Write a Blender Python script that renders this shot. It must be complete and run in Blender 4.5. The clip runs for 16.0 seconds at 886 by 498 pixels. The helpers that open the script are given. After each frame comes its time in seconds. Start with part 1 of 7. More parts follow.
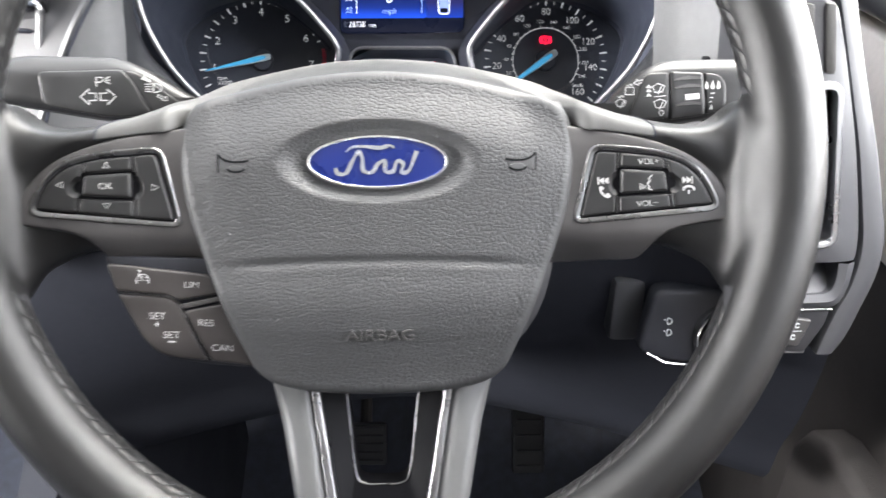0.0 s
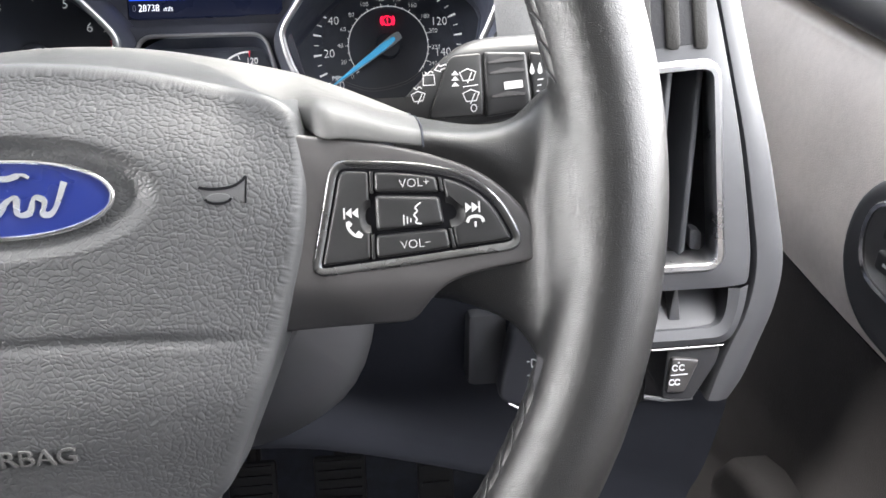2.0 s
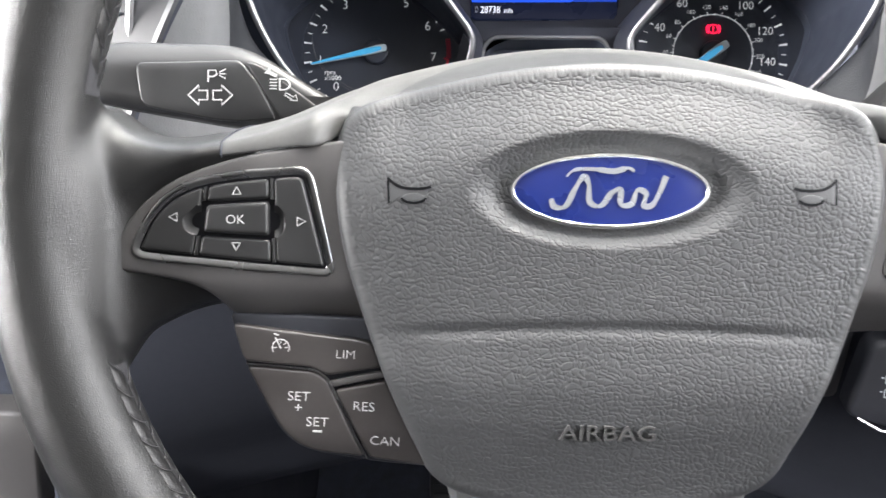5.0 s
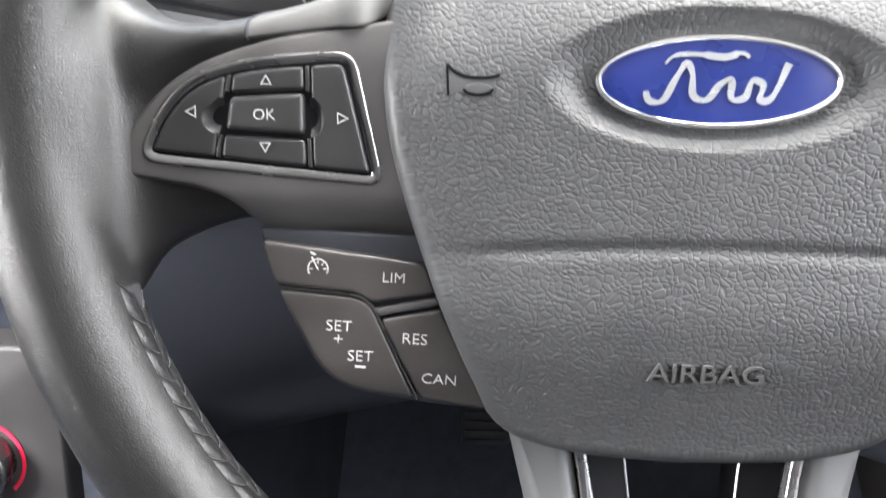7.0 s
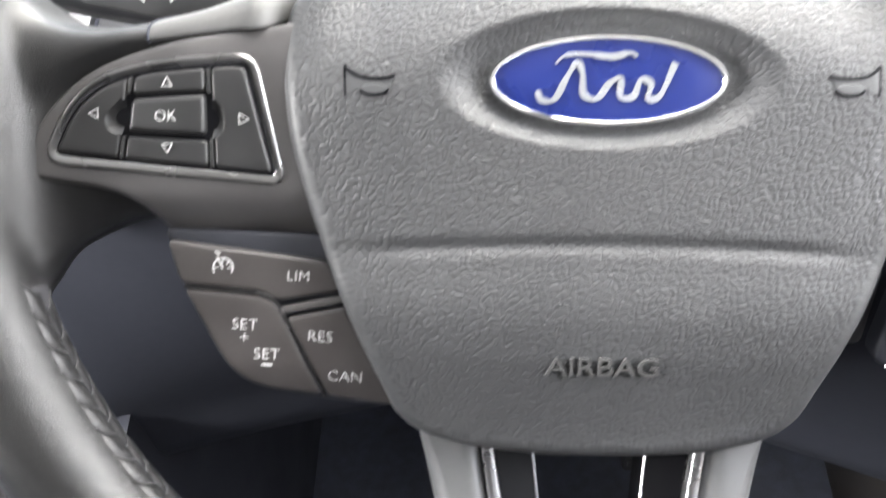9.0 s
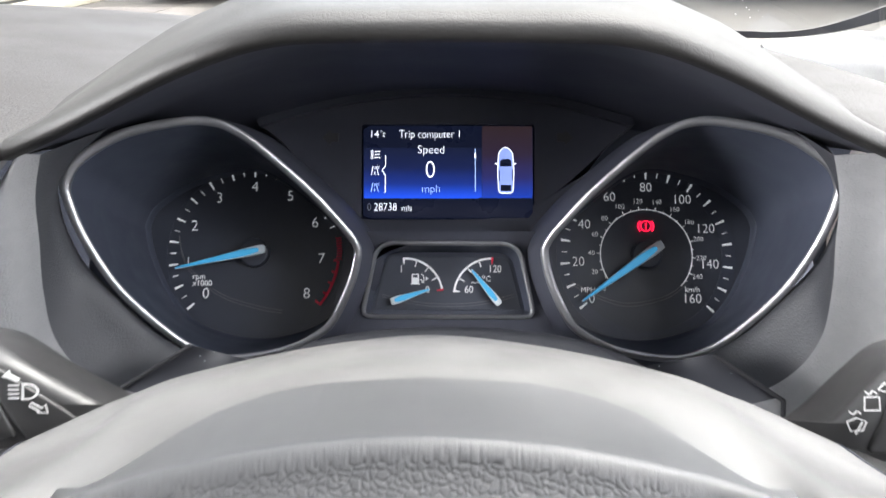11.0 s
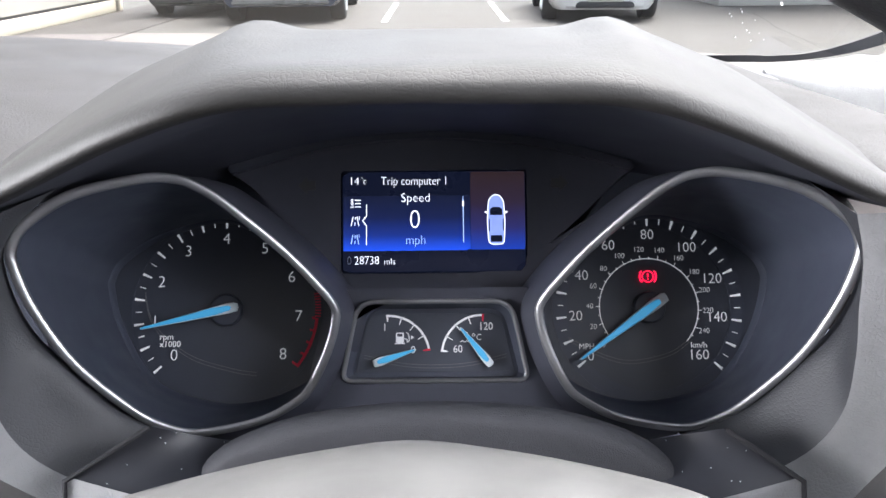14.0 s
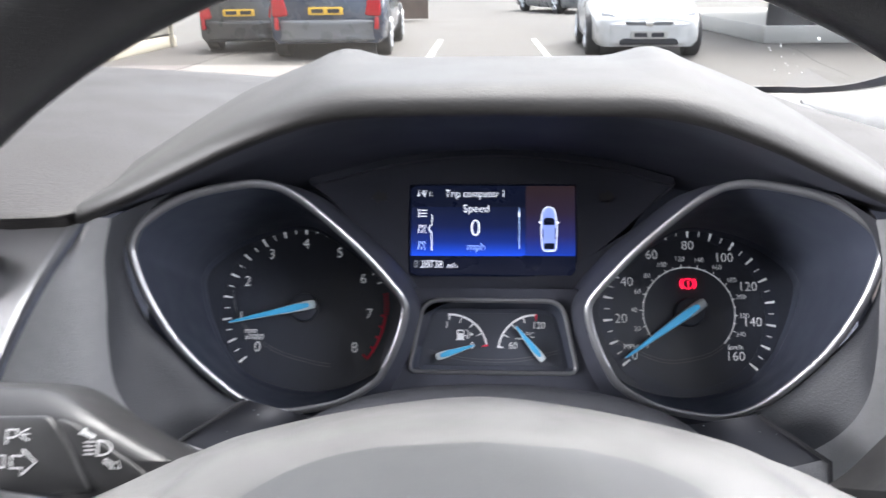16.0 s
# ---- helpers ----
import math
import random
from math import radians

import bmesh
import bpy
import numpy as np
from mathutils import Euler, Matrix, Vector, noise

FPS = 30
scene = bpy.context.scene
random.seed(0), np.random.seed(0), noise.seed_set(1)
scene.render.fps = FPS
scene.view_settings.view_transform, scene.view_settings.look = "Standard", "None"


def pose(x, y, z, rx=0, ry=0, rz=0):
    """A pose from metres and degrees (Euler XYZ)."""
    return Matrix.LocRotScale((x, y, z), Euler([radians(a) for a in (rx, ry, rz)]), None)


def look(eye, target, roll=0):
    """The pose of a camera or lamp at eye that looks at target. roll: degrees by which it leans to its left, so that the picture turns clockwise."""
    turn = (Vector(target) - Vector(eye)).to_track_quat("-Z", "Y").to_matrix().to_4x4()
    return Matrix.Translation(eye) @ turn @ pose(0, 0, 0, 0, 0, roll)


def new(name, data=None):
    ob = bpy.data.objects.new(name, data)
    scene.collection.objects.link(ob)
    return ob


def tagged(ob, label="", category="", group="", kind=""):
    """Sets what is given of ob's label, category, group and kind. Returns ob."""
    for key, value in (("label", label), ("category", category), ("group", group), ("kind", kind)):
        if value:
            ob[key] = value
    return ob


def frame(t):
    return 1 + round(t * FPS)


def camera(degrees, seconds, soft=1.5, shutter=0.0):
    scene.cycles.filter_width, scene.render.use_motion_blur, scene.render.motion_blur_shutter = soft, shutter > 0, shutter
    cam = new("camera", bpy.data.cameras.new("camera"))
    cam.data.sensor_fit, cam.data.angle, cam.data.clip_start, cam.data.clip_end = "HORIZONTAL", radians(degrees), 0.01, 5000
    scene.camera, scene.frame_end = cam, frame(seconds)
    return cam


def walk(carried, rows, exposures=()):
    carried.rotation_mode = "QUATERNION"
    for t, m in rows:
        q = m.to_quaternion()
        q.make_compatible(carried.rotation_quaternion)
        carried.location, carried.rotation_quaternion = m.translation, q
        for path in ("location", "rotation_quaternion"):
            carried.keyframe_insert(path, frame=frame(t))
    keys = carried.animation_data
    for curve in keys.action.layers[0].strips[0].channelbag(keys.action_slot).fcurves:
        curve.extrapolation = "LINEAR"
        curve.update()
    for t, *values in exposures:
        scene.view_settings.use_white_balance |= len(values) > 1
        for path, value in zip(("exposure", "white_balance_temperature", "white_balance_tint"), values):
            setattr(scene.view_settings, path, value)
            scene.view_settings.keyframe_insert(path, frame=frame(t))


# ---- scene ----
from mathutils.bvhtree import BVHTree

cam = camera(57.8, 16.0, shutter=0.5)
PATH = [
    (0, (0.017, 0.0, 1.151), (0.076, 1.756, 0.194), 0.3),
    (0.5, (0.047, 0.025, 1.143), (0.135, 1.781, 0.19), -0.0),
    (1, (0.071, 0.062, 1.135), (0.192, 1.806, 0.165), -0.2),
    (1.5, (0.097, 0.084, 1.125), (0.229, 1.827, 0.153), -0.7),
    (2, (0.102, 0.1, 1.118), (0.266, 1.84, 0.145), -0.6),
    (2.2, (0.104, 0.102, 1.118), (0.258, 1.84, 0.141), -0.9),
    (2.5, (0.102, 0.106, 1.116), (0.277, 1.842, 0.14), -0.3),
    (3, (0.095, 0.105, 1.119), (0.258, 1.841, 0.14), 0.1),
    (3.5, (0.062, 0.095, 1.124), (0.169, 1.84, 0.153), -0.3),
    (4, (0.011, 0.083, 1.128), (0.06, 1.836, 0.168), -0.4),
    (4.3, (-0.015, 0.081, 1.128), (-0.002, 1.839, 0.174), -0.4),
    (4.5, (-0.029, 0.084, 1.127), (-0.04, 1.84, 0.17), -0.4),
    (6.8, (-0.056, 0.119, 1.098), (-0.164, 1.824, 0.058), -0.8),
    (7, (-0.055, 0.122, 1.094), (-0.169, 1.805, 0.02), -0.9),
    (7.5, (-0.05, 0.126, 1.085), (-0.169, 1.79, -0.017), -1.0),
    (8, (-0.048, 0.128, 1.08), (-0.161, 1.789, -0.029), -1.0),
    (8.5, (-0.045, 0.127, 1.082), (-0.146, 1.788, -0.028), -1.0),
    (9, (-0.032, 0.118, 1.092), (-0.119, 1.821, 0.046), -0.9),
    (9.5, (-0.018, 0.12, 1.117), (-0.066, 1.881, 0.171), -0.4),
    (10, (-0.003, 0.136, 1.1385), (-0.039, 1.941, 0.278), -0.4),
    (10.2, (0.003, 0.149, 1.146), (-0.027, 1.972, 0.324), -0.3),
    (12.3, (0.006, 0.243, 1.153), (0.02, 2.114, 0.445), 0.1),
    (12.5, (0.008, 0.242, 1.153), (0.01, 2.115, 0.453), -0.1),
    (13, (0.005, 0.24, 1.155), (0.014, 2.111, 0.448), -0.3),
    (13.5, (0.008, 0.237, 1.158), (0.012, 2.108, 0.45), -0.5),
    (14, (0.01, 0.239, 1.161), (0.012, 2.104, 0.439), -0.6),
    (14.5, (0.01, 0.236, 1.155), (0.013, 2.112, 0.462), -0.6),
    (15, (0.01, 0.236, 1.162), (0.012, 2.105, 0.449), -0.6),
    (15.5, (0.009, 0.228, 1.163), (0.002, 2.102, 0.464), -0.5),
    (16, (0.0, 0.192, 1.162), (-0.097, 2.084, 0.521), -0.7),
]
walk(cam, [(t, look(eye, target, roll)) for t, eye, target, roll in PATH],
     exposures=[(0, 3.84, 6620, 10), (4.6, 3.82, 6620, 10), (7.0, 4.02, 6600, 10), (8.2, 4.1, 6600, 10), (9.0, 4.17, 6650, 10), (9.5, 3.95, 6620, 10), (10.2, 3.68, 6600, 10), (12.3, 3.42, 6340, 13), (16, 3.42, 6340, 13)])

# ---- daylight ----
SUN_ELEVATION, SUN_TURN = radians(62), radians(40)
world = bpy.data.worlds.new("overcast_sky")
world.use_nodes = True
scene.world = world
wn = world.node_tree
sky = wn.nodes.new("ShaderNodeTexSky")
sky.sky_type, sky.sun_disc = "NISHITA", False
sky.sun_elevation, sky.sun_rotation = SUN_ELEVATION, SUN_TURN
sky.air_density, sky.dust_density, sky.ozone_density = 1.0, 6.0, 0.6
haze = wn.nodes.new("ShaderNodeHueSaturation")
haze.inputs["Saturation"].default_value = 0.45
wn.links.new(sky.outputs[0], haze.inputs["Color"])
wn.links.new(haze.outputs[0], wn.nodes["Background"].inputs[0])
wn.nodes["Background"].inputs[1].default_value = 0.135
sun = new("sun", bpy.data.lights.new("sun", "SUN"))
sun.data.energy, sun.data.angle, sun.data.color = 1.4, radians(40), (1.0, 0.985, 0.965)
sun.matrix_world = look((0, 0, 0), (-math.sin(SUN_TURN) * math.cos(SUN_ELEVATION), -math.cos(SUN_TURN) * math.cos(SUN_ELEVATION), -math.sin(SUN_ELEVATION)))
scene.view_settings.exposure = 3.0


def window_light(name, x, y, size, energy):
    """An area lamp added at a side window, on top of the sky light that enters there."""
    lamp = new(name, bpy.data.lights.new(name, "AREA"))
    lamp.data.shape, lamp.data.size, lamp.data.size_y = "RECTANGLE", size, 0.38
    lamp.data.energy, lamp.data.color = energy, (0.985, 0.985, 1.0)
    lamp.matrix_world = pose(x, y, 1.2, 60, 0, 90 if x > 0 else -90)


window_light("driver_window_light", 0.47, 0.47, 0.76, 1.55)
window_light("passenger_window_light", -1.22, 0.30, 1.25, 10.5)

# ---- materials ----


def material(name, colour, rough=0.5, metal=0.0, vary=0.12, vary_scale=60.0, relief="", relief_scale=600.0, relief_depth=0.0003,
             specular=0.5, coat=0.0, emit=None, strength=1.0, rough_vary=0.08, planar=False):
    """A surface with colour and gloss that vary, and a relief of leather cells, fine grain or brushed streaks."""
    m = bpy.data.materials.new(name)
    m.use_nodes = True
    t = m.node_tree
    b = t.nodes["Principled BSDF"]
    b.inputs["Metallic"].default_value = metal
    b.inputs["Specular IOR Level"].default_value = specular
    b.inputs["Coat Weight"].default_value = coat
    place = t.nodes.new("ShaderNodeTexCoord").outputs["Object"]

    def noise_at(scale, detail=3.0):
        n = t.nodes.new("ShaderNodeTexNoise")
        n.inputs["Scale"].default_value, n.inputs["Detail"].default_value = scale, detail
        t.links.new(place, n.inputs["Vector"])
        return n.outputs["Fac"]

    def ranged(value, low, high, first=0.3, last=0.7):
        r = t.nodes.new("ShaderNodeMapRange")
        for i, v in enumerate((first, last, low, high)):
            r.inputs[i + 1].default_value = v
        t.links.new(value, r.inputs[0])
        return r.outputs[0]

    blotch, speck = noise_at(vary_scale), noise_at(vary_scale * 14, 2.0)
    add = t.nodes.new("ShaderNodeMath")
    add.operation = "ADD"
    t.links.new(ranged(blotch, -0.7, 0.7), add.inputs[0])
    t.links.new(ranged(speck, -0.3, 0.3), add.inputs[1])
    tone = t.nodes.new("ShaderNodeHueSaturation")
    tone.inputs["Color"].default_value = (*colour, 1)
    t.links.new(ranged(add.outputs[0], 1 - vary, 1 + vary, -1, 1), tone.inputs["Value"])
    t.links.new(tone.outputs[0], b.inputs["Base Color"])
    t.links.new(ranged(blotch, max(rough - rough_vary, 0.03), min(rough + rough_vary, 1)), b.inputs["Roughness"])
    if emit:
        b.inputs["Emission Color"].default_value = (*emit, 1)
        b.inputs["Emission Strength"].default_value = strength
    if relief:
        bump = t.nodes.new("ShaderNodeBump")
        bump.inputs["Distance"].default_value = relief_depth
        bump.inputs["Strength"].default_value = 0.9
        if relief == "grain":
            n = t.nodes.new("ShaderNodeTexNoise")
            n.inputs["Scale"].default_value, n.inputs["Detail"].default_value = relief_scale, 2.0
            t.links.new(place, n.inputs["Vector"])
            height = n.outputs["Fac"]
        elif relief == "pebble":
            def mathed(op, x, y):
                n = t.nodes.new("ShaderNodeMath")
                n.operation = op
                for i, v in enumerate((x, y)):
                    if isinstance(v, float):
                        n.inputs[i].default_value = v
                    else:
                        t.links.new(v, n.inputs[i])
                return n.outputs[0]

            def bent(scale, reach):
                n = t.nodes.new("ShaderNodeTexNoise")
                n.inputs["Scale"].default_value, n.inputs["Detail"].default_value = scale, 2.0
                t.links.new(place, n.inputs["Vector"])
                k = t.nodes.new("ShaderNodeVectorMath")
                k.operation = "MULTIPLY_ADD"
                k.inputs[1].default_value = (reach,) * 3
                t.links.new(n.outputs["Color"], k.inputs[0])
                t.links.new(place, k.inputs[2])
                return k.outputs[0]

            def cells(scale, feature, where):
                c = t.nodes.new("ShaderNodeTexVoronoi")
                c.feature, c.voronoi_dimensions = feature, "2D" if planar else "3D"
                c.inputs["Scale"].default_value = scale
                t.links.new(where, c.inputs["Vector"])
                return c.outputs["Distance"]
            where = bent(relief_scale * 0.4, 1.7 / relief_scale)
            def pillow(scale, reach):
                rest = mathed("SUBTRACT", 1.0, ranged(cells(scale, "DISTANCE_TO_EDGE", where), 0, 1, 0.0, reach))
                return mathed("SUBTRACT", 1.0, mathed("POWER", rest, 2.4))
            broken = ranged(noise_at(relief_scale * 0.3, 2.0), 0.0, 0.6, 0.4, 0.6)
            split = mathed("SUBTRACT", 1.0, mathed("MULTIPLY", broken, mathed("SUBTRACT", 1.0, pillow(relief_scale * 1.9, 0.3))))
            height = mathed("ADD", mathed("MULTIPLY", pillow(relief_scale, 0.4), split), mathed("MULTIPLY", noise_at(relief_scale * 1.2, 3.0), 0.35))
        else:
            warp = t.nodes.new("ShaderNodeTexNoise")
            warp.inputs["Scale"].default_value, warp.inputs["Detail"].default_value = relief_scale * 0.3, 1.0
            t.links.new(place, warp.inputs["Vector"])
            mix = t.nodes.new("ShaderNodeVectorMath")
            mix.operation = "MULTIPLY_ADD"
            mix.inputs[1].default_value = (1.3 / relief_scale,) * 3
            t.links.new(warp.outputs["Color"], mix.inputs[0])
            t.links.new(place, mix.inputs[2])
            cell = t.nodes.new("ShaderNodeTexVoronoi")
            cell.feature = "DISTANCE_TO_EDGE"
            cell.voronoi_dimensions = "2D" if planar else "3D"
            cell.inputs["Scale"].default_value = relief_scale
            t.links.new(mix.outputs[0], cell.inputs["Vector"])
            pad = ranged(cell.outputs["Distance"], 0, 1, 0.0, 0.2)
            pad.node.interpolation_type = "SMOOTHSTEP"
            low = noise_at(relief_scale * 0.25, 2.0)
            both = t.nodes.new("ShaderNodeMath")
            both.operation = "MULTIPLY"
            t.links.new(pad, both.inputs[0])
            t.links.new(ranged(low, 0.7, 1.0), both.inputs[1])
            height = both.outputs[0]
        t.links.new(height, bump.inputs["Height"])
        t.links.new(bump.outputs["Normal"], b.inputs["Normal"])
    return m


RIM_LEATHER = material("rim_leather", (0.0085, 0.0085, 0.0089), 0.35, specular=0.48, relief="pebble", relief_scale=1500, relief_depth=0.00005, vary_scale=30, rough_vary=0.03)
AIRBAG_SKIN = material("airbag_skin", (0.047, 0.048, 0.050), 0.46, specular=0.28, vary=0.05, relief="grain", relief_scale=2600, relief_depth=0.00005, vary_scale=25)
SMOOTH_CAP = material("smooth_cap", (0.075, 0.0745, 0.074), 0.46, specular=0.25, relief="grain", relief_scale=3000, relief_depth=0.00004)
PANEL_BLACK = material("satin_panel", (0.041, 0.0390, 0.0394), 0.42, relief="grain", relief_scale=3500, relief_depth=0.00003)
BUTTON_BLACK = material("button_black", (0.015, 0.015, 0.0157), 0.42, specular=0.35, relief="grain", relief_scale=4000, relief_depth=0.00003)
BUTTON_BROWN = material("button_brown_black", (0.027, 0.0242, 0.0238), 0.42, relief="grain", relief_scale=4000, relief_depth=0.00003)
PRINT_WHITE = material("print_white", (0.36, 0.36, 0.36), 0.6, vary=0.04)
PRINT_GREY = material("print_grey", (0.5, 0.52, 0.53), 0.6, vary=0.04)
REFLECTION_GREY = material("reflection_grey", (0.11, 0.115, 0.125), 0.4, vary=0.04)
PRINT_RED = material("print_red", (0.75, 0.015, 0.06), 0.5, vary=0.04)
CHROME = material("chrome", (0.82, 0.82, 0.83), 0.16, metal=1.0, vary=0.03)
SATIN_FRAME = material("satin_frame", (0.34, 0.34, 0.35), 0.32, metal=1.0, vary=0.05)
SATIN_CHROME = material("satin_chrome", (0.24, 0.24, 0.243), 0.26, metal=1.0, vary=0.05)
SILVER_PAINT = material("silver_grey_paint", (0.095, 0.096, 0.099), 0.4, metal=0.3, vary=0.05, relief="grain", relief_scale=5000, relief_depth=0.00002)
BADGE_BLUE = material("badge_blue", (0.006, 0.014, 0.1), 0.3, vary=0.05)
BADGE_SILVER = material("badge_silver", (0.52, 0.54, 0.58), 0.25, metal=0.8, vary=0.04)
GLOSS_BLACK = material("gloss_black", (0.004, 0.004, 0.005), 0.4, specular=0.08, vary=0.05)
THREAD = material("thread", (0.03, 0.03, 0.032), 0.7, vary=0.2)
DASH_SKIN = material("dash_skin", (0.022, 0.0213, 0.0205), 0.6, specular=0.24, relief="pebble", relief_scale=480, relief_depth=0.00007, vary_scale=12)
DASH_TOP = material("dash_top_skin", (0.021, 0.0195, 0.019), 0.6, specular=0.2, relief="pebble", relief_scale=480, relief_depth=0.00014, vary_scale=12)
VENT_GREY = material("vent_grey", (0.050, 0.051, 0.056), 0.45, relief="grain", relief_scale=2500, relief_depth=0.00004, vary_scale=10)
DASH_DARK = material("dash_dark", (0.026, 0.028, 0.036), 0.65, specular=0.12, relief="leather", relief_scale=700, relief_depth=0.00005, vary_scale=14)
DASH_GREY = material("dash_grey_plastic", (0.036, 0.036, 0.039), 0.45, relief="grain", relief_scale=2500, relief_depth=0.00005, vary_scale=10)
BINNACLE = material("binnacle_black", (0.038, 0.041, 0.057), 0.6, relief="grain", relief_scale=2500, relief_depth=0.00004, vary_scale=18)
COVER_BLACK = material("cover_black", (0.022, 0.0232, 0.029), 0.45, specular=0.3, relief="grain", relief_scale=2500, relief_depth=0.00003, vary_scale=14)
ARCH_BLACK = material("arch_black", (0.045, 0.046, 0.052), 0.6, specular=0.3, relief="pebble", relief_scale=900, relief_depth=0.00016, vary_scale=14)
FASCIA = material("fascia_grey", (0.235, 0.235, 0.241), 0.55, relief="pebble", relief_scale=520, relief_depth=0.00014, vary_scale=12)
CHEEK = material("cheek_grey", (0.042, 0.044, 0.050), 0.55, relief="leather", relief_scale=600, relief_depth=0.00006, vary_scale=14)
DIAL_FACE = material("dial_face", (0.046, 0.053, 0.076), 0.5, vary=0.08)
DIAL_DISC = material("dial_disc", (0.043, 0.049, 0.067), 0.42, vary=0.08)
LENS_EDGE = material("bezel_silver", (0.33, 0.335, 0.35), 0.38, metal=0.85, vary=0.05)
NEEDLE_BLUE = material("needle_blue", (0.05, 0.30, 0.52), 0.35, vary=0.04, emit=(0.05, 0.33, 0.6), strength=0.055)
NEEDLE_CLEAR = material("needle_clear", (0.62, 0.66, 0.68), 0.2, vary=0.04)
DIAL_WHITE = material("dial_white", (0.7, 0.71, 0.72), 0.6, vary=0.03, emit=(0.8, 0.85, 0.9), strength=0.0289)
WARNING_RED = material("warning_red", (0.5, 0.0, 0.02), 0.5, vary=0.02, emit=(1.0, 0.01, 0.05), strength=0.289)
SCREEN_BLACK = material("screen_black", (0.006, 0.006, 0.01), 0.3, specular=0.25, vary=0.03, emit=(0.006, 0.009, 0.025), strength=0.0844)
SCREEN_TEXT = material("screen_text", (0.6, 0.6, 0.65), 0.4, vary=0.02, emit=(0.85, 0.9, 1.0), strength=0.18)
SCREEN_DIM = material("screen_dim_text", (0.3, 0.4, 0.6), 0.4, vary=0.02, emit=(0.35, 0.5, 0.85), strength=0.144)
SCREEN_CAR = material("screen_car_blue", (0.2, 0.25, 0.5), 0.4, vary=0.02, emit=(0.25, 0.35, 0.85), strength=0.105)
DOOR_DARK = material("door_dark", (0.032, 0.029, 0.028), 0.6, specular=0.3, relief="leather", relief_scale=420, relief_depth=0.0001, vary_scale=12)
DOOR_SKIN = material("door_skin", (0.52, 0.475, 0.445), 0.6, relief="leather", relief_scale=420, relief_depth=0.0001, vary_scale=12)
RUBBER = material("rubber", (0.016, 0.016, 0.019), 0.75, relief="grain", relief_scale=900, relief_depth=0.0001)
CARPET = material("carpet", (0.05, 0.056, 0.075), 0.95, relief="grain", relief_scale=800, relief_depth=0.001, vary=0.3)
PEDAL_RUBBER = material("pedal_rubber", (0.032, 0.034, 0.038), 0.6, relief="grain", relief_scale=900, relief_depth=0.0001)
HEADLINER = material("headliner", (0.5, 0.495, 0.48), 0.9, relief="grain", relief_scale=900, relief_depth=0.0003)
PILLAR = material("pillar_trim", (0.35, 0.346, 0.335), 0.75, relief="grain", relief_scale=1200, relief_depth=0.0002)


def fading_screen(name, low, high):
    """A lit screen whose blue fades upwards along its own height."""
    m = bpy.data.materials.new(name)
    m.use_nodes = True
    t = m.node_tree
    b = t.nodes["Principled BSDF"]
    b.inputs["Base Color"].default_value, b.inputs["Roughness"].default_value = (0.01, 0.012, 0.03, 1), 0.25
    xyz = t.nodes.new("ShaderNodeSeparateXYZ")
    t.links.new(t.nodes.new("ShaderNodeTexCoord").outputs["Generated"], xyz.inputs[0])
    r = t.nodes.new("ShaderNodeValToRGB")
    r.color_ramp.elements[0].color, r.color_ramp.elements[1].color = (*low, 1), (*high, 1)
    r.color_ramp.elements.new(0.28).color = (*(0.24 * a + 0.76 * b for a, b in zip(low, high)), 1)
    r.color_ramp.elements.new(0.6).color = (*(0.04 * a + 0.96 * b for a, b in zip(low, high)), 1)
    t.links.new(xyz.outputs["Y"], r.inputs[0])
    t.links.new(r.outputs[0], b.inputs["Emission Color"])
    b.inputs["Emission Strength"].default_value = 0.13
    return m


SCREEN_BLUE = fading_screen("screen_blue_band", (0.012, 0.075, 0.72), (0.006, 0.009, 0.025))
SCREEN_BROWN = fading_screen("screen_brown_side", (0.008, 0.04, 0.36), (0.022, 0.013, 0.0135))
SEAT_GREY = material("cabin_grey", (0.04, 0.04, 0.044), 0.9, relief="grain", relief_scale=700, relief_depth=0.0004)

# ---- shape tools ----


def part(name, data, mat, parent=None, label="", unit=1.0, flat=False, sharp=35.0, category="", kind="", group=""):
    """One mesh object out of (vertices, faces), under a thing or a part."""
    verts, faces = data
    me = bpy.data.meshes.new(name)
    me.from_pydata([(x * unit, y * unit, z * unit) for x, y, z in verts], [], faces)
    bm = bmesh.new()
    bm.from_mesh(me)
    bmesh.ops.remove_doubles(bm, verts=bm.verts, dist=2e-6)
    bmesh.ops.recalc_face_normals(bm, faces=bm.faces)
    if not flat:
        for f in bm.faces:
            f.smooth = True
        for e in bm.edges:
            if len(e.link_faces) == 2 and e.calc_face_angle(0) > radians(sharp):
                e.smooth = False
    bm.to_mesh(me)
    bm.free()
    me.materials.append(mat)
    ob = new(name, me)
    ob.parent = parent
    return tagged(ob, label, category, "", kind) if not group else tagged(ob, label, category, group, kind)


def thing(name, m, label, category, kind="", group=""):
    ob = new(name)
    ob.empty_display_size = 0.05
    ob.matrix_world = m
    return tagged(ob, label, category, group, kind)


def joined(*pieces):
    verts, faces = [], []
    for v, f in pieces:
        k = len(verts)
        verts += list(v)
        faces += [tuple(i + k for i in q) for q in f]
    return verts, faces


def moved(data, m):
    return [tuple(m @ Vector(v)) for v in data[0]], data[1]


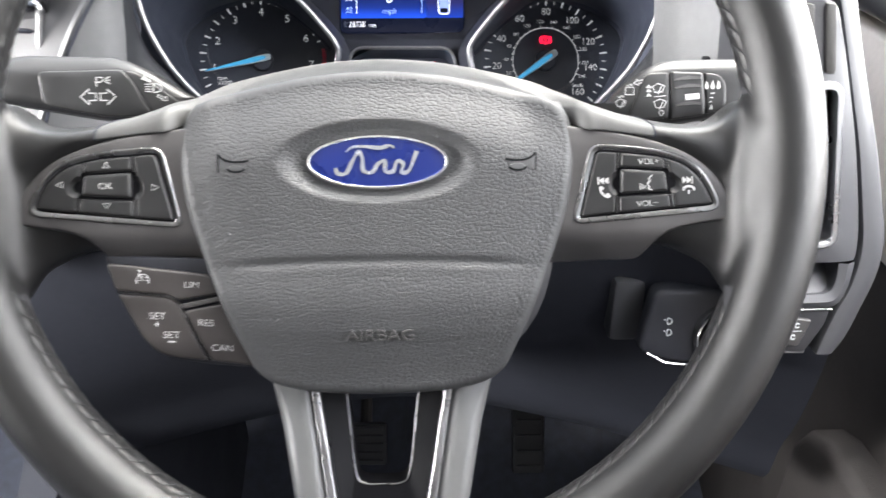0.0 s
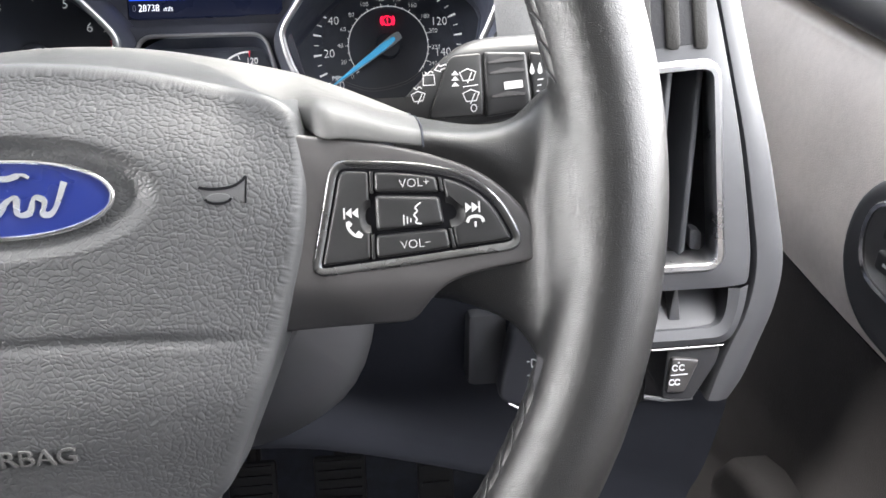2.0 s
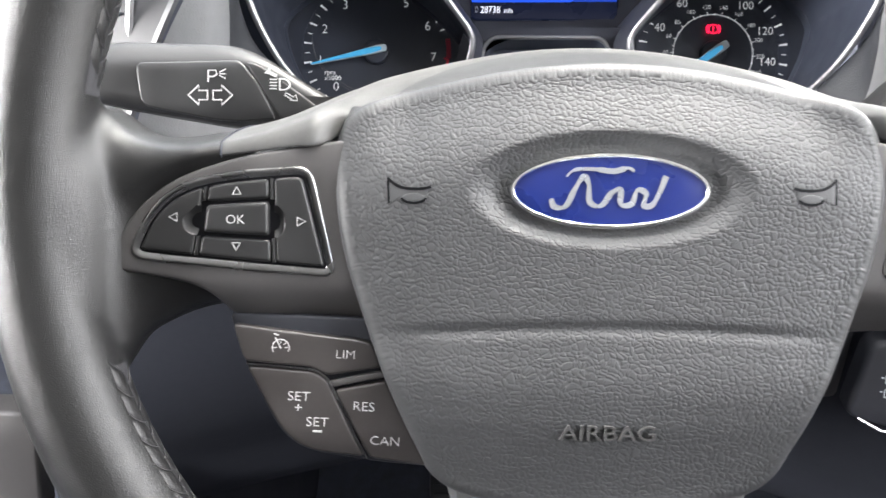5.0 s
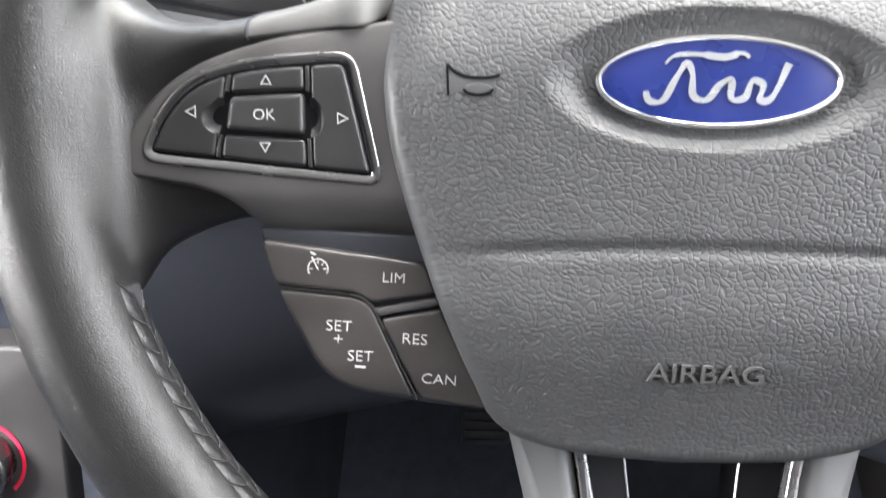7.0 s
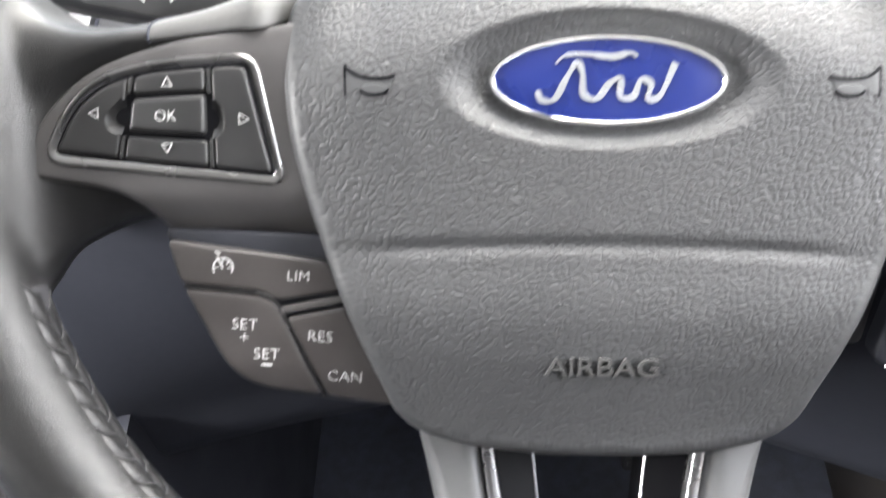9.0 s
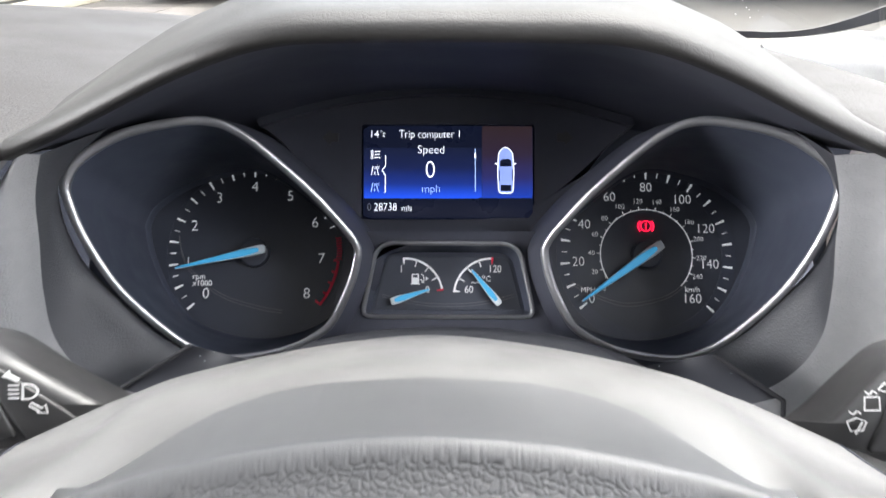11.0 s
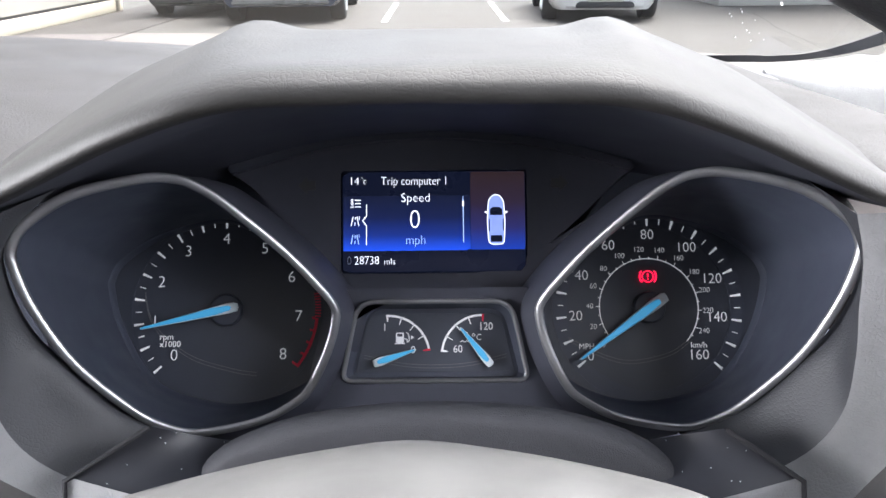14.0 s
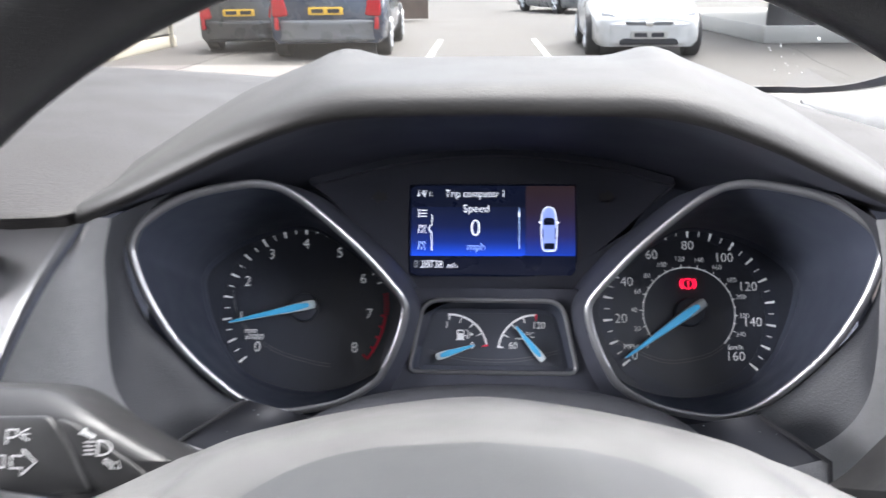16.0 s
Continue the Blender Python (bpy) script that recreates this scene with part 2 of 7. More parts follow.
def spline(points, n=8, closed=True):
    """A smooth curve through points of any dimension."""
    p = [np.array(q, float) for q in points]
    k, out = len(p), []
    for i in range(k if closed else k - 1):
        a, b, c, d = ((p[(i - 1) % k], p[i], p[(i + 1) % k], p[(i + 2) % k]) if closed
                      else (p[max(i - 1, 0)], p[i], p[i + 1], p[min(i + 2, k - 1)]))
        for j in range(n):
            t = j / n
            out.append(tuple(0.5 * (2 * b + (c - a) * t + (2 * a - 5 * b + 4 * c - d) * t * t + (3 * b - a - 3 * c + d) * t ** 3)))
    if not closed:
        out.append(tuple(p[-1]))
    return out


def rounded(points, radius, seg=5):
    """A polygon with its corners rounded; radius is one number or one for each corner."""
    p, out = [Vector(q) for q in points], []
    for i, c in enumerate(p):
        r = radius[i] if isinstance(radius, (list, tuple)) else radius
        a, b = p[i - 1] - c, p[(i + 1) % len(p)] - c
        ra, rb = min(r, a.length * 0.48), min(r, b.length * 0.48)
        s, e = c + a.normalized() * ra, c + b.normalized() * rb
        for j in range(seg + 1):
            t = j / seg
            out.append(tuple((1 - t) ** 2 * s + 2 * t * (1 - t) * c + t * t * e))
    return out


def ccw(o):
    area = sum(o[i - 1][0] * o[i][1] - o[i][0] * o[i - 1][1] for i in range(len(o)))
    return list(o) if area > 0 else list(reversed(o))


def inset(o, d):
    """The counter-clockwise outline o moved inwards by d."""
    n, out = len(o), []
    for i in range(n):
        a, c = Vector(o[i - 1]), Vector(o[(i + 1) % n])
        b = Vector(o[i])
        e1, e2 = (b - a), (c - b)
        n1, n2 = Vector((-e1.y, e1.x)), Vector((-e2.y, e2.x))
        if n1.length > 1e-9:
            n1.normalize()
        if n2.length > 1e-9:
            n2.normalize()
        m = n1 + n2
        if m.length < 1e-6:
            m = n1
        m.normalize()
        out.append((b.x + m.x * d, b.y + m.y * d))
    return out


def rings(loops, cap_first=False, cap_last=False, closed=True):
    """A skin over loops of equal count."""
    n = len(loops[0])
    verts = [tuple(p) for l in loops for p in l]
    faces = []
    for k in range(len(loops) - 1):
        for i in range(n if closed else n - 1):
            j = (i + 1) % n
            faces.append((k * n + i, k * n + j, (k + 1) * n + j, (k + 1) * n + i))
    if cap_first:
        faces.append(tuple(reversed(range(n))))
    if cap_last:
        faces.append(tuple(range((len(loops) - 1) * n, len(loops) * n)))
    return verts, faces


def plate(outline, top, depth, bevel, steps=4, fill=6, back=True):
    """A plate with a rounded front edge; top is a height or a function of (x, y)."""
    o = ccw(outline)
    h = top if callable(top) else (lambda x, y: top)
    loops = []
    loops.append([(x, y, h(x, y) - depth) for x, y in o])
    loops.append([(x, y, h(x, y) - bevel) for x, y in o])
    for k in range(1, steps + 1):
        a = k / steps * math.pi / 2
        oo = inset(o, bevel * (1 - math.cos(a)))
        loops.append([(x, y, h(x, y) - bevel * (1 - math.sin(a))) for x, y in oo])
    last = inset(o, bevel)
    cx, cy = sum(q[0] for q in last) / len(last), sum(q[1] for q in last) / len(last)
    for k in range(1, fill):
        f = 1 - k / fill
        loops.append([(cx + (x - cx) * f, cy + (y - cy) * f, h(cx + (x - cx) * f, cy + (y - cy) * f)) for x, y in last])
    v, f = rings(loops, cap_first=back)
    n, k = len(o), len(v) - len(o)
    v.append((cx, cy, h(cx, cy)))
    f += [(k + i, k + (i + 1) % n, len(v) - 1) for i in range(n)]
    return v, f


def band(outline, profile, top=0.0):
    """A closed strip along an outline; profile: (inwards, height) round its section."""
    o = ccw(outline)
    h = top if callable(top) else (lambda x, y: top)
    loops = []
    for d, z in profile + profile[:1]:
        loops.append([(x, y, h(x, y) + z) for x, y in inset(o, d)])
    return rings(loops)


def tube(path, radius, seg=8, cap=True):
    """A round bar along points; radius is a number or one for each point."""
    p = [Vector(q) for q in path]
    loops = []
    up = Vector((0.3, 0.5, 0.8))
    for i, c in enumerate(p):
        d = (p[min(i + 1, len(p) - 1)] - p[max(i - 1, 0)]).normalized()
        a = d.cross(up).normalized()
        b = d.cross(a)
        r = radius[i] if isinstance(radius, (list, tuple)) else radius
        loops.append([tuple(c + (a * math.cos(s) + b * math.sin(s)) * r) for s in (2 * math.pi * k / seg for k in range(seg))])
    return rings(loops, cap, cap)


def box(x0, y0, z0, x1, y1, z1, bevel=0.0):
    """A block with all its edges rounded."""
    bm = bmesh.new()
    bmesh.ops.create_cube(bm, size=1)
    for v in bm.verts:
        v.co = ((x0 + x1) / 2 + v.co.x * (x1 - x0), (y0 + y1) / 2 + v.co.y * (y1 - y0), (z0 + z1) / 2 + v.co.z * (z1 - z0))
    if bevel:
        bmesh.ops.bevel(bm, geom=list(bm.edges), offset=bevel, segments=2, profile=0.5, affect="EDGES")
    bm.verts.index_update()
    out = [tuple(v.co) for v in bm.verts], [tuple(v.index for v in f.verts) for f in bm.faces]
    bm.free()
    return out


def sheet(f, nu, nv):
    """A surface f(s, t) over the unit square."""
    v = [tuple(f(i / nu, j / nv)) for i in range(nu + 1) for j in range(nv + 1)]
    q = [(i * (nv + 1) + j, (i + 1) * (nv + 1) + j, (i + 1) * (nv + 1) + j + 1, i * (nv + 1) + j + 1) for i in range(nu) for j in range(nv)]
    return v, q


def skin(curves, n=6, m=6):
    """A smooth surface over several open curves, each given by a few points."""
    rows = [spline(c, n, False) for c in curves]
    cols = list(zip(*rows))
    grid = [spline(c, m, False) for c in cols]
    return rings([list(r) for r in zip(*grid)], closed=False)


def thick(data, d):
    """A sheet with its copy moved by the vector d and the rims closed."""
    v, f = data
    n = len(v)
    count = {}
    for q in f:
        for a, b in zip(q, q[1:] + q[:1]):
            count[(min(a, b), max(a, b))] = count.get((min(a, b), max(a, b)), 0) + 1
    out = [tuple(q) for q in f] + [tuple(i + n for i in reversed(q)) for q in f]
    for (a, b), c in count.items():
        if c == 1:
            out.append((a, b, b + n, a + n))
    return list(v) + [(x + d[0], y + d[1], z + d[2]) for x, y, z in v], out


def fused(data, voxel, passes):
    """One closed skin round several bodies that run into each other."""
    me = bpy.data.meshes.new("fused")
    me.from_pydata(data[0], [], data[1])
    bm = bmesh.new()
    bm.from_mesh(me)
    bmesh.ops.remove_doubles(bm, verts=bm.verts, dist=voxel * 0.02)
    bmesh.ops.recalc_face_normals(bm, faces=bm.faces)
    bm.to_mesh(me)
    bm.free()
    ob = bpy.data.objects.new("fused", me)
    scene.collection.objects.link(ob)
    re = ob.modifiers.new("remesh", "REMESH")
    re.mode, re.voxel_size = "VOXEL", voxel
    sm = ob.modifiers.new("smooth", "SMOOTH")
    sm.factor, sm.iterations = 0.5, passes
    out = ob.evaluated_get(bpy.context.evaluated_depsgraph_get()).to_mesh()
    result = [tuple(v.co) for v in out.vertices], [tuple(p.vertices) for p in out.polygons]
    bpy.data.objects.remove(ob)
    bpy.data.meshes.remove(me)
    return result


def lettering(body, size, x, y, z, deep=0.15, turn=0.0, squash=1.0, align="CENTER", height=None, thin=0.0):
    """Raised letters of Blender's own font, in the plane of x and y, or on the surface height(x, y)."""
    cu = bpy.data.curves.new("letters", "FONT")
    cu.body, cu.size, cu.extrude, cu.align_x, cu.align_y, cu.resolution_u = body, size, deep / 2, align, "CENTER", 3
    cu.offset = -thin * size
    ob = bpy.data.objects.new("letters", cu)
    scene.collection.objects.link(ob)
    dg = bpy.context.evaluated_depsgraph_get()
    me = bpy.data.meshes.new_from_object(ob.evaluated_get(dg))
    m = Matrix.Translation((x, y, z)) @ Matrix.Rotation(radians(turn), 4, "Z") @ Matrix.Diagonal((squash, 1, 1, 1))
    out = [tuple(m @ v.co) for v in me.vertices], [tuple(p.vertices) for p in me.polygons]
    if height:
        out = [(a, b, c + height(a, b)) for a, b, c in out[0]], out[1]
    bpy.data.objects.remove(ob)
    bpy.data.curves.remove(cu)
    bpy.data.meshes.remove(me)
    return out


def ribbon(points, width, z=0.0, deep=0.15, closed=False, height=None):
    """A flat raised line through points of the plane."""
    p = [Vector(q) for q in points]
    h = height or (lambda x, y: z)
    left, right = [], []
    k = len(p)
    for i, c in enumerate(p):
        a = p[i - 1] if (i or closed) else c
        b = p[(i + 1) % k] if (i + 1 < k or closed) else c
        d = (b - a).normalized() if (b - a).length > 1e-9 else Vector((1, 0))
        n = Vector((-d.y, d.x))
        w = width[i] if isinstance(width, (list, tuple)) else width
        left.append(c + n * w / 2)
        right.append(c - n * w / 2)
    loops = [[(q.x, q.y, h(q.x, q.y)) for q in left], [(q.x, q.y, h(q.x, q.y) + deep) for q in left],
             [(q.x, q.y, h(q.x, q.y) + deep) for q in right], [(q.x, q.y, h(q.x, q.y)) for q in right]]
    v, f = rings(loops + loops[:1], closed=closed)
    if not closed:
        f += [(0, k, 2 * k, 3 * k), (4 * k - 1, 3 * k - 1, 2 * k - 1, k - 1)]
    return v, f


def ellipse(cx, cy, a, b, n=48, start=0.0, end=360.0):
    full = abs(end - start) >= 360
    return [(cx + a * math.cos(t), cy + b * math.sin(t)) for t in (radians(start + (end - start) * i / (n if full else n - 1)) for i in range(n))]


def smooth(a, b, x):
    t = min(max((x - a) / (b - a), 0), 1)
    return t * t * (3 - 2 * t)


# ---- steering wheel: local axes right, up and towards the driver, in millimetres ----
MM = 0.001
WHEEL = pose(0, 0.313, 1.022, 65, 0, 0)


def clip(poly, a, b, c):
    """The part of a polygon where a*x + b*y <= c."""
    out = []
    for i, q in enumerate(poly):
        p = poly[i - 1]
        fp, fq = a * p[0] + b * p[1] - c, a * q[0] + b * q[1] - c
        if fp * fq < 0:
            t = fp / (fp - fq)
            out.append((p[0] + (q[0] - p[0]) * t, p[1] + (q[1] - p[1]) * t))
        if fq <= 0:
            out.append(q)
    return out


def clean(poly, gap=0.35):
    out = [poly[0]]
    for q in poly[1:]:
        if math.dist(q, out[-1]) > gap:
            out.append(q)
    if math.dist(out[0], out[-1]) < gap:
        out.pop()
    return out


def resample(poly, n):
    """n points at even steps along a closed outline."""
    p = list(poly) + [poly[0]]
    d = [0]
    for a, b in zip(p, p[1:]):
        d.append(d[-1] + math.dist(a, b))
    return [(float(np.interp(d[-1] * i / n, d, [q[0] for q in p])), float(np.interp(d[-1] * i / n, d, [q[1] for q in p]))) for i in range(n)]


def mirrored(o):
    return [(-x, y) for x, y in o]


def airbag_height(u, v):
    w = 4.4 - 3.6 * (u / 86) ** 2
    w += 1.8 * smooth(-42, -64, v) - 3.2 * smooth(-50, -80, v) - 6.0 * smooth(-68, -100, v)
    top_edge = 40 - 17 * (abs(u) / 83) ** 2.4
    w -= (14.0 - 9.0 * smooth(58, 83, abs(u))) * smooth(44, 0, top_edge - v) ** 1.9
    side = 83.5 - max(0, -v) * 0.42
    w -= 1.4 * smooth(14, 0, side - abs(u))
    w -= 1.2 * math.exp(-((v + 40.8 + 0.0006 * u * u) / 1.9) ** 2) * smooth(72, 44, abs(u))
    e = math.hypot(u / 42, (v - 0.6) / 17.2)
    w -= 5.6 * smooth(1.04, 0.74, e)
    return w


def pebbles(u, v, pitch=1.65, seed=4):
    """Height 0 to 1 of a leather grain of small uneven pillows with sharp creases, at the points u, v."""
    shift = [(0.31, 0.83, 0.2), (-0.74, 0.44, 1.9), (0.95, 0.21, 4.1), (0.12, -1.02, 2.7)]
    du = sum(np.sin((a * u + b * v) * 1.9 / pitch + c) for a, b, c in shift) * 0.13 * pitch
    dv = sum(np.sin((b * u - a * v) * 1.7 / pitch + 2 * c) for a, b, c in shift) * 0.13 * pitch
    x, y = (u + du + 200.0) / (pitch * 1.05), (v + dv + 200.0) / (pitch * 0.95)
    x = x + 0.1 * y
    rng = np.random.RandomState(seed)
    size = 260
    jx, jy, tall, weight = (rng.rand(size, size) for _ in range(4))
    ix, iy = np.floor(x).astype(int), np.floor(y).astype(int)
    near, second, lift = np.full(x.shape, 9.0), np.full(x.shape, 9.0), np.zeros(x.shape)
    for p in (-2, -1, 0, 1, 2):
        for q in (-2, -1, 0, 1, 2):
            cx, cy = (ix + p) % size, (iy + q) % size
            d = np.hypot(ix + p + jx[cx, cy] - x, iy + q + jy[cx, cy] - y) - 0.22 * weight[cx, cy]
            closer = d < near
            second = np.where(closer, near, np.minimum(second, d))
            lift = np.where(closer, tall[cx, cy], lift)
            near = np.where(closer, d, near)
    edge = np.clip((second - near) / 0.28, 0, 1)
    pillow = 1 - (1 - edge) ** 1.9
    return pillow * (0.78 + 0.22 * lift) - 0.22 * np.clip(near + 0.2, 0, 1)


def steering_wheel():
    wheel = thing("steering_wheel", WHEEL, "black leather steering wheel with grey airbag cover and chrome-edged buttons", "steering wheel")
    # rim
    # rows of the smooth cap that sweeps behind the airbag cover from spoke to spoke, from the spoke to the middle
    half_rows = []
    for u, lo, t, z, d1, d2, d3 in ((117, 10.0, 15.4, -0.4, 1.0, 4.2, 7.6), (106, 11.6, 18.0, -1.0, 2.9, 6.6, 10.0), (95, 13.2, 21.6, -2.2, 2.8, 8.0, 11.4), (87, 14.2, 24.2, -3.6, 3.2, 8.4, 10.8)):
        half_rows.append([(u, lo, z - 1.5), (u, lo + 0.4, z + 0.1), (u, lo + (t - lo) * 0.6, z - 0.8), (u, t, z - 4.5), (u, t + 3.4, -18), (u, t + 6.4, -35), (u, t + 7.6 + d1, -58), (u, t + 7.4 + d2, -80), (u, t + 2 + d3, -98)])
    for u, tops in ((75, (26.4, 30.6, 36.0, 41.5, 44.6, 41)), (50, (35.0, 38.8, 42.6, 47.6, 50.4, 46)), (25, (39.0, 43.2, 47.4, 51.8, 54.4, 49)), (0, (40.6, 44.8, 48.8, 53.2, 56.2, 51))):
        v0 = tops[0]
        half_rows.append([(u, v0 - 4, -22), (u, v0 - 3, -22), (u, v0 - 1.2, -21)] + [(u, q, w) for q, w in zip(tops, (-22, -31, -44, -62, -88 - 0.2 * (75 - u), -104 - 0.12 * (75 - u)))])
    nseg, ntube = 168, 28

    def rim_point(a, b, lift=0.0, rr=15.7, rw=16.4):
        """The rim at the angle a round the wheel and b round its section; the ring is slightly taller than wide."""
        n = Vector((math.cos(a) / 172.1, math.sin(a) / 177.6)).normalized() * ((rr + lift) * math.cos(b))
        return (172.1 * math.cos(a) + n.x, -0.6 + 177.6 * math.sin(a) + n.y, 3.2 + (rw + lift) * math.sin(b))
    loops = []
    for i in range(nseg):
        a = 2 * math.pi * i / nseg
        deg = math.degrees(a) % 360
        grip = sum(math.exp(-((deg - c) / 9) ** 2) for c in (38, 142))
        loops.append([rim_point(a, 2 * math.pi * k / ntube, 0, 15.7 + 1.3 * grip, 16.4 + 1.0 * grip) for k in range(ntube)])
    bodies = [rings(loops + loops[:1])]
    # leather where the rim runs into the side spokes
    for s in (-1, 1):
        us = [171, 166, 161.5, 157.5, 153.5, 150, 144, 135, 124.5, 114]
        tops = [50, 42, 35, 25, 17.5, 13.5, 11.8, 11.6, 12, 13.2]
        lows = [-84, -77, -71, -65, -61, -57, -47, -41.5, -37.5, -36]
        front = [17, 16.8, 15.2, 12.0, 7.2, 1.2, -1.8, -2.4, -2.6, -2.8]
        back = [-15, -16, -17, -18, -19, -20, -21, -22, -22, -22]
        rows = []
        for u, t, l, f, b in zip(us, tops, lows, front, back):
            loop = []
            for k in range(36):
                q = 2 * math.pi * k / 36
                cs, sn = math.cos(q), math.sin(q)
                px = math.copysign(abs(cs) ** 0.75, cs)
                pw = math.copysign(abs(sn) ** 0.85, sn)
                loop.append((s * u, (t + l) / 2 + (t - l) / 2 * px, (f + b) / 2 + (f - b) / 2 * pw))
            rows.append(loop)
        cols = [spline(c, 4, False) for c in zip(*rows)]
        bodies.append(rings([list(r) for r in zip(*cols)], True, True))
        # the leather shoulder that runs from the cap's seam back over the spoke
        rows = [[(s * 108, y - 1.4, z - 1.2) for x, y, z in half_rows[0]], [(s * 116, y - 0.2, z - 0.1) for x, y, z in half_rows[0]]]
        for u, lo, t in ((124, 8.4, 14.0), (132, 5.6, 13.4), (140, 1.0, 14.0), (148, -4.0, 17.0), (156, 6.0, 26.0)):
            k = smooth(160, 118, u)
            rows.append([(s * u, lo, -2.0), (s * u, lo + 0.6, -0.2), (s * u, lo + (t - lo) * 0.6, 0.0), (s * u, t, -4.0), (s * u, t + 1 + 2.4 * k, -15 - 3 * k), (s * u, t + 1 + 5.4 * k, -20 - 15 * k), (s * u, t + 8.6 * k, -25 - 33 * k), (s * u, t - 2 + 13.0 * k, -29 - 51 * k), (s * u, t - 5 + 14 * k, -32 - 66 * k)])
        bodies.append(thick(skin(rows, 5, 5), (0, -4.0, -2.5)))
    rim_skin = fused(joined(*bodies), 1.5, 26)
    part("rim", rim_skin, RIM_LEATHER, wheel, "smooth black leather rim", MM, sharp=180)
    # stitched seam along the inside of the rim: two rows of slanting leather folds that meet in a braid, and the thread
    tree = BVHTree.FromPolygons(*rim_skin)

    def on_rim(a, b, lift):
        spot, normal, _, _ = tree.find_nearest(Vector(rim_point(a, radians(b))))
        return tuple(spot + normal * lift)
    pitch = 8.4 / 160
    folds, thread = [], []
    for a0, a1 in ((10, 46), (134, 170), (199, 262), (278, 341)):
        part("leather_seam", rings([[on_rim(radians(a0 + (a1 - a0) * j / 80), b, 0.08) for j in range(81)] for b in (166, 176, 186, 196, 206)], closed=False), RUBBER, wheel, "", MM)
        for k in range(int(radians(a1 - a0) / pitch)):
            a = radians(a0) + k * pitch
            for b0, b1, skew, off in ((165, 185.6, 0.55, 0.0), (186.4, 207, -0.55, 0.5)):
                grid = []
                for i in range(7):
                    row = []
                    for j in range(6):
                        fa, fb = i / 6, j / 5
                        edge = min(fa, 1 - fa, fb, 1 - fb) * 2
                        row.append(on_rim(a + pitch * (off + 0.03 + 0.94 * fa + skew * (fb - 0.5) + 0.12 * math.sin(math.pi * fb)), b0 + (b1 - b0) * fb, 0.02 + 0.62 * min(1, edge * 2.2) ** 0.5))
                    grid.append(row)
                folds.append(rings(grid, closed=False))
            for b0, b1, off, skew in ((163.5, 186, 0.0, 0.55), (186, 208.5, 0.5, -0.55)):
                thread.append(tube([on_rim(a + pitch * (off + skew * (f - 0.5) + 0.12 * math.sin(math.pi * f)), b0 + (b1 - b0) * f, 0.3) for f in (0, 0.25, 0.5, 0.75, 1)], 0.2, 5))
    part("seam_folds", joined(*folds), RIM_LEATHER, wheel, "braided row of small leather folds along the seam", MM, kind="stuff")
    part("stitching", joined(*thread), THREAD, wheel, "dark grey cross stitching", MM, kind="stuff")

    # airbag cover
    half = [(0, 40.2), (30, 38), (58, 32.2), (73, 27.5), (80.5, 21.5), (83.4, 12), (83.4, 0), (80.6, -18), (75, -37), (67.5, -58), (58.6, -79), (53.4, -89.6), (44, -95.8), (26, -98.8)]
    outline = half + [(-x, y) for x, y in reversed(half[1:])]
    outline.insert(len(half), (0, -99.8))
    o = ccw(resample(spline(outline, 6), 1600))
    n = len(o)
    swell = lambda x, y, k: (x * (1 + 0.012 * k), y + k * 6.5 * (1 - 0.45 * smooth(15, 75, abs(x))) * smooth(2, 22, y))

    def cap_top(u, w):
        """How high the hub cap stands at u and the depth w."""
        rows_v = ((40.6, 44.8, 48.8, 53.2), (39.0, 43.2, 47.4, 51.8), (35.0, 38.8, 42.6, 47.6), (26.4, 30.6, 36.0, 41.5))
        return float(np.interp(abs(u), (0, 25, 50, 75), [np.interp(-w, (22, 31, 44, 62), r) for r in rows_v]))
    back = []
    for x, y in o:
        a = (*swell(x, y, 0.25 + 0.75 * smooth(5, -20, y)), -26 - 8 * smooth(5, -20, y))
        w = -42 + 22 * smooth(35, 80, abs(x))
        k = smooth(14, 24, y)
        back.append((a[0] * (1 - k) + x * k, a[1] * (1 - k) + (cap_top(x, w) + 0.9) * k, a[2] * (1 - k) + w * k))
    # the front, fine enough to carry its grain; the relief of the cover comes from a 1 mm lattice of its heights
    lattice = np.array([[airbag_height(x, y) for x in range(-88, 89)] for y in range(-104, 45)])

    def height_of(x, y):
        fx, fy = np.clip(x + 88, 0, 175.99), np.clip(y + 104, 0, 147.99)
        i, j = fx.astype(int), fy.astype(int)
        fx, fy = fx - i, fy - j
        return (lattice[j, i] * (1 - fx) + lattice[j, i + 1] * fx) * (1 - fy) + (lattice[j + 1, i] * (1 - fx) + lattice[j + 1, i + 1] * fx) * fy
    loops = [np.array(back)]
    for k in range(6):
        q = k / 5 * math.pi / 2
        xy = np.array(inset(o, 4.5 * (1 - math.cos(q))))
        loops.append(np.column_stack([xy, height_of(xy[:, 0], xy[:, 1]) - 4.5 * (1 - math.sin(q))]))
    last = np.array(inset(o, 4.5))
    mid = last.mean(axis=0)
    for k in range(1, 380):
        xy = mid + (last - mid) * (1 - k / 380)
        loops.append(np.column_stack([xy, height_of(xy[:, 0], xy[:, 1])]))
    for k, loop in enumerate(loops[2:]):
        loop[:, 2] += 0.3 * min(1, (k + 1) / 5) * pebbles(loop[:, 0], loop[:, 1])
    v, f = rings([loop.tolist() for loop in loops])
    v.append((*mid, airbag_height(*mid)))
    f += [(len(v) - 1 - n + i, len(v) - 1 - n + (i + 1) % n, len(v) - 1) for i in range(n)]
    cover = part("airbag_cover", (v, f), AIRBAG_SKIN, wheel, "grey grained airbag cover", MM, sharp=180)
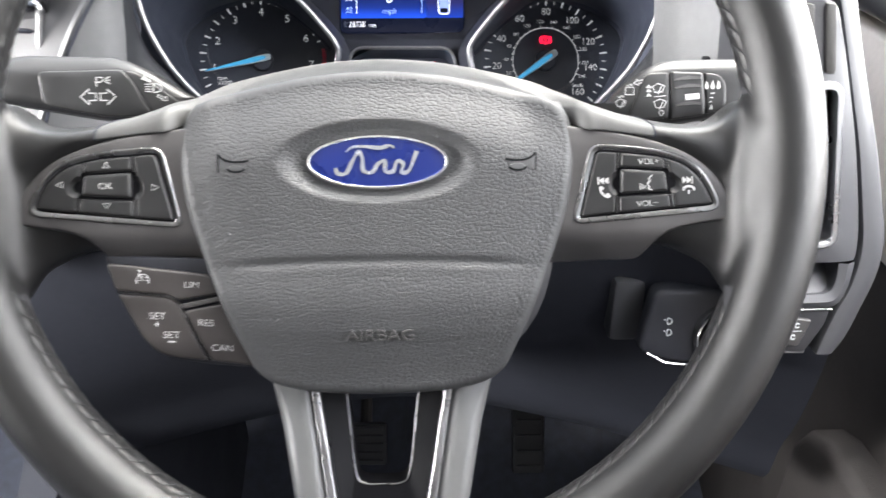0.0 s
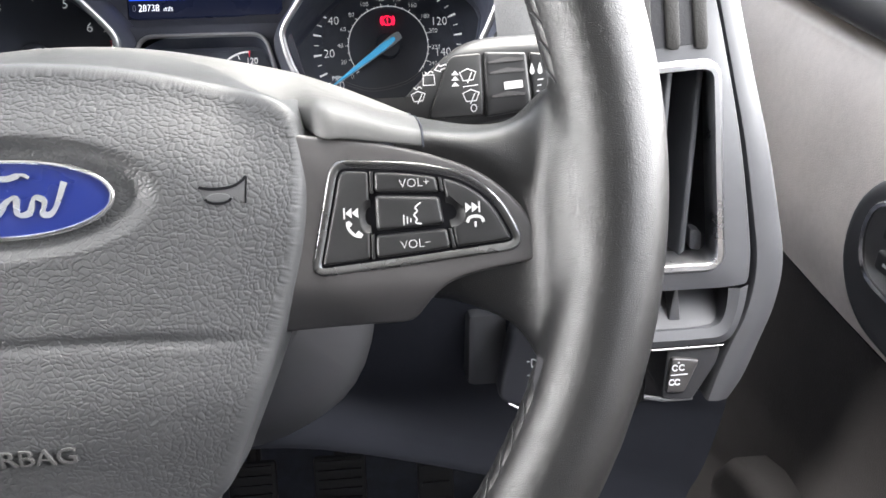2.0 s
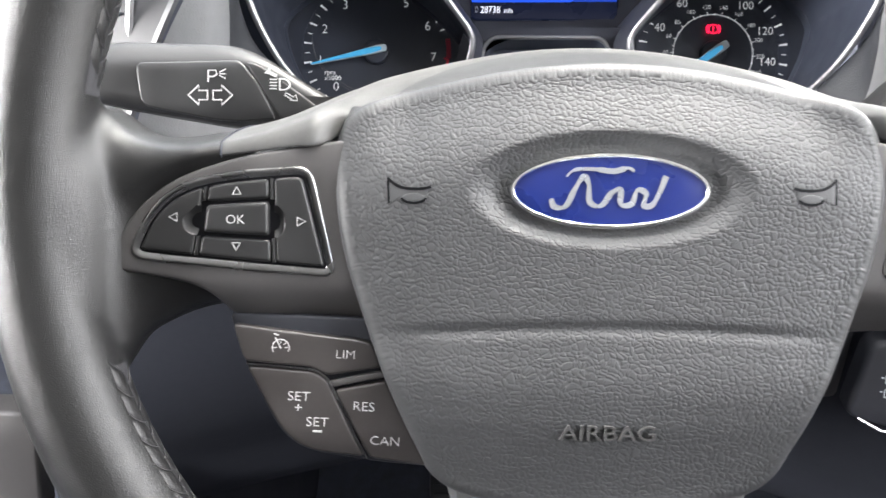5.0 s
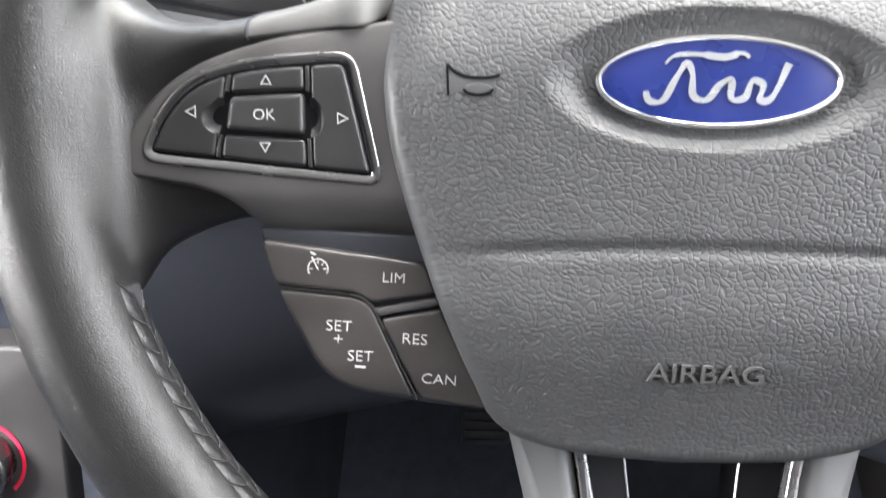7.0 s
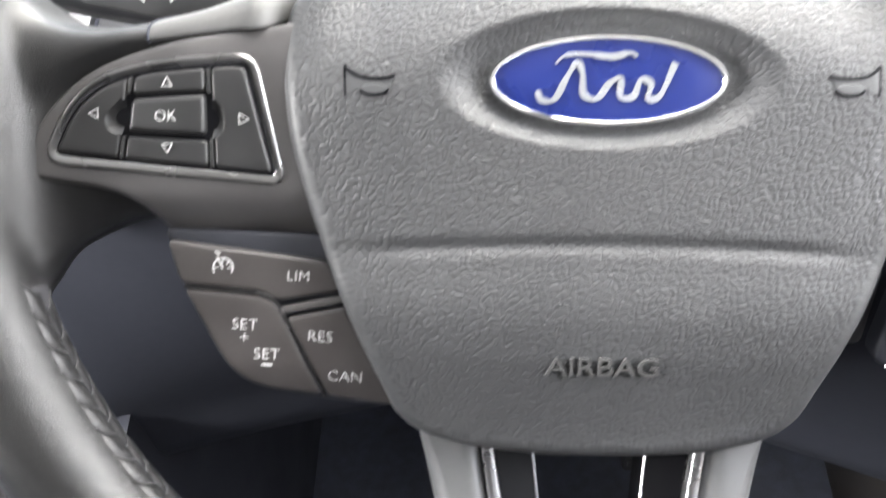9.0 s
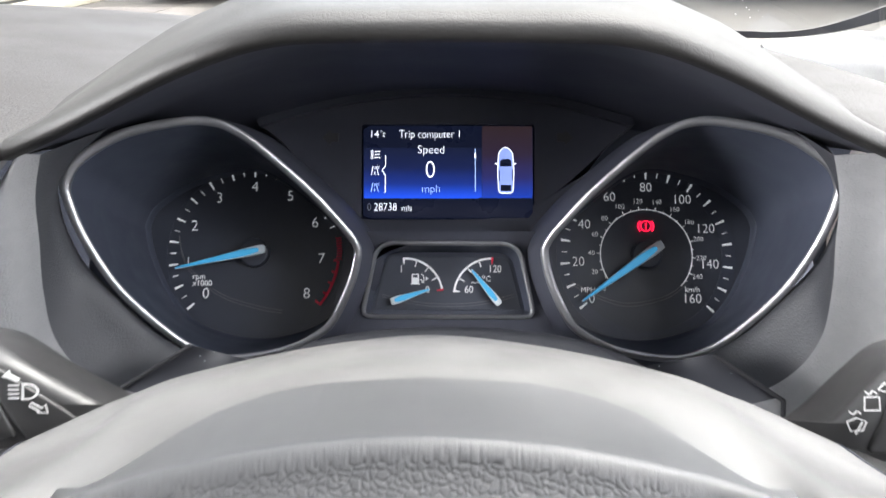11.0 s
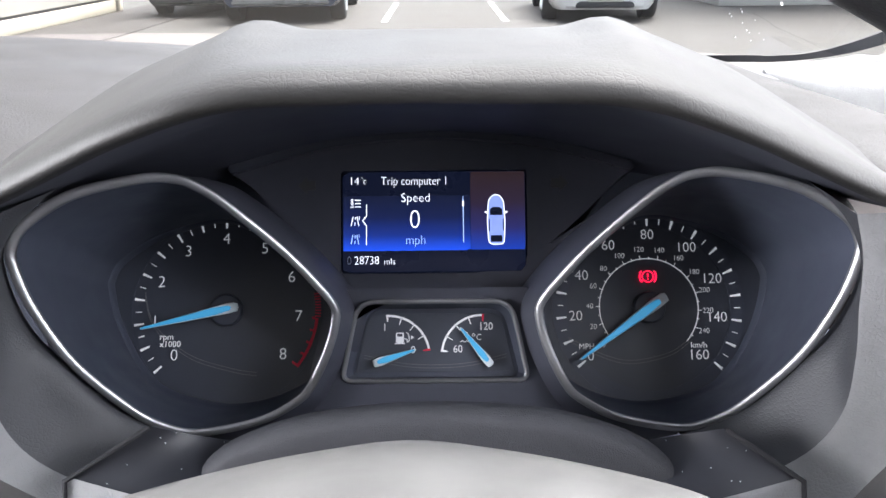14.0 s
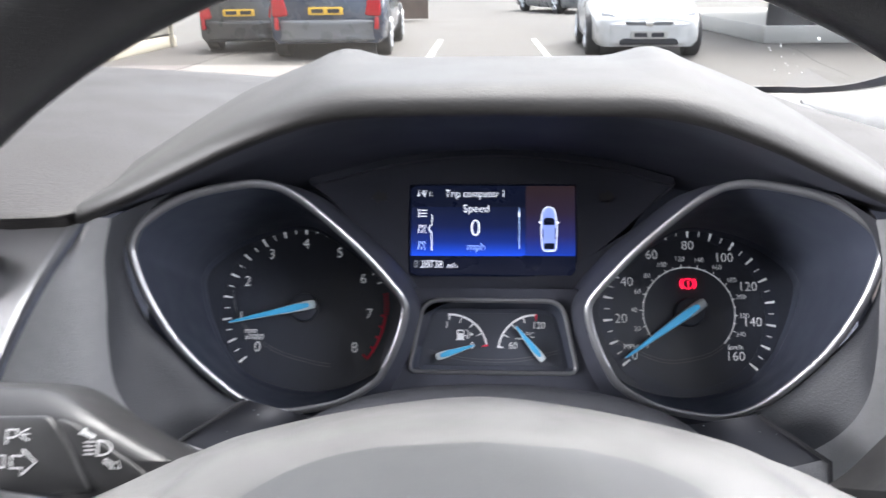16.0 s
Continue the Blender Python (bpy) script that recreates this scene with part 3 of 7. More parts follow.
    # letters coloured lighter than the skin, for the highlight on their moulded edges
    part("raised_word", lettering("AIRBAG", 7.0, 0.3, -72.6, 0.5, 1.3, squash=1.2, height=airbag_height), SMOOTH_CAP, cover, "", MM)
    for s in (-1, 1):
        at = lambda pts: [(s * x, y) for x, y in pts]
        lift = lambda x, y: airbag_height(x, y) + 0.34
        top = spline([(53.2, 1.1), (55.8, 0.5), (59.6, 0.5), (62.7, 1.1), (64.9, 2.4), (66.2, 3.8)], 4, False)
        low = [(66.0, -1.4), (65.7, -3.9), (64.9, -3.6), (63.8, -1.9), (62.8, -1.5), (61.6, -3.1), (58.4, -3.8), (55.6, -3.4), (54.3, -2.2), (54.1, -0.2)]
        horn = part("horn_symbol", plate(resample(ccw(at(top + low)), 70), lift, 0.5, 0.1, 2, 3), AIRBAG_SKIN, cover, "small moulded horn symbol", MM)
        bell = ellipse(58.4, -2.1, 3.4, 1.35, 28)
        part("horn_bulb", plate(ccw(at(bell)), lambda x, y: airbag_height(x, y) + 0.54, 0.5, 0.3, 3, 2), AIRBAG_SKIN, horn, "", MM)
        # black lines laid on the symbol: the shade of its moulded grooves as colour
        part("horn_groove_shade", joined(ribbon(at(top), 0.85, deep=0.22, height=lift), ribbon(at(ellipse(58.4, -2.2, 3.5, 1.5, 16, 180, 360)), 0.75, deep=0.22, height=lift), ribbon(at([(66.2, 3.8), (65.8, -3.8)]), 0.6, deep=0.22, height=lift)), GLOSS_BLACK, horn, "", MM)
    # badge
    oval = ellipse(0, 0.2, 29.2, 10.9, 72)
    badge = part("badge", plate(oval, 0.8, 4.0, 0.8, 3, 3), BADGE_BLUE, wheel, "blue oval badge with chrome edge", MM)
    part("badge_edge", band(oval, [(-0.5, -2.0), (-0.5, 0.1), (-0.1, 0.6), (0.45, 0.65), (0.85, 0.2), (0.85, -1.0)], 1.0), CHROME, badge, "chrome edge", MM)
    z, d = 0.8, 0.5
    marks = [ribbon(spline([(-13, 4.4), (-10.5, 6.4), (-5, 6.6), (1, 6.0), (5, 7.0), (7, 6.0)], 6, False), [0.6] * 6 + [1.1] * 8 + [1.7] * 9 + [0.9] * 8, z, d),
             ribbon(spline([(-17.5, -2.2), (-16.5, -4.6), (-13.2, -4.4), (-10.6, 0.4), (-8.0, 4.4), (-6.4, 2.0), (-6.0, -3.2), (-2.6, -4.2), (0.2, -0.6), (3.0, 0.6), (3.2, -3.8), (6.4, -3.6), (8.0, 0.4), (10.6, -0.6), (10.0, -4.0), (13.0, -3.4), (16.4, 4.6)], 6, False), [1.1 + 0.7 * abs(math.sin(0.31 * i)) for i in range(97)], z, d)]
    part("badge_ornament", joined(*marks), BADGE_SILVER, badge, "raised silver ornament strokes", MM)

    # back of the hub
    loops = []
    for k, z, d in ((0.0, -24, 2.5), (0.2, -46, 2.0), (0.5, -75, 1.5), (0.8, -100, 2.5), (0.6, -110, 6)):
        loops.append([(*swell(x, y, k), z + 8 * smooth(20, -60, y)) for x, y in inset(o, d)])
    part("hub_back", rings(loops, False, True), SMOOTH_CAP, wheel, "smooth grey cover behind the hub", MM)

    # one smooth cap sweeps behind the airbag cover from spoke to spoke
    rows = half_rows + [[(-x, y, z) for x, y, z in r] for r in reversed(half_rows[:-1])]
    part("hub_cap", skin(rows, 5, 5), SMOOTH_CAP, wheel, "smooth grey cap sweeping from spoke to spoke", MM, sharp=60)

    # side spokes
    def spoke_height(u, v):
        return 0.4 - 0.6 * smooth(120, 152, abs(u)) - 3.6 * smooth(112, 84, abs(u)) - 11.0 * smooth(-26, -46, v) ** 1.5 - 1.2 * smooth(6, 16, v)
    panel = rounded([(-152.5, -24.6), (-147.5, -10.5), (-134, 2.4), (-110, 10.8), (-76, 16), (-66, -44.5), (-112.5, -42.5), (-119.5, -32.0), (-128, -28.0)], [5, 9, 10, 20, 2, 2, 3, 8, 10], 6)
    bezel = rounded([(-146.2, -20.8), (-138, -4.2), (-124, 4.2), (-90.3, 7.2), (-82.7, -26.6)], [6.5, 16, 16, 5, 4.5], 8)
    for s in (-1, 1):
        flip = (lambda o: o) if s < 0 else mirrored
        body = part("spoke_panel", plate(resample(flip(panel), 110), spoke_height, 16, 1.2, 3, 14), PANEL_BLACK, wheel, "satin black spoke panel", MM)
        ring = resample(flip(bezel), 96)
        up = lambda u, v: spoke_height(u, v)
        part("button_bezel", band(ring, [(-0.7, -0.6), (-0.4, 0.25), (0.0, 0.6), (0.5, 0.65), (1.8, 0.35), (2.3, 0.0), (2.5, -1)], up), SATIN_CHROME, body, "satin chrome button frame", MM)
        # shallow floor coloured near black, for the shade of deep gaps between the keys
        part("button_gap_shade", plate(inset(ccw(ring), 1.6), lambda u, v: up(u, v) + 0.15, 0.4, 0.1, 1, 6), GLOSS_BLACK, body, "", MM)
        inner = inset(ccw(bezel), 2.9)

        def key(poly, lift, bevel=1.0, n=60):
            o = resample(ccw(flip(rounded(clean(poly, 0.8), 1.2, 3))), n)
            return plate(o, lambda u, v: up(u, v) + lift, 2.5, bevel, 4, 4)

        def scooped(poly, lean, hx, hy, rx, ry):
            """The outline of a key with a half-round notch in its edge beside the middle key."""
            poly = rounded(clean(ccw(poly), 0.8), 1.2, 3)
            k = max(range(len(poly)), key=lambda i: math.hypot(poly[i][0] - poly[i - 1][0], poly[i][1] - poly[i - 1][1]) if abs((poly[i][0] + poly[i - 1][0]) / 2 - hx) < 3 else 0)
            arc = [(hx + lean * q + rx * math.cos(radians(p)), hy + q) for p, q in ((p, ry * math.sin(radians(p))) for p in range(-90, 91, 15))]
            if (poly[k][1] > poly[k - 1][1]) == (arc[0][1] > arc[-1][1]):
                arc.reverse()
            return poly[:k] + arc + poly[k:]
        # two slanting lines part the keys, each a narrow bar between two gaps
        lean1, at1, lean2, at2, g = 0.166, -121.2, -0.0223, -101.42, 0.88
        first = scooped(clip(inner, 1, -lean1, at1 - g), lean1, at1 - 9.3 * lean1 - g, -9.3, -4.0, 4.1)
        last = scooped(clip(inner, -1, lean2, -(at2 + g)), lean2, at2 - 9.6 * lean2 + g, -9.6, 2.3, 4.5)
        mid = clip(clip(inner, -1, lean1, -(at1 + g)), 1, -lean2, at2 - g)
        for poly in (first, last):
            part("button", plate(resample(ccw(flip(poly)), 120), lambda u, v: up(u, v) + 1.5, 2.5, 0.9, 4, 4), BUTTON_BLACK, body, "", MM)
        part("button", key(clip(mid, 0.05, -1, 3.2 + 0.05 * -112), 1.3), BUTTON_BLACK, body, "", MM)
        part("button", key(clip(mid, 0.05, 1, -14.6 + 0.05 * -112), 1.3), BUTTON_BLACK, body, "", MM)
        part("button", key([(-120.8, -4.7), (-102.2, -3.5), (-102.2, -13.9), (-122.0, -12.9)], 2.2, 1.3), BUTTON_BLACK, body, "raised middle button", MM)
        for lean, at, y0, y1 in ((lean1, at1, -3.4, 6.0), (lean1, at1, -24.0, -14.2), (lean2, at2, -3.0, 6.6), (lean2, at2, -24.6, -14.8)):
            bar = clip(clip(clip(clip(inner, 1, -lean, at + 0.5), -1, lean, 0.5 - at), 0, 1, y1), 0, -1, -y0)
            part("key_bar", plate(resample(ccw(flip(clean(bar, 0.2))), 30), lambda u, v: up(u, v) + 1.15, 1.5, 0.3, 2, 2), BUTTON_BLACK, body, "", MM)
        for lean, at, hy, rx, ry in ((lean1, at1 - 0.4, -9.3, -4.7, 4.5), (lean2, at2 + 0.4, -9.6, 3.0, 4.9)):
            bowl = []
            for k, deep in ((1.0, 1.2), (0.9, 0.9), (0.7, 0.3), (0.4, 0.0), (0.02, -0.1)):
                pts = [(at + lean * (hy + ry * k * math.sin(radians(p))) + rx * k * math.cos(radians(p)), hy + ry * k * math.sin(radians(p))) for p in range(-90, 91, 12)]
                bowl.append([(x * -s, y, up(x, y) + deep) for x, y in pts])
            part("finger_hollow", rings(bowl, closed=False), BUTTON_BLACK, body, "", MM)
        lift = lambda u, v: up(u, v) + 1.45
        hi = lambda u, v: up(u, v) + 2.05
        if s < 0:
            tri = lambda cx, cy, a, r=1.55: ribbon([(cx + r * math.cos(radians(a + q)) * (1.15 if q == 0 else 0.95), cy + r * math.sin(radians(a + q)) * 0.95) for q in (0, 120, 240)], 0.42, deep=0.2, closed=True, height=lift)
            for cx, cy, a in ((-130.6, -8.4, 180), (-93.2, -9.6, 0), (-111.6, -0.7, 90), (-112, -16.8, 270)):
                part("arrow_mark", tri(cx, cy, a), PRINT_WHITE, body, "", MM)
            part("word", lettering("OK", 3.9, -112, -9.1, 0.1, 0.25, squash=1.02, height=hi, thin=0.012), PRINT_WHITE, body, "", MM)
        else:
            part("word", lettering("VOL+", 3.6, 113.8, -0.6, 0, 0.25, 2, 1.0, height=lift, thin=0.014), PRINT_WHITE, body, "", MM)
            part("word", lettering("VOL−", 3.6, 113.4, -18.2, 0, 0.25, 3, 1.0, height=lift, thin=0.014), PRINT_WHITE, body, "", MM)
            for cx, d in ((95.8, -1), (129.6, 1)):
                skip = [ribbon([(cx + d * 2.7, -6.8), (cx + d * 2.7, -10)], 0.5, deep=0.2, height=lift)]
                for k in (0, 1):
                    x0 = cx + d * (k * 1.9 - 1.4)
                    skip.append(plate(ccw([(x0, -6.9), (x0, -9.9), (x0 + d * 1.9, -8.4)]), lambda u, v: lift(u, v) + 0.18, 0.3, 0.02, 1, 2))
                part("skip_mark", joined(*skip), PRINT_WHITE, body, "", MM)
            part("telephone_mark", joined(ribbon(spline([(93.9, -10.9), (94.2, -13), (96, -14.9), (97.9, -15.3)], 4, False), 0.8, deep=0.2, height=lift),
                                          ribbon([(93.9, -11.0), (95.0, -12.0)], 1.2, deep=0.2, height=lift), ribbon([(96.6, -14.0), (98, -15.2)], 1.2, deep=0.2, height=lift)), PRINT_WHITE, body, "", MM)
            part("hang_up_mark", joined(ribbon(spline([(128.6, -12.8), (129.2, -11.5), (131, -11), (132.8, -11.5), (133.4, -12.8)], 4, False), 0.9, deep=0.2, height=lift),
                                        ribbon([(131, -12.6), (131, -14.2)], 0.6, deep=0.2, height=lift)), PRINT_WHITE, body, "", MM)
            voice = [ribbon(spline([(115.3, -6.2), (113.6, -7.6), (114.2, -8.6), (113.2, -9.7), (114, -11), (113.6, -12), (115.2, -12.4)], 3, False), 0.45, deep=0.2, height=hi)]
            voice += [ribbon([(112.2 - k, -10.6 + 0.5 * k), (112.2 - k, -11.8 - 0.4 * k)], 0.35, deep=0.2, height=hi) for k in range(3)]
            part("voice_mark", joined(*voice), PRINT_WHITE, body, "", MM)
        part("shoulder_seam", tube(spline([(s * x, y, z + 0.1) for x, y, z in half_rows[0]], 4, False), 0.42, 6), DASH_DARK, wheel, "", MM)

    # cruise buttons under the left spoke
    low = lambda u, v: -4.0 + 2.2 * smooth(-74, -108, u) - 2.5 * smooth(-74, -90, v)
    pod = resample(rounded([(-116.5, -38), (-72, -40), (-50, -88.5), (-73, -86.6), (-93, -82.8), (-101, -76), (-112, -53.5)], [2, 2, 3, 6, 8, 8, 8], 5), 90)
    pod_body = part("cruise_pod", plate(pod, lambda u, v: low(u, v) - 3.4, 18, 1.2, 3, 8), COVER_BLACK, wheel, "", MM)

    def keypad(points, radii, label=""):
        return part("button", plate(resample(rounded(points, radii, 4), 70), low, 4.2, 0.9, 4, 6), BUTTON_BROWN, pod_body, label, MM)
    keypad([(-114.6, -41.2), (-71.4, -47.0), (-68.6, -55.0), (-85.5, -57.6), (-90, -54.9), (-111, -52.8)], [1.5, 3, 1.2, 1.5, 2, 1.5])
    keypad([(-110.4, -54.2), (-89.3, -56.2), (-85.6, -58.6), (-74.2, -84.0), (-91, -81.6), (-98.6, -76.4)], [1.2, 2.5, 2.5, 1.2, 6, 8])
    keypad([(-83.4, -62.2), (-67.2, -59.2), (-53.5, -86.8), (-72.6, -84.2)], [1, 1, 1, 1])
    trim = [ribbon(spline([(-110.2, -53.6), (-100, -54.4), (-90, -55.6), (-86, -58), (-84.4, -60.4), (-79, -72), (-73.4, -84.2)], 4, False), 0.45, deep=0.5, height=lambda u, v: low(u, v) - 0.35)]
    part("key_trim", joined(*trim), SATIN_CHROME, pod_body, "thin chrome line", MM)
    part("key_divider", plate(resample(rounded([(-85.6, -59.4), (-68.6, -56.2), (-67.6, -58.0), (-84.8, -61.4)], 0.4, 3), 40), lambda u, v: low(u, v) - 0.2, 2, 0.4, 2, 2), PANEL_BLACK, pod_body, "", MM)
    for body_text, size, x, y in (("LIM", 3.9, -79.8, -51.0), ("SET", 4.2, -94.2, -64.0), ("+", 4.8, -94.4, -67.6), ("SET", 4.2, -88.6, -72.2), ("RES", 4.2, -74.2, -67.4), ("CAN", 4.2, -67.6, -78.4)):
        part("word", lettering(body_text, size, x, y, 0.08, 0.25, -3, 1.08, height=low, thin=0.016), PRINT_WHITE, pod_body, "", MM)
    part("word", ribbon([(-90, -74.9), (-87.2, -75.1)], 0.6, deep=0.2, height=low), PRINT_WHITE, pod_body, "", MM)
    gauge = [ribbon(ellipse(-99.6, -48.6, 2.6, 2.6, 16, -30, 210), 0.32, deep=0.2, height=low), ribbon([(-99.6, -48.8), (-101.2, -45.4)], 0.32, deep=0.2, height=low),
             ribbon([(-101.6, -44.2), (-100.2, -44.8)], 0.45, deep=0.2, height=low)]
    gauge += [ribbon([(-99.6 + 1.3 * math.cos(radians(q)), -48.6 + 1.3 * math.sin(radians(q))), (-99.6 + 2.2 * math.cos(radians(q)), -48.6 + 2.2 * math.sin(radians(q)))], 0.26, deep=0.2, height=low) for q in (0, 45, 90, 180)]
    part("cruise_mark", joined(*gauge), PRINT_WHITE, pod_body, "", MM)

    # lower spoke
    leg_h = lambda u, v: -8 + 10 * smooth(-92, -158, v) - 3 * smooth(34, 50, abs(u))
    for s in (-1, 1):
        o = resample([(s * 51.5, -84), (s * 32.8, -84), (s * 22.9, -147), (s * 20.5, -164), (s * 34, -164), (s * 37.4, -147), (s * 43.8, -114)], 60)
        leg = part("lower_spoke", plate(ccw(o), leg_h, 14, 5, 4, 6), SILVER_PAINT, wheel, "silver-grey lower spoke", MM)
        part("spoke_strip", plate(resample(ccw([(s * 32.9, -84), (s * 29.8, -84), (s * 19.0, -147), (s * 16.2, -162), (s * 20.2, -162), (s * 22.9, -147)]), 50), lambda u, v: leg_h(u, v) + 0.4, 6, 0.8, 3, 3), SATIN_FRAME, leg, "satin chrome strip", MM)
    frame_o = [(-29.8, -82), (-16.4, -161), (16.4, -161), (29.8, -82)]
    hole = rounded([(-18, -82), (-11.5, -140), (11.5, -140), (18, -82)], [0.5, 6, 6, 0.5], 6)
    loops = []
    A, B = resample(ccw(frame_o), 80), resample(ccw(hole), 80)
    for o, dz in ((A, -8), (A, 0), (B, -4), (B, -18)):
        loops.append([(x, y, leg_h(x, y) - 4 + dz) for x, y in o])
    insert = part("lower_spoke_trim", rings(loops), GLOSS_BLACK, wheel, "gloss black lower spoke insert", MM)
    part("hole_edge", tube([(x, y, leg_h(x, y) - 7.7) for x, y in spline([(-17.4, -88), (-15, -110), (-12, -134), (-8.5, -139.4), (0, -140), (8.5, -139.4), (12, -134), (15, -110), (17.4, -88)], 6, False)], 0.35, 6), SATIN_CHROME, insert, "thin satin chrome edge of the opening", MM)
    # short shaft and boss behind the hub
    part("wheel_boss", tube([(0, -15, -50), (0, -15, -75), (0, -15, -95)], [52, 50, 44], 32), PANEL_BLACK, wheel, "", MM)
    return wheel


steering_wheel()

# ---- instrument cluster: local axes right, up along the faces and towards the driver, in millimetres ----
CLUSTER = pose(0.0075, 0.626, 1.0, 60, 0, 0)


def polar(cx, cy, r, deg):
    return cx + r * math.cos(radians(deg)), cy + r * math.sin(radians(deg))


def bezel_height(u, v):
    return 41 + 0.347 * abs(u) + 0.42 * v


def wedge(cx, cy, r0, r1, deg, w0, w1, z):
    a, b = Vector(polar(cx, cy, r0, deg)), Vector(polar(cx, cy, r1, deg))
    n = Vector((-(b - a).y, (b - a).x)).normalized()
    o = [tuple(a - n * w0 / 2), tuple(b - n * w1 / 2), tuple(b + n * w1 / 2), tuple(a + n * w0 / 2)]
    return rings([[(x, y, z - 0.2) for x, y in o], [(x, y, z + 0.15) for x, y in o]], True, True)


def needle(parent, cx, cy, length, tail, deg, z, wide=5.4):
    m = Matrix.Translation((cx, cy, z)) @ Matrix.Rotation(radians(deg), 4, "Z")
    body = rounded([(-tail, -wide * 0.42), (-tail * 0.2, -wide / 2), (length * 0.3, -wide * 0.36), (length, -0.5), (length, 0.5), (length * 0.3, wide * 0.36), (-tail * 0.2, wide / 2), (-tail, wide * 0.42)], 0.8, 3)
    clear = part("needle", moved(plate(resample(ccw(body), 50), lambda x, y: 1.6 - 0.012 * x, 1.8, 0.5, 3, 3), m), NEEDLE_CLEAR, parent, "pale blue pointer with clear tail", MM)
    inner = rounded([(-tail * 0.55, -wide * 0.22), (length * 0.1, -wide * 0.36), (length * 0.3, -wide * 0.3), (length - 0.6, -0.42), (length - 0.6, 0.42), (length * 0.3, wide * 0.3), (length * 0.1, wide * 0.36), (-tail * 0.55, wide * 0.22)], 0.8, 3)
    part("needle_insert", moved(plate(resample(ccw(inner), 50), lambda x, y: 2.0 - 0.012 * x, 1.2, 0.3, 2, 3), m), NEEDLE_BLUE, clear, "bright blue pointer insert", MM)


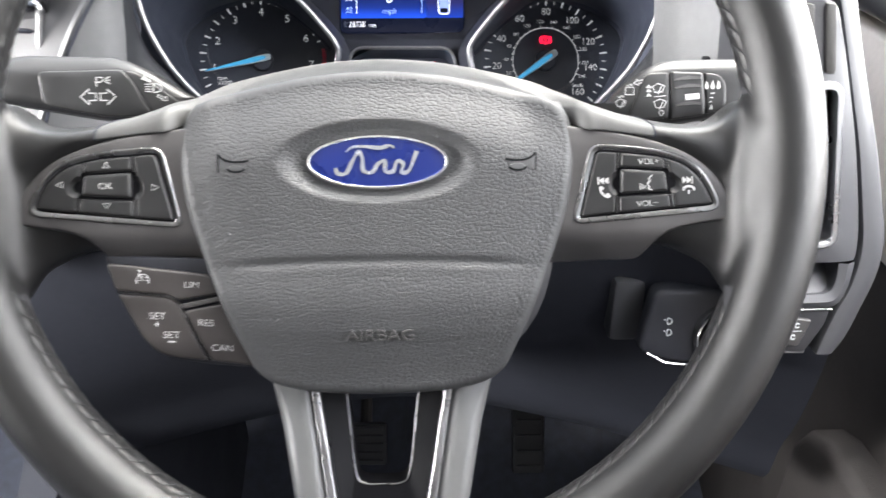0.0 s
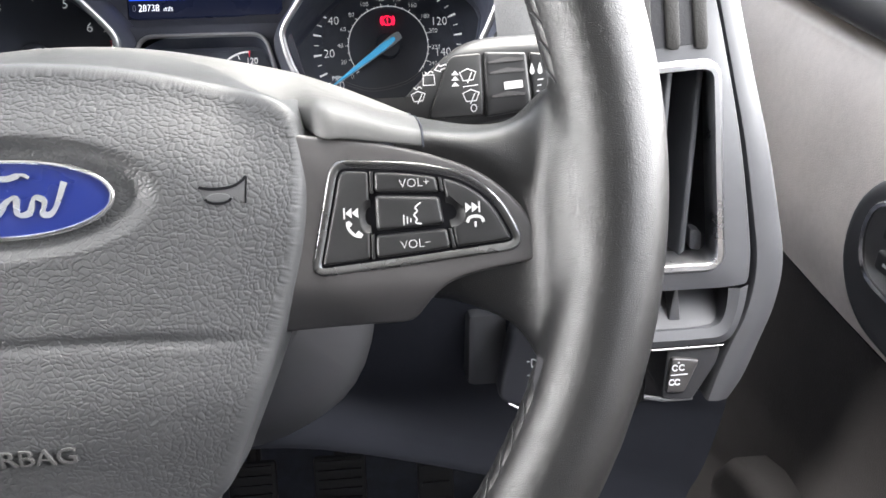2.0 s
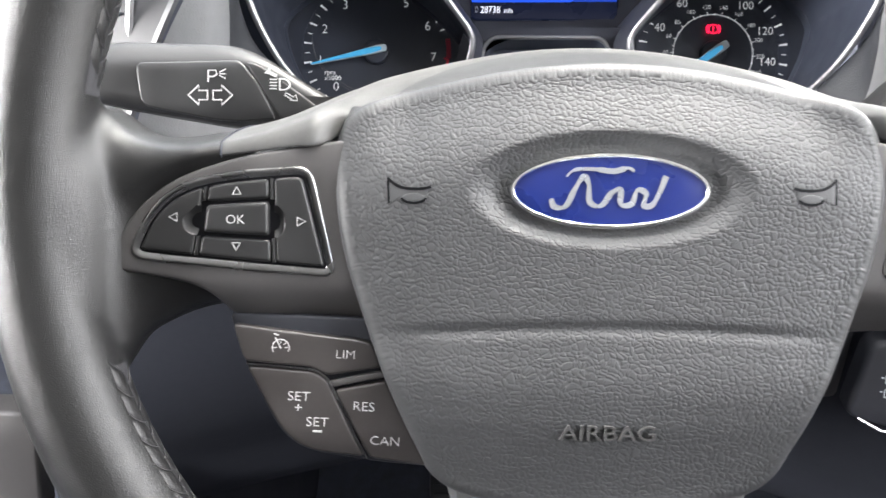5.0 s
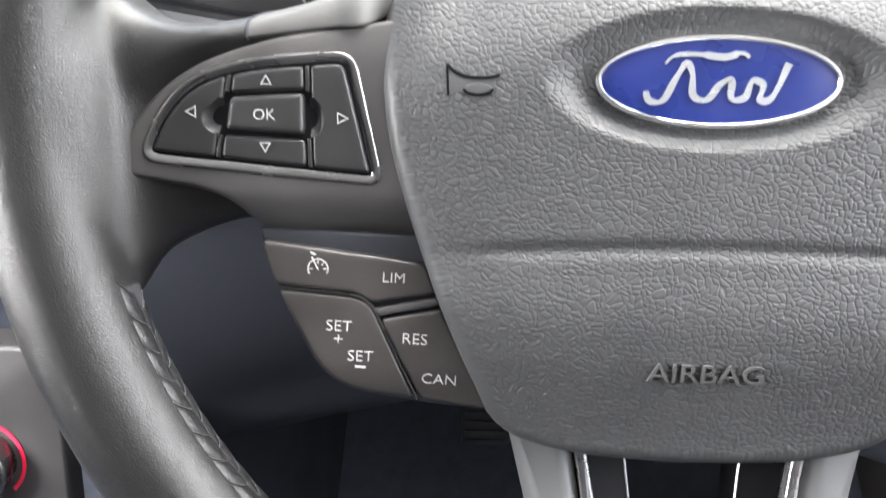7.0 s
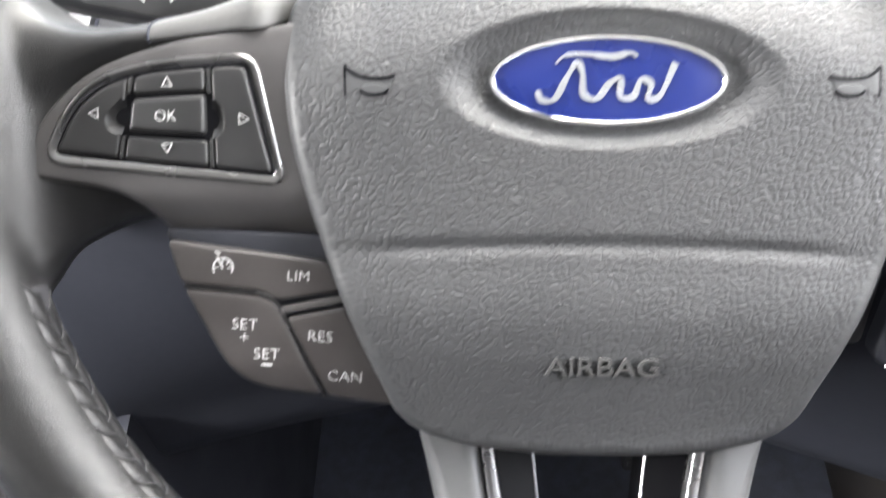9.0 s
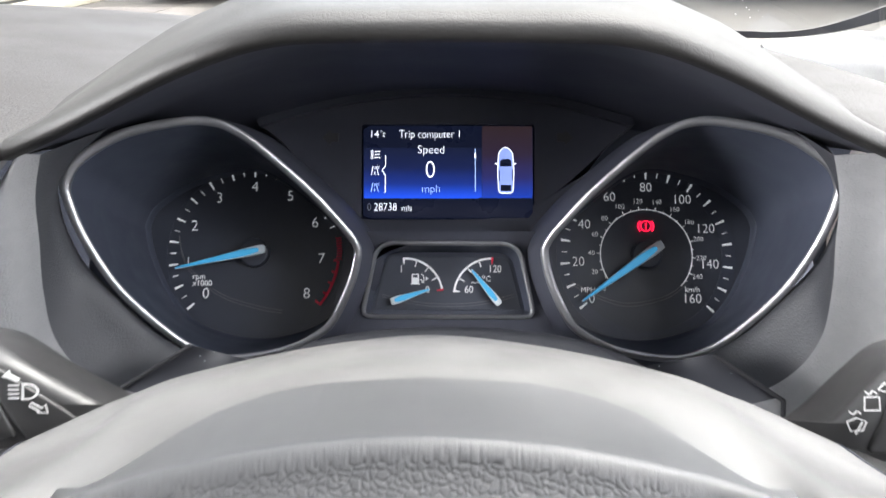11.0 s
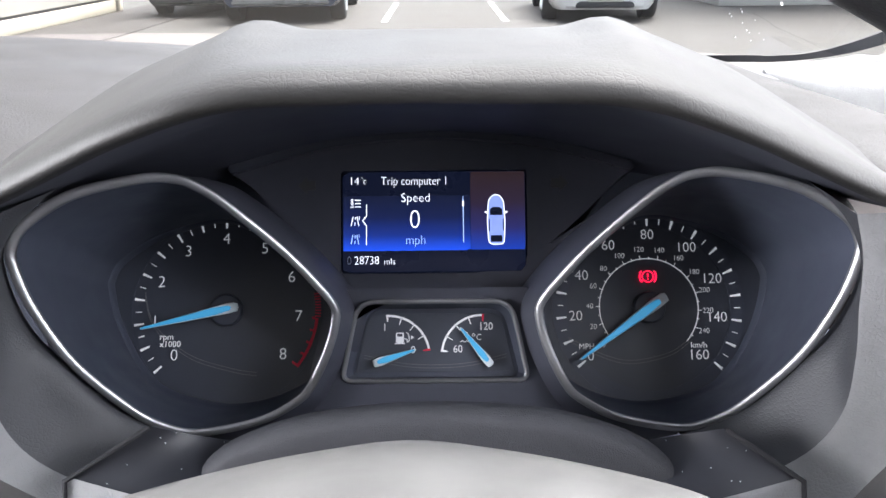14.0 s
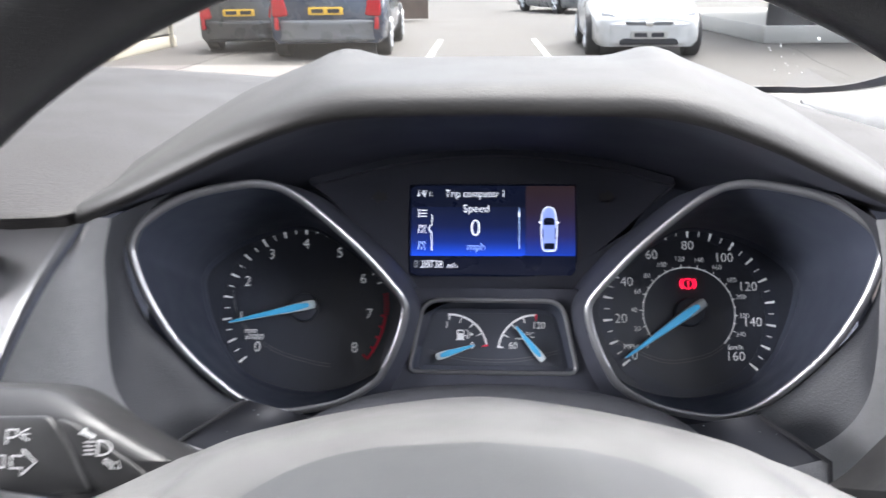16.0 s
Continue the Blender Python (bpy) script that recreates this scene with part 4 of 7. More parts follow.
def instrument_cluster():
    c = thing("instrument_cluster", CLUSTER, "instrument cluster with two round dials, small gauges and lit colour screen", "instrument cluster")
    # one dark floor behind everything
    part("face_plate", plate(resample(rounded([(-205, -100), (205, -100), (205, 62), (110, 84), (-110, 84), (-205, 62)], 20), 60), -6.0, 6, 1, 1, 2), DIAL_FACE, c, "", MM)
    half = [(-46.4, -27), (-50, -41), (-58.5, -58.5), (-66, -66.5), (-83, -75.2), (-108, -79.6), (-122, -76.5), (-135, -68.2), (-154, -48.5), (-166, -26.5), (-171, -9), (-170.6, -2), (-165, 7), (-147, 19.3), (-122, 27), (-109, 27.9), (-101, 25.6), (-90, 19), (-68.5, 1.5), (-54, -13.5), (-48, -21)]
    for s in (-1, 1):
        o = resample(spline([(x * -s, y) for x, y in half], 6), 130)
        o = ccw(o)
        # the flared wall from the bezel down to the recess of the dial
        cx, cy = (-109.4, -20.4) if s < 0 else (109.2, -21.3)
        rel = [(-69, 13), (-74, 31), (-62, 50), (-36, 61), (0, 60), (26, 54), (48, 36), (60, 4), (52, -28), (30, -44), (0, -48.5), (-32, -39), (-51, -18)]
        recess = ccw(resample(spline([(cx - s * x, cy + y) for x, y in rel], 6), 130))
        ring = sorted((math.atan2(y - cy, x - cx), math.hypot(x - cx, y - cy)) for x, y in recess)
        reach = lambda x, y: float(np.interp(math.atan2(y - cy, x - cx), [q[0] for q in ring], [q[1] for q in ring], period=2 * math.pi))
        o = [p for p in o]
        recess = []
        for x, y in o:
            far, near = math.hypot(x - cx, y - cy), 0.0
            near = min(reach(x, y), far * 0.97)
            recess.append((cx + (x - cx) * near / far, cy + (y - cy) * near / far))
        loops = [[(x, y, bezel_height(x, y)) for x, y in inset(o, 1.2)]]
        for f in (0.5, 0.85, 1.0):
            loops.append([(p[0] * (1 - f) + q[0] * f, p[1] * (1 - f) + q[1] * f, bezel_height(*p) * (1 - f) * (1 - 0.3 * f) + 5 * f) for p, q in zip(o, recess)])
        loops.append([(x, y, 4.2) for x, y in inset(recess, 0.6)])
        loops.append([(x, y, -1.6) for x, y in inset(recess, 1.2)])
        part("dial_well", rings(loops), DIAL_FACE, c, "", MM)
        part("dial_bezel", band(o, [(-1.4, -3.0), (-1.4, -0.2), (-0.8, 0.5), (0.6, 0.7), (2.0, 0.1), (2.4, -1.0), (1.8, -3.0)], bezel_height), LENS_EDGE, c, "satin silver teardrop bezel", MM, sharp=70)
        away = [smooth(128, 96, abs(x)) for x, y in o]
        skirt = [[(x, y, bezel_height(x, y) - 1.5) for x, y in inset(o, -0.6)]]
        for d, drop in ((3.0, 7), (6.5, 19), (9.5, 36), (11, 70)):
            ring_o, ring_i = inset(o, -0.6 - d), inset(o, -0.6)
            skirt.append([(p[0] * k + q[0] * (1 - k), p[1] * k + q[1] * (1 - k), max(bezel_height(*q) - drop, 4)) for p, q, k in zip(ring_o, ring_i, away)])
        part("bezel_skirt", rings(skirt), BINNACLE, c, "", MM)
        disc = part("dial_disc", plate(recess, -1.2, 3, 0.2, 1, 3), DIAL_DISC, c, "matt black dial face", MM)
        part("dial_ring", band(ellipse(cx, cy, 50, 50, 80), [(0, -0.6), (0, 0.3), (7.5 if s > 0 else 0.6, 0.3), (7.5 if s > 0 else 0.6, -0.6)], -1.2), DIAL_FACE, disc, "", MM)
        r0, r1 = 42.8, 48.2
        if s < 0:
            # rev counter: 0 to 8
            at = lambda q: 221 - q * 32.35
            for k in range(33):
                q = k / 4
                if q > 6.26 or (5.1 < q < 5.8):
                    continue
                main = k % 2 == 0
                a = at(q)
                part("tick", wedge(cx, cy, r0 + (0.4 if main else 1.2), r1 if main else r1 - 1.0, a, 0.8 if main else 0.45, 1.3 if main else 0.45, 0), DIAL_WHITE, disc, "", MM)
            for q in range(9):
                x, y = polar(cx, cy, 35.0 if q == 0 else 37.4, at(q))
                part("numeral", lettering(str(q), 8.5, x, y, 0.1, 0.2, squash=0.98, thin=0.016), DIAL_WHITE, disc, "", MM)
            part("word", lettering("rpm", 4.4, cx - 30.6, cy - 13.5, 0.1, 0.2), DIAL_WHITE, disc, "", MM)
            part("word", lettering("x1000", 4.4, cx - 28.6, cy - 17.2, 0.1, 0.2), DIAL_WHITE, disc, "", MM)
            arc = [polar(cx, cy, 47.0, at(7.0) + (at(8.02) - at(7.0)) * i / 24) for i in range(25)]
            part("red_zone", joined(ribbon(arc, 1.5, 0, 0.2), *[wedge(cx, cy, 43.4 if q == 8 else 44.4, 46.2, at(q), 1.0, 1.4, 0) for q in (7, 7.25, 7.5, 7.75, 8)]), PRINT_RED, disc, "red engine speed zone", MM)
            for k in range(9):
                a = at(6.52 + 0.055 * k)
                part("red_tick", wedge(cx, cy, r1 - 2.4, r1 + 0.6, a, 0.6, 0.6, 0), PRINT_RED, disc, "", MM)
            needle(disc, cx, cy, 44, 7.4, at(0.88), 5.5)
        else:
            at = lambda q: 218.6 - q * 1.625
            for k in range(33):
                q = k * 5
                main = k % 2 == 0
                part("tick", wedge(cx, cy, r0 + (0.2 if main else 1.4), r1 if main else r1 - 1.0, at(q), 0.8 if main else 0.45, 1.4 if main else 0.45, 0), DIAL_WHITE, disc, "", MM)
            for q in range(0, 161, 20):
                x, y = polar(cx, cy, 39.6, at(0)) if q == 0 else polar(cx, cy, 34.8, -45.2) if q == 160 else polar(cx, cy, 38.2 if q < 100 else 37.6 - 0.055 * (q - 100), at(q))
                part("numeral", lettering(str(q), 7.5, x, y, 0.1, 0.2, squash=0.96, thin=0.012), DIAL_WHITE, disc, "", MM)
            part("inner_scale", ribbon([polar(cx, cy, 25.6, 220 - 263 * i / 60) for i in range(61)], 0.5, 0, 0.15), DIAL_WHITE, disc, "", MM)
            kmh = lambda q: at(q / 1.609)
            for q in range(0, 251, 10):
                part("small_tick", wedge(cx, cy, 25.2, 27.4 if q % 20 == 0 else 26.6, kmh(q), 0.45, 0.45, 0), DIAL_WHITE, disc, "", MM)
            for q in range(0, 241, 20):
                x, y = polar(cx, cy, 30.6, kmh(q))
                part("small_numeral", lettering(str(q), 3.9, x, y, 0.1, 0.15, squash=0.98, thin=0.014), DIAL_WHITE, disc, "", MM)
            part("word", lettering("MPH", 4.1, cx - 32.9, cy - 19.8, 0.1, 0.15), DIAL_WHITE, disc, "", MM)
            part("word", lettering("km/h", 4.2, cx + 24.8, cy - 19.6, 0.1, 0.15), DIAL_WHITE, disc, "", MM)
            # brake warning: ring with brackets and a stroke
            bx, by = cx + 0.3, cy + 16.2
            marks = [ribbon(ellipse(bx, by, 2.9, 2.9, 24), 0.55, 0, 0.2, True), ribbon([(bx, by + 1.7), (bx, by - 0.4)], 0.65, 0, 0.2), ribbon([(bx, by - 1.1), (bx, by - 1.8)], 0.65, 0, 0.2)]
            marks += [ribbon(ellipse(bx, by, 4.3, 4.3, 9, q - 42, q + 42), 0.7, 0, 0.2) for q in (0, 180)]
            part("warning_lamp", joined(*marks), WARNING_RED, disc, "lit red brake warning symbol", MM)
            needle(disc, cx, cy, 46.5, 9.5, at(2), 5.5, 6.2)
        hub = plate(ellipse(cx, cy, 8.2, 8.2, 32), 3.6, 6, 1.2, 3, 2)
        part("needle_hub", hub, DIAL_DISC, disc, "", MM)
        # pair of fine lines across the lower dial: the wheel's reflection in the lens, painted on
        for d in (0.0, 1.7):
            line = [(-43, 10 - d), (-40, -2 - d), (-33, -12 - d), (-17, -23.5 - d), (4, -30 - d), (16, -32 - d)] if s < 0 else [(-42, -15 - d), (-25, -23.5 - d), (-10, -27 - d), (10, -23 - d), (22, -15 - d)]
            part("lens_reflection_line", ribbon(spline([(cx + x, cy + y) for x, y in line], 8, False), 0.35, -0.9, 0.15), REFLECTION_GREY, disc, "", MM)
    # small gauges
    small = rounded([(-47, -57.4), (-38.4, -19.4), (35.4, -19.6), (44, -57.6)], [5, 9, 9, 5], 6)
    so = resample(ccw(small), 90)
    sh = lambda u, v: 27 + 0.25 * (v + 40)
    loops = [[(x, y, sh(x, y)) for x, y in so], [(x * 0.95 - 0.07, -39 + (y + 39) * 0.93, 14) for x, y in so], [(x * 0.93 - 0.07, -39 + (y + 39) * 0.9, 10) for x, y in so]]
    part("small_gauge_well", rings(loops, False, True), DIAL_FACE, c, "", MM)
    part("small_gauge_bezel", band(so, [(-1.0, -2), (-1.0, 0), (-0.4, 0.7), (0.6, 0.7), (1.3, 0), (1.3, -2)], sh), LENS_EDGE, c, "satin silver bezel", MM)
    face = part("small_gauge_face", plate(inset(so, 4.5), 10.6, 1.5, 0.2, 1, 3), DIAL_DISC, c, "", MM)
    zf = 10.8
    for cx, a0, a1, names in ((-24.8, 92, 10, (("1", -26.8, -30.9), ("0", -12.6, -42.2))), (22.2, 172, 89, (("60", 9.8, -42.0), ("120", 24.0, -30.8)))):
        cyy, r = -45.5, 20.5
        for k in range(4):
            b0 = a0 + (a1 - a0) * (k + 0.06) / 4
            b1 = a0 + (a1 - a0) * (k + 0.94) / 4
            part("scale_bar", ribbon([polar(cx, cyy, r, b0 + (b1 - b0) * i / 8) for i in range(9)], 1.1, zf, 0.2), DIAL_WHITE, face, "", MM)
        for k in range(5):
            a = a0 + (a1 - a0) * k / 4
            red = k == 4
            part("scale_tick", wedge(cx, cyy, r - 3.0 if k in (0, 4) else r - 3.6, r + 0.6, a, 0.5, 1.4 if k in (0, 4) else 0.6, zf), PRINT_RED if red else DIAL_WHITE, face, "", MM)
        for word, x, y in names:
            part("numeral", lettering(word, 5.4, x, y, zf + 0.05, 0.2, squash=0.9), DIAL_WHITE, face, "", MM)
    # painted reflection arcs across the small gauges too
    for d in (0.0, 1.5):
        part("lens_reflection_line", ribbon(spline([(-37, -44.5 - d), (-18, -48.6 - d), (-1.5, -49.6 - d), (16, -48.6 - d), (34, -44.5 - d)], 6, False), 0.3, zf - 0.1, 0.15), REFLECTION_GREY, face, "", MM)
    pump = [plate(rounded([(-21.2, -38.6), (-17.2, -38.6), (-17.2, -33.4), (-21.2, -33.4)], 0.4), zf + 0.15, 0.3, 0.05, 1, 1), ribbon([(-21.8, -38.9), (-16.6, -38.9)], 0.5, zf, 0.2),
            ribbon(spline([(-17, -36.5), (-15.6, -36.8), (-15.6, -38), (-14.6, -37.6), (-14.8, -34.6), (-16, -33.4)], 4, False), 0.5, zf, 0.2),
            plate(ccw([(-13.6, -37), (-13.6, -34.8), (-12, -35.9)]), zf + 0.15, 0.3, 0.02, 1, 1)]
    part("fuel_symbol", joined(*pump), DIAL_WHITE, face, "", MM)
    part("fuel_symbol_window", plate(rounded([(-20.5, -35.4), (-17.9, -35.4), (-17.9, -34), (-20.5, -34)], 0.2), zf + 0.3, 0.3, 0.02, 1, 1), DIAL_DISC, face, "", MM)
    temp = [ribbon([(14.6, -33.6), (14.6, -37.2)], 0.5, zf, 0.2), ribbon(ellipse(17.8, -35.0, 0.7, 0.7, 10), 0.35, zf, 0.2, True)]
    temp += [ribbon(spline([(11.2 + 2.1 * k, -38.4 - 0.2 * (k % 2)), (12.2 + 2.1 * k, -37.8), (13.2 + 2.1 * k, -38.5)], 3, False), 0.45, zf, 0.2) for k in range(3)]
    part("temperature_symbol", joined(*temp), DIAL_WHITE, face, "", MM)
    part("numeral", lettering("C", 4.4, 20.4, -36.2, zf + 0.05, 0.2, squash=0.9), DIAL_WHITE, face, "", MM)
    needle(face, -27.6, -47.4, 17.5, 5, 18, zf + 2.6, 4.4)
    needle(face, 22.6, -45.6, 18.5, 6, 129, zf + 2.6, 4.4)
    # middle panel and screen
    deck = lambda u, v: 15 - 0.05 * abs(u)
    screen_o = [(-47.6, -3.2), (44.6, -3.2), (45.3, 48.6), (-48.2, 48.6)]
    scr = part("screen", plate(resample(rounded(screen_o, 1.5), 60), 14.6, 3, 0.4, 2, 3), SCREEN_BLACK, c, "lit colour trip computer screen", MM)
    part("screen_glow", plate(resample([(-47.4, 7.6), (17.0, 7.6), (17.0, 36), (-47.8, 36)], 60), 14.72, 0.1, 0.02, 1, 8), SCREEN_BLUE, scr, "blue screen band fading upwards", MM)
    part("screen_side", plate(resample([(17.2, 7.8), (44.7, 7.8), (44.9, 48.2), (17.2, 48.2)], 40), 14.66, 0.1, 0.02, 1, 2), SCREEN_BROWN, scr, "dim brown side of the screen", MM)
    words = (("14", 6.0, -42.2, 43.6, SCREEN_TEXT, 0.92), ("°c", 5.0, -37.6, 43.6, SCREEN_TEXT, 0.8), ("Trip computer 1", 6.4, -11.3, 43.5, SCREEN_TEXT, 0.80), ("Speed", 6.6, -10.8, 34.7, SCREEN_TEXT, 0.95),
             ("0", 14.2, -11.2, 23.2, SCREEN_TEXT, 0.85), ("mph", 6.6, -10.8, 12.8, SCREEN_DIM, 0.9), ("0", 6.2, -44.4, 2.6, PRINT_GREY, 0.8), ("28738", 6.2, -35.6, 2.6, SCREEN_TEXT, 0.82), ("mls", 4.8, -24.0, 2.0, SCREEN_TEXT, 0.9))
    for word, size, x, y, m, sq in words:
        part("screen_word", lettering(word, size, x, y, 15.0, 0.1, squash=sq, thin=0.019), m, scr, "", MM)
    z = 14.9
    lines = [ribbon([(-35.8, 31.6), (-35.8, 25.6)], 0.35, z, 0.1), ribbon([(-35.8, 20.6), (-35.8, 10.6)], 0.35, z, 0.1), ribbon([(-35.8, 25.6), (-37.8, 23.2), (-35.8, 20.6)], 0.5, z, 0.1)]
    for k in range(3):
        lines += [ribbon([(-41.8, 33.8 - 1.7 * k), (-38.8, 33.8 - 1.7 * k)], 0.4, z, 0.1), ribbon(ellipse(-43.2, 33.8 - 1.7 * k, 0.6, 0.6, 6), 0.3, z, 0.1, True)]
    part("menu_marks", joined(*lines), SCREEN_TEXT, scr, "", MM)
    for y, m in ((23.0, SCREEN_TEXT), (13.6, SCREEN_DIM)):
        road = [ribbon([(-43.6, y - 2.5), (-42.6, y + 2.4)], 0.4, z, 0.1), ribbon([(-39.6, y - 2.5), (-40.6, y + 1.6), (-40.4, y + 2.4)], 0.4, z, 0.1), ribbon([(-41.7, y - 2.3), (-41.6, y - 0.6)], 0.35, z, 0.1), ribbon([(-41.6, y + 0.6), (-41.5, y + 2.2)], 0.35, z, 0.1), ribbon([(-39.5, y + 0.8), (-39.5, y + 2.5)], 0.3, z, 0.1)]
        part("road_symbol", joined(*road), m, scr, "", MM)
    part("scroll_bar", ribbon([(13.4, 35.4), (13.4, 11.6)], 0.4, z, 0.1), SCREEN_DIM, scr, "", MM)
    part("scroll_mark", ribbon([(13.4, 33.0), (13.4, 30.2)], 0.8, z + 0.1, 0.1), SCREEN_TEXT, scr, "", MM)
    body = resample(rounded([(26.2, 10.4), (25.6, 22), (26.2, 33), (28.4, 36), (31.8, 36), (34.0, 33), (34.6, 22), (34.0, 10.4)], 2.2, 4), 60)
    car_mark = part("car_picture", plate(ccw(body), z + 0.1, 0.2, 0.05, 1, 2), SCREEN_CAR, scr, "blue car seen from above", MM)
    part("car_outline", joined(ribbon(body, 0.4, z + 0.05, 0.2, True), ribbon([(25.7, 26.6), (24.4, 27.2)], 0.8, z, 0.2), ribbon([(34.5, 26.6), (35.8, 27.2)], 0.8, z, 0.2)), SCREEN_TEXT, car_mark, "", MM)
    for pts in ([(26.9, 25.4), (27.0, 28.4), (28.2, 29.6), (32.0, 29.6), (33.2, 28.4), (33.3, 25.4)], [(27.2, 11.6), (27.2, 15.0), (33.0, 15.0), (33.0, 11.6)], [(26.2, 17.0), (26.3, 23.8), (26.8, 23.4), (26.8, 17.4)], [(34.0, 17.0), (33.9, 23.8), (33.4, 23.4), (33.4, 17.4)]):
        part("car_window", plate(ccw(rounded(pts, 0.3)), z + 0.3, 0.2, 0.05, 1, 1), SCREEN_BLACK, car_mark, "", MM)
    # panel round the screen, with the two unlit arrows
    A = resample(ccw(rounded([(-46, -15.5), (-57, -7), (-92, 40), (-110, 52), (-57, 64.5), (0, 68.5), (54, 64.5), (104, 52), (88, 40), (53, -7), (42, -15.5)], [3, 6, 10, 2, 20, 30, 20, 2, 10, 6, 3], 5)), 120)
    B = resample(ccw([(-48.6, -4.0), (45.6, -4.0), (46.2, 49.4), (-49.2, 49.4)]), 120)
    k0 = min(range(120), key=lambda i: math.dist(A[i], (-46, -15.5)))
    A = A[k0:] + A[:k0]
    k1 = min(range(120), key=lambda i: math.dist(B[i], (-49, -4.2)))
    B = B[k1:] + B[:k1]
    pan = part("screen_surround", rings([[(x, y, deck(x, y) - 12) for x, y in A], [(x, y, deck(x, y) + 2.4) for x, y in A], [(x, y, 14.0) for x, y in B], [(x, y, 8) for x, y in B]]), BINNACLE, c, "matt black screen surround", MM)
    arc = spline([(-106, 50.5), (-55, 63), (-2, 67), (51, 63), (100, 50.5)], 10, False)
    part("surround_lip", ribbon(arc, 4.6, deep=4.0, height=lambda u, v: deck(u, v) + 2.2), BINNACLE, pan, "low curved lip", MM)
    for s, x in ((-1, -66.0), (1, 62.6)):
        arrow = [(x + s * 5, 42), (x + s * 0.4, 46.4), (x + s * 0.4, 44.4), (x - s * 4, 44.4), (x - s * 4, 39.6), (x + s * 0.4, 39.6), (x + s * 0.4, 37.6)]
        part("indicator_arrow", plate(ccw(arrow), lambda u, v: deck(u, v) + 2.5, 0.6, 0.1, 1, 1), DASH_GREY, pan, "unlit direction arrow", MM)
    # ledge between the bezels and the small gauges
    ledge = resample(ccw(rounded([(-70, -84), (-52, -13), (49, -13), (67, -84)], [3, 6, 6, 3], 4)), 90)
    ks = min(range(90), key=lambda i: math.dist(ledge[i], so[0]))
    ledge = ledge[ks:] + ledge[:ks]
    part("gauge_surround", rings([[(x, y, 8) for x, y in ledge], [(x, y, 24 + 0.2 * (y + 40)) for x, y in ledge], [(x, y, sh(x, y) - 1.2) for x, y in so]]), BINNACLE, c, "", MM)
    return c


instrument_cluster()

# ---- dashboard and cabin, in metres ----
XC = 0.0065


def lip_z(dx):
    return float(np.interp(abs(dx), [0, 0.05, 0.062, 0.075, 0.10, 0.147, 0.172, 0.2], [1.1195, 1.119, 1.1175, 1.114, 1.104, 1.081, 1.070, 1.058]))


def ridge_z(dx):
    z = float(np.interp(abs(dx), [0, 0.06, 0.075, 0.09, 0.115, 0.15, 0.18, 0.2], [1.128, 1.128, 1.1275, 1.124, 1.114, 1.094, 1.077, 1.066]))
    return z + 0.0045 * math.exp(-((abs(dx) - 0.069) / 0.011) ** 2)


def lip_y(dx):
    return 0.466 + 0.034 * smooth(0.06, 0.172, abs(dx))


def hood_row(f, g):
    """Points of the hood from left to right: f gives y, g gives z."""
    xs = [-0.173 + 0.346 * i / 64 for i in range(65)]
    return [(XC + dx, f(dx), g(dx)) for dx in xs]


def softened(f, w=0.008):
    return lambda dx: sum(f(dx + w * k / 2) for k in (-2, -1, 0, 1, 2)) / 5


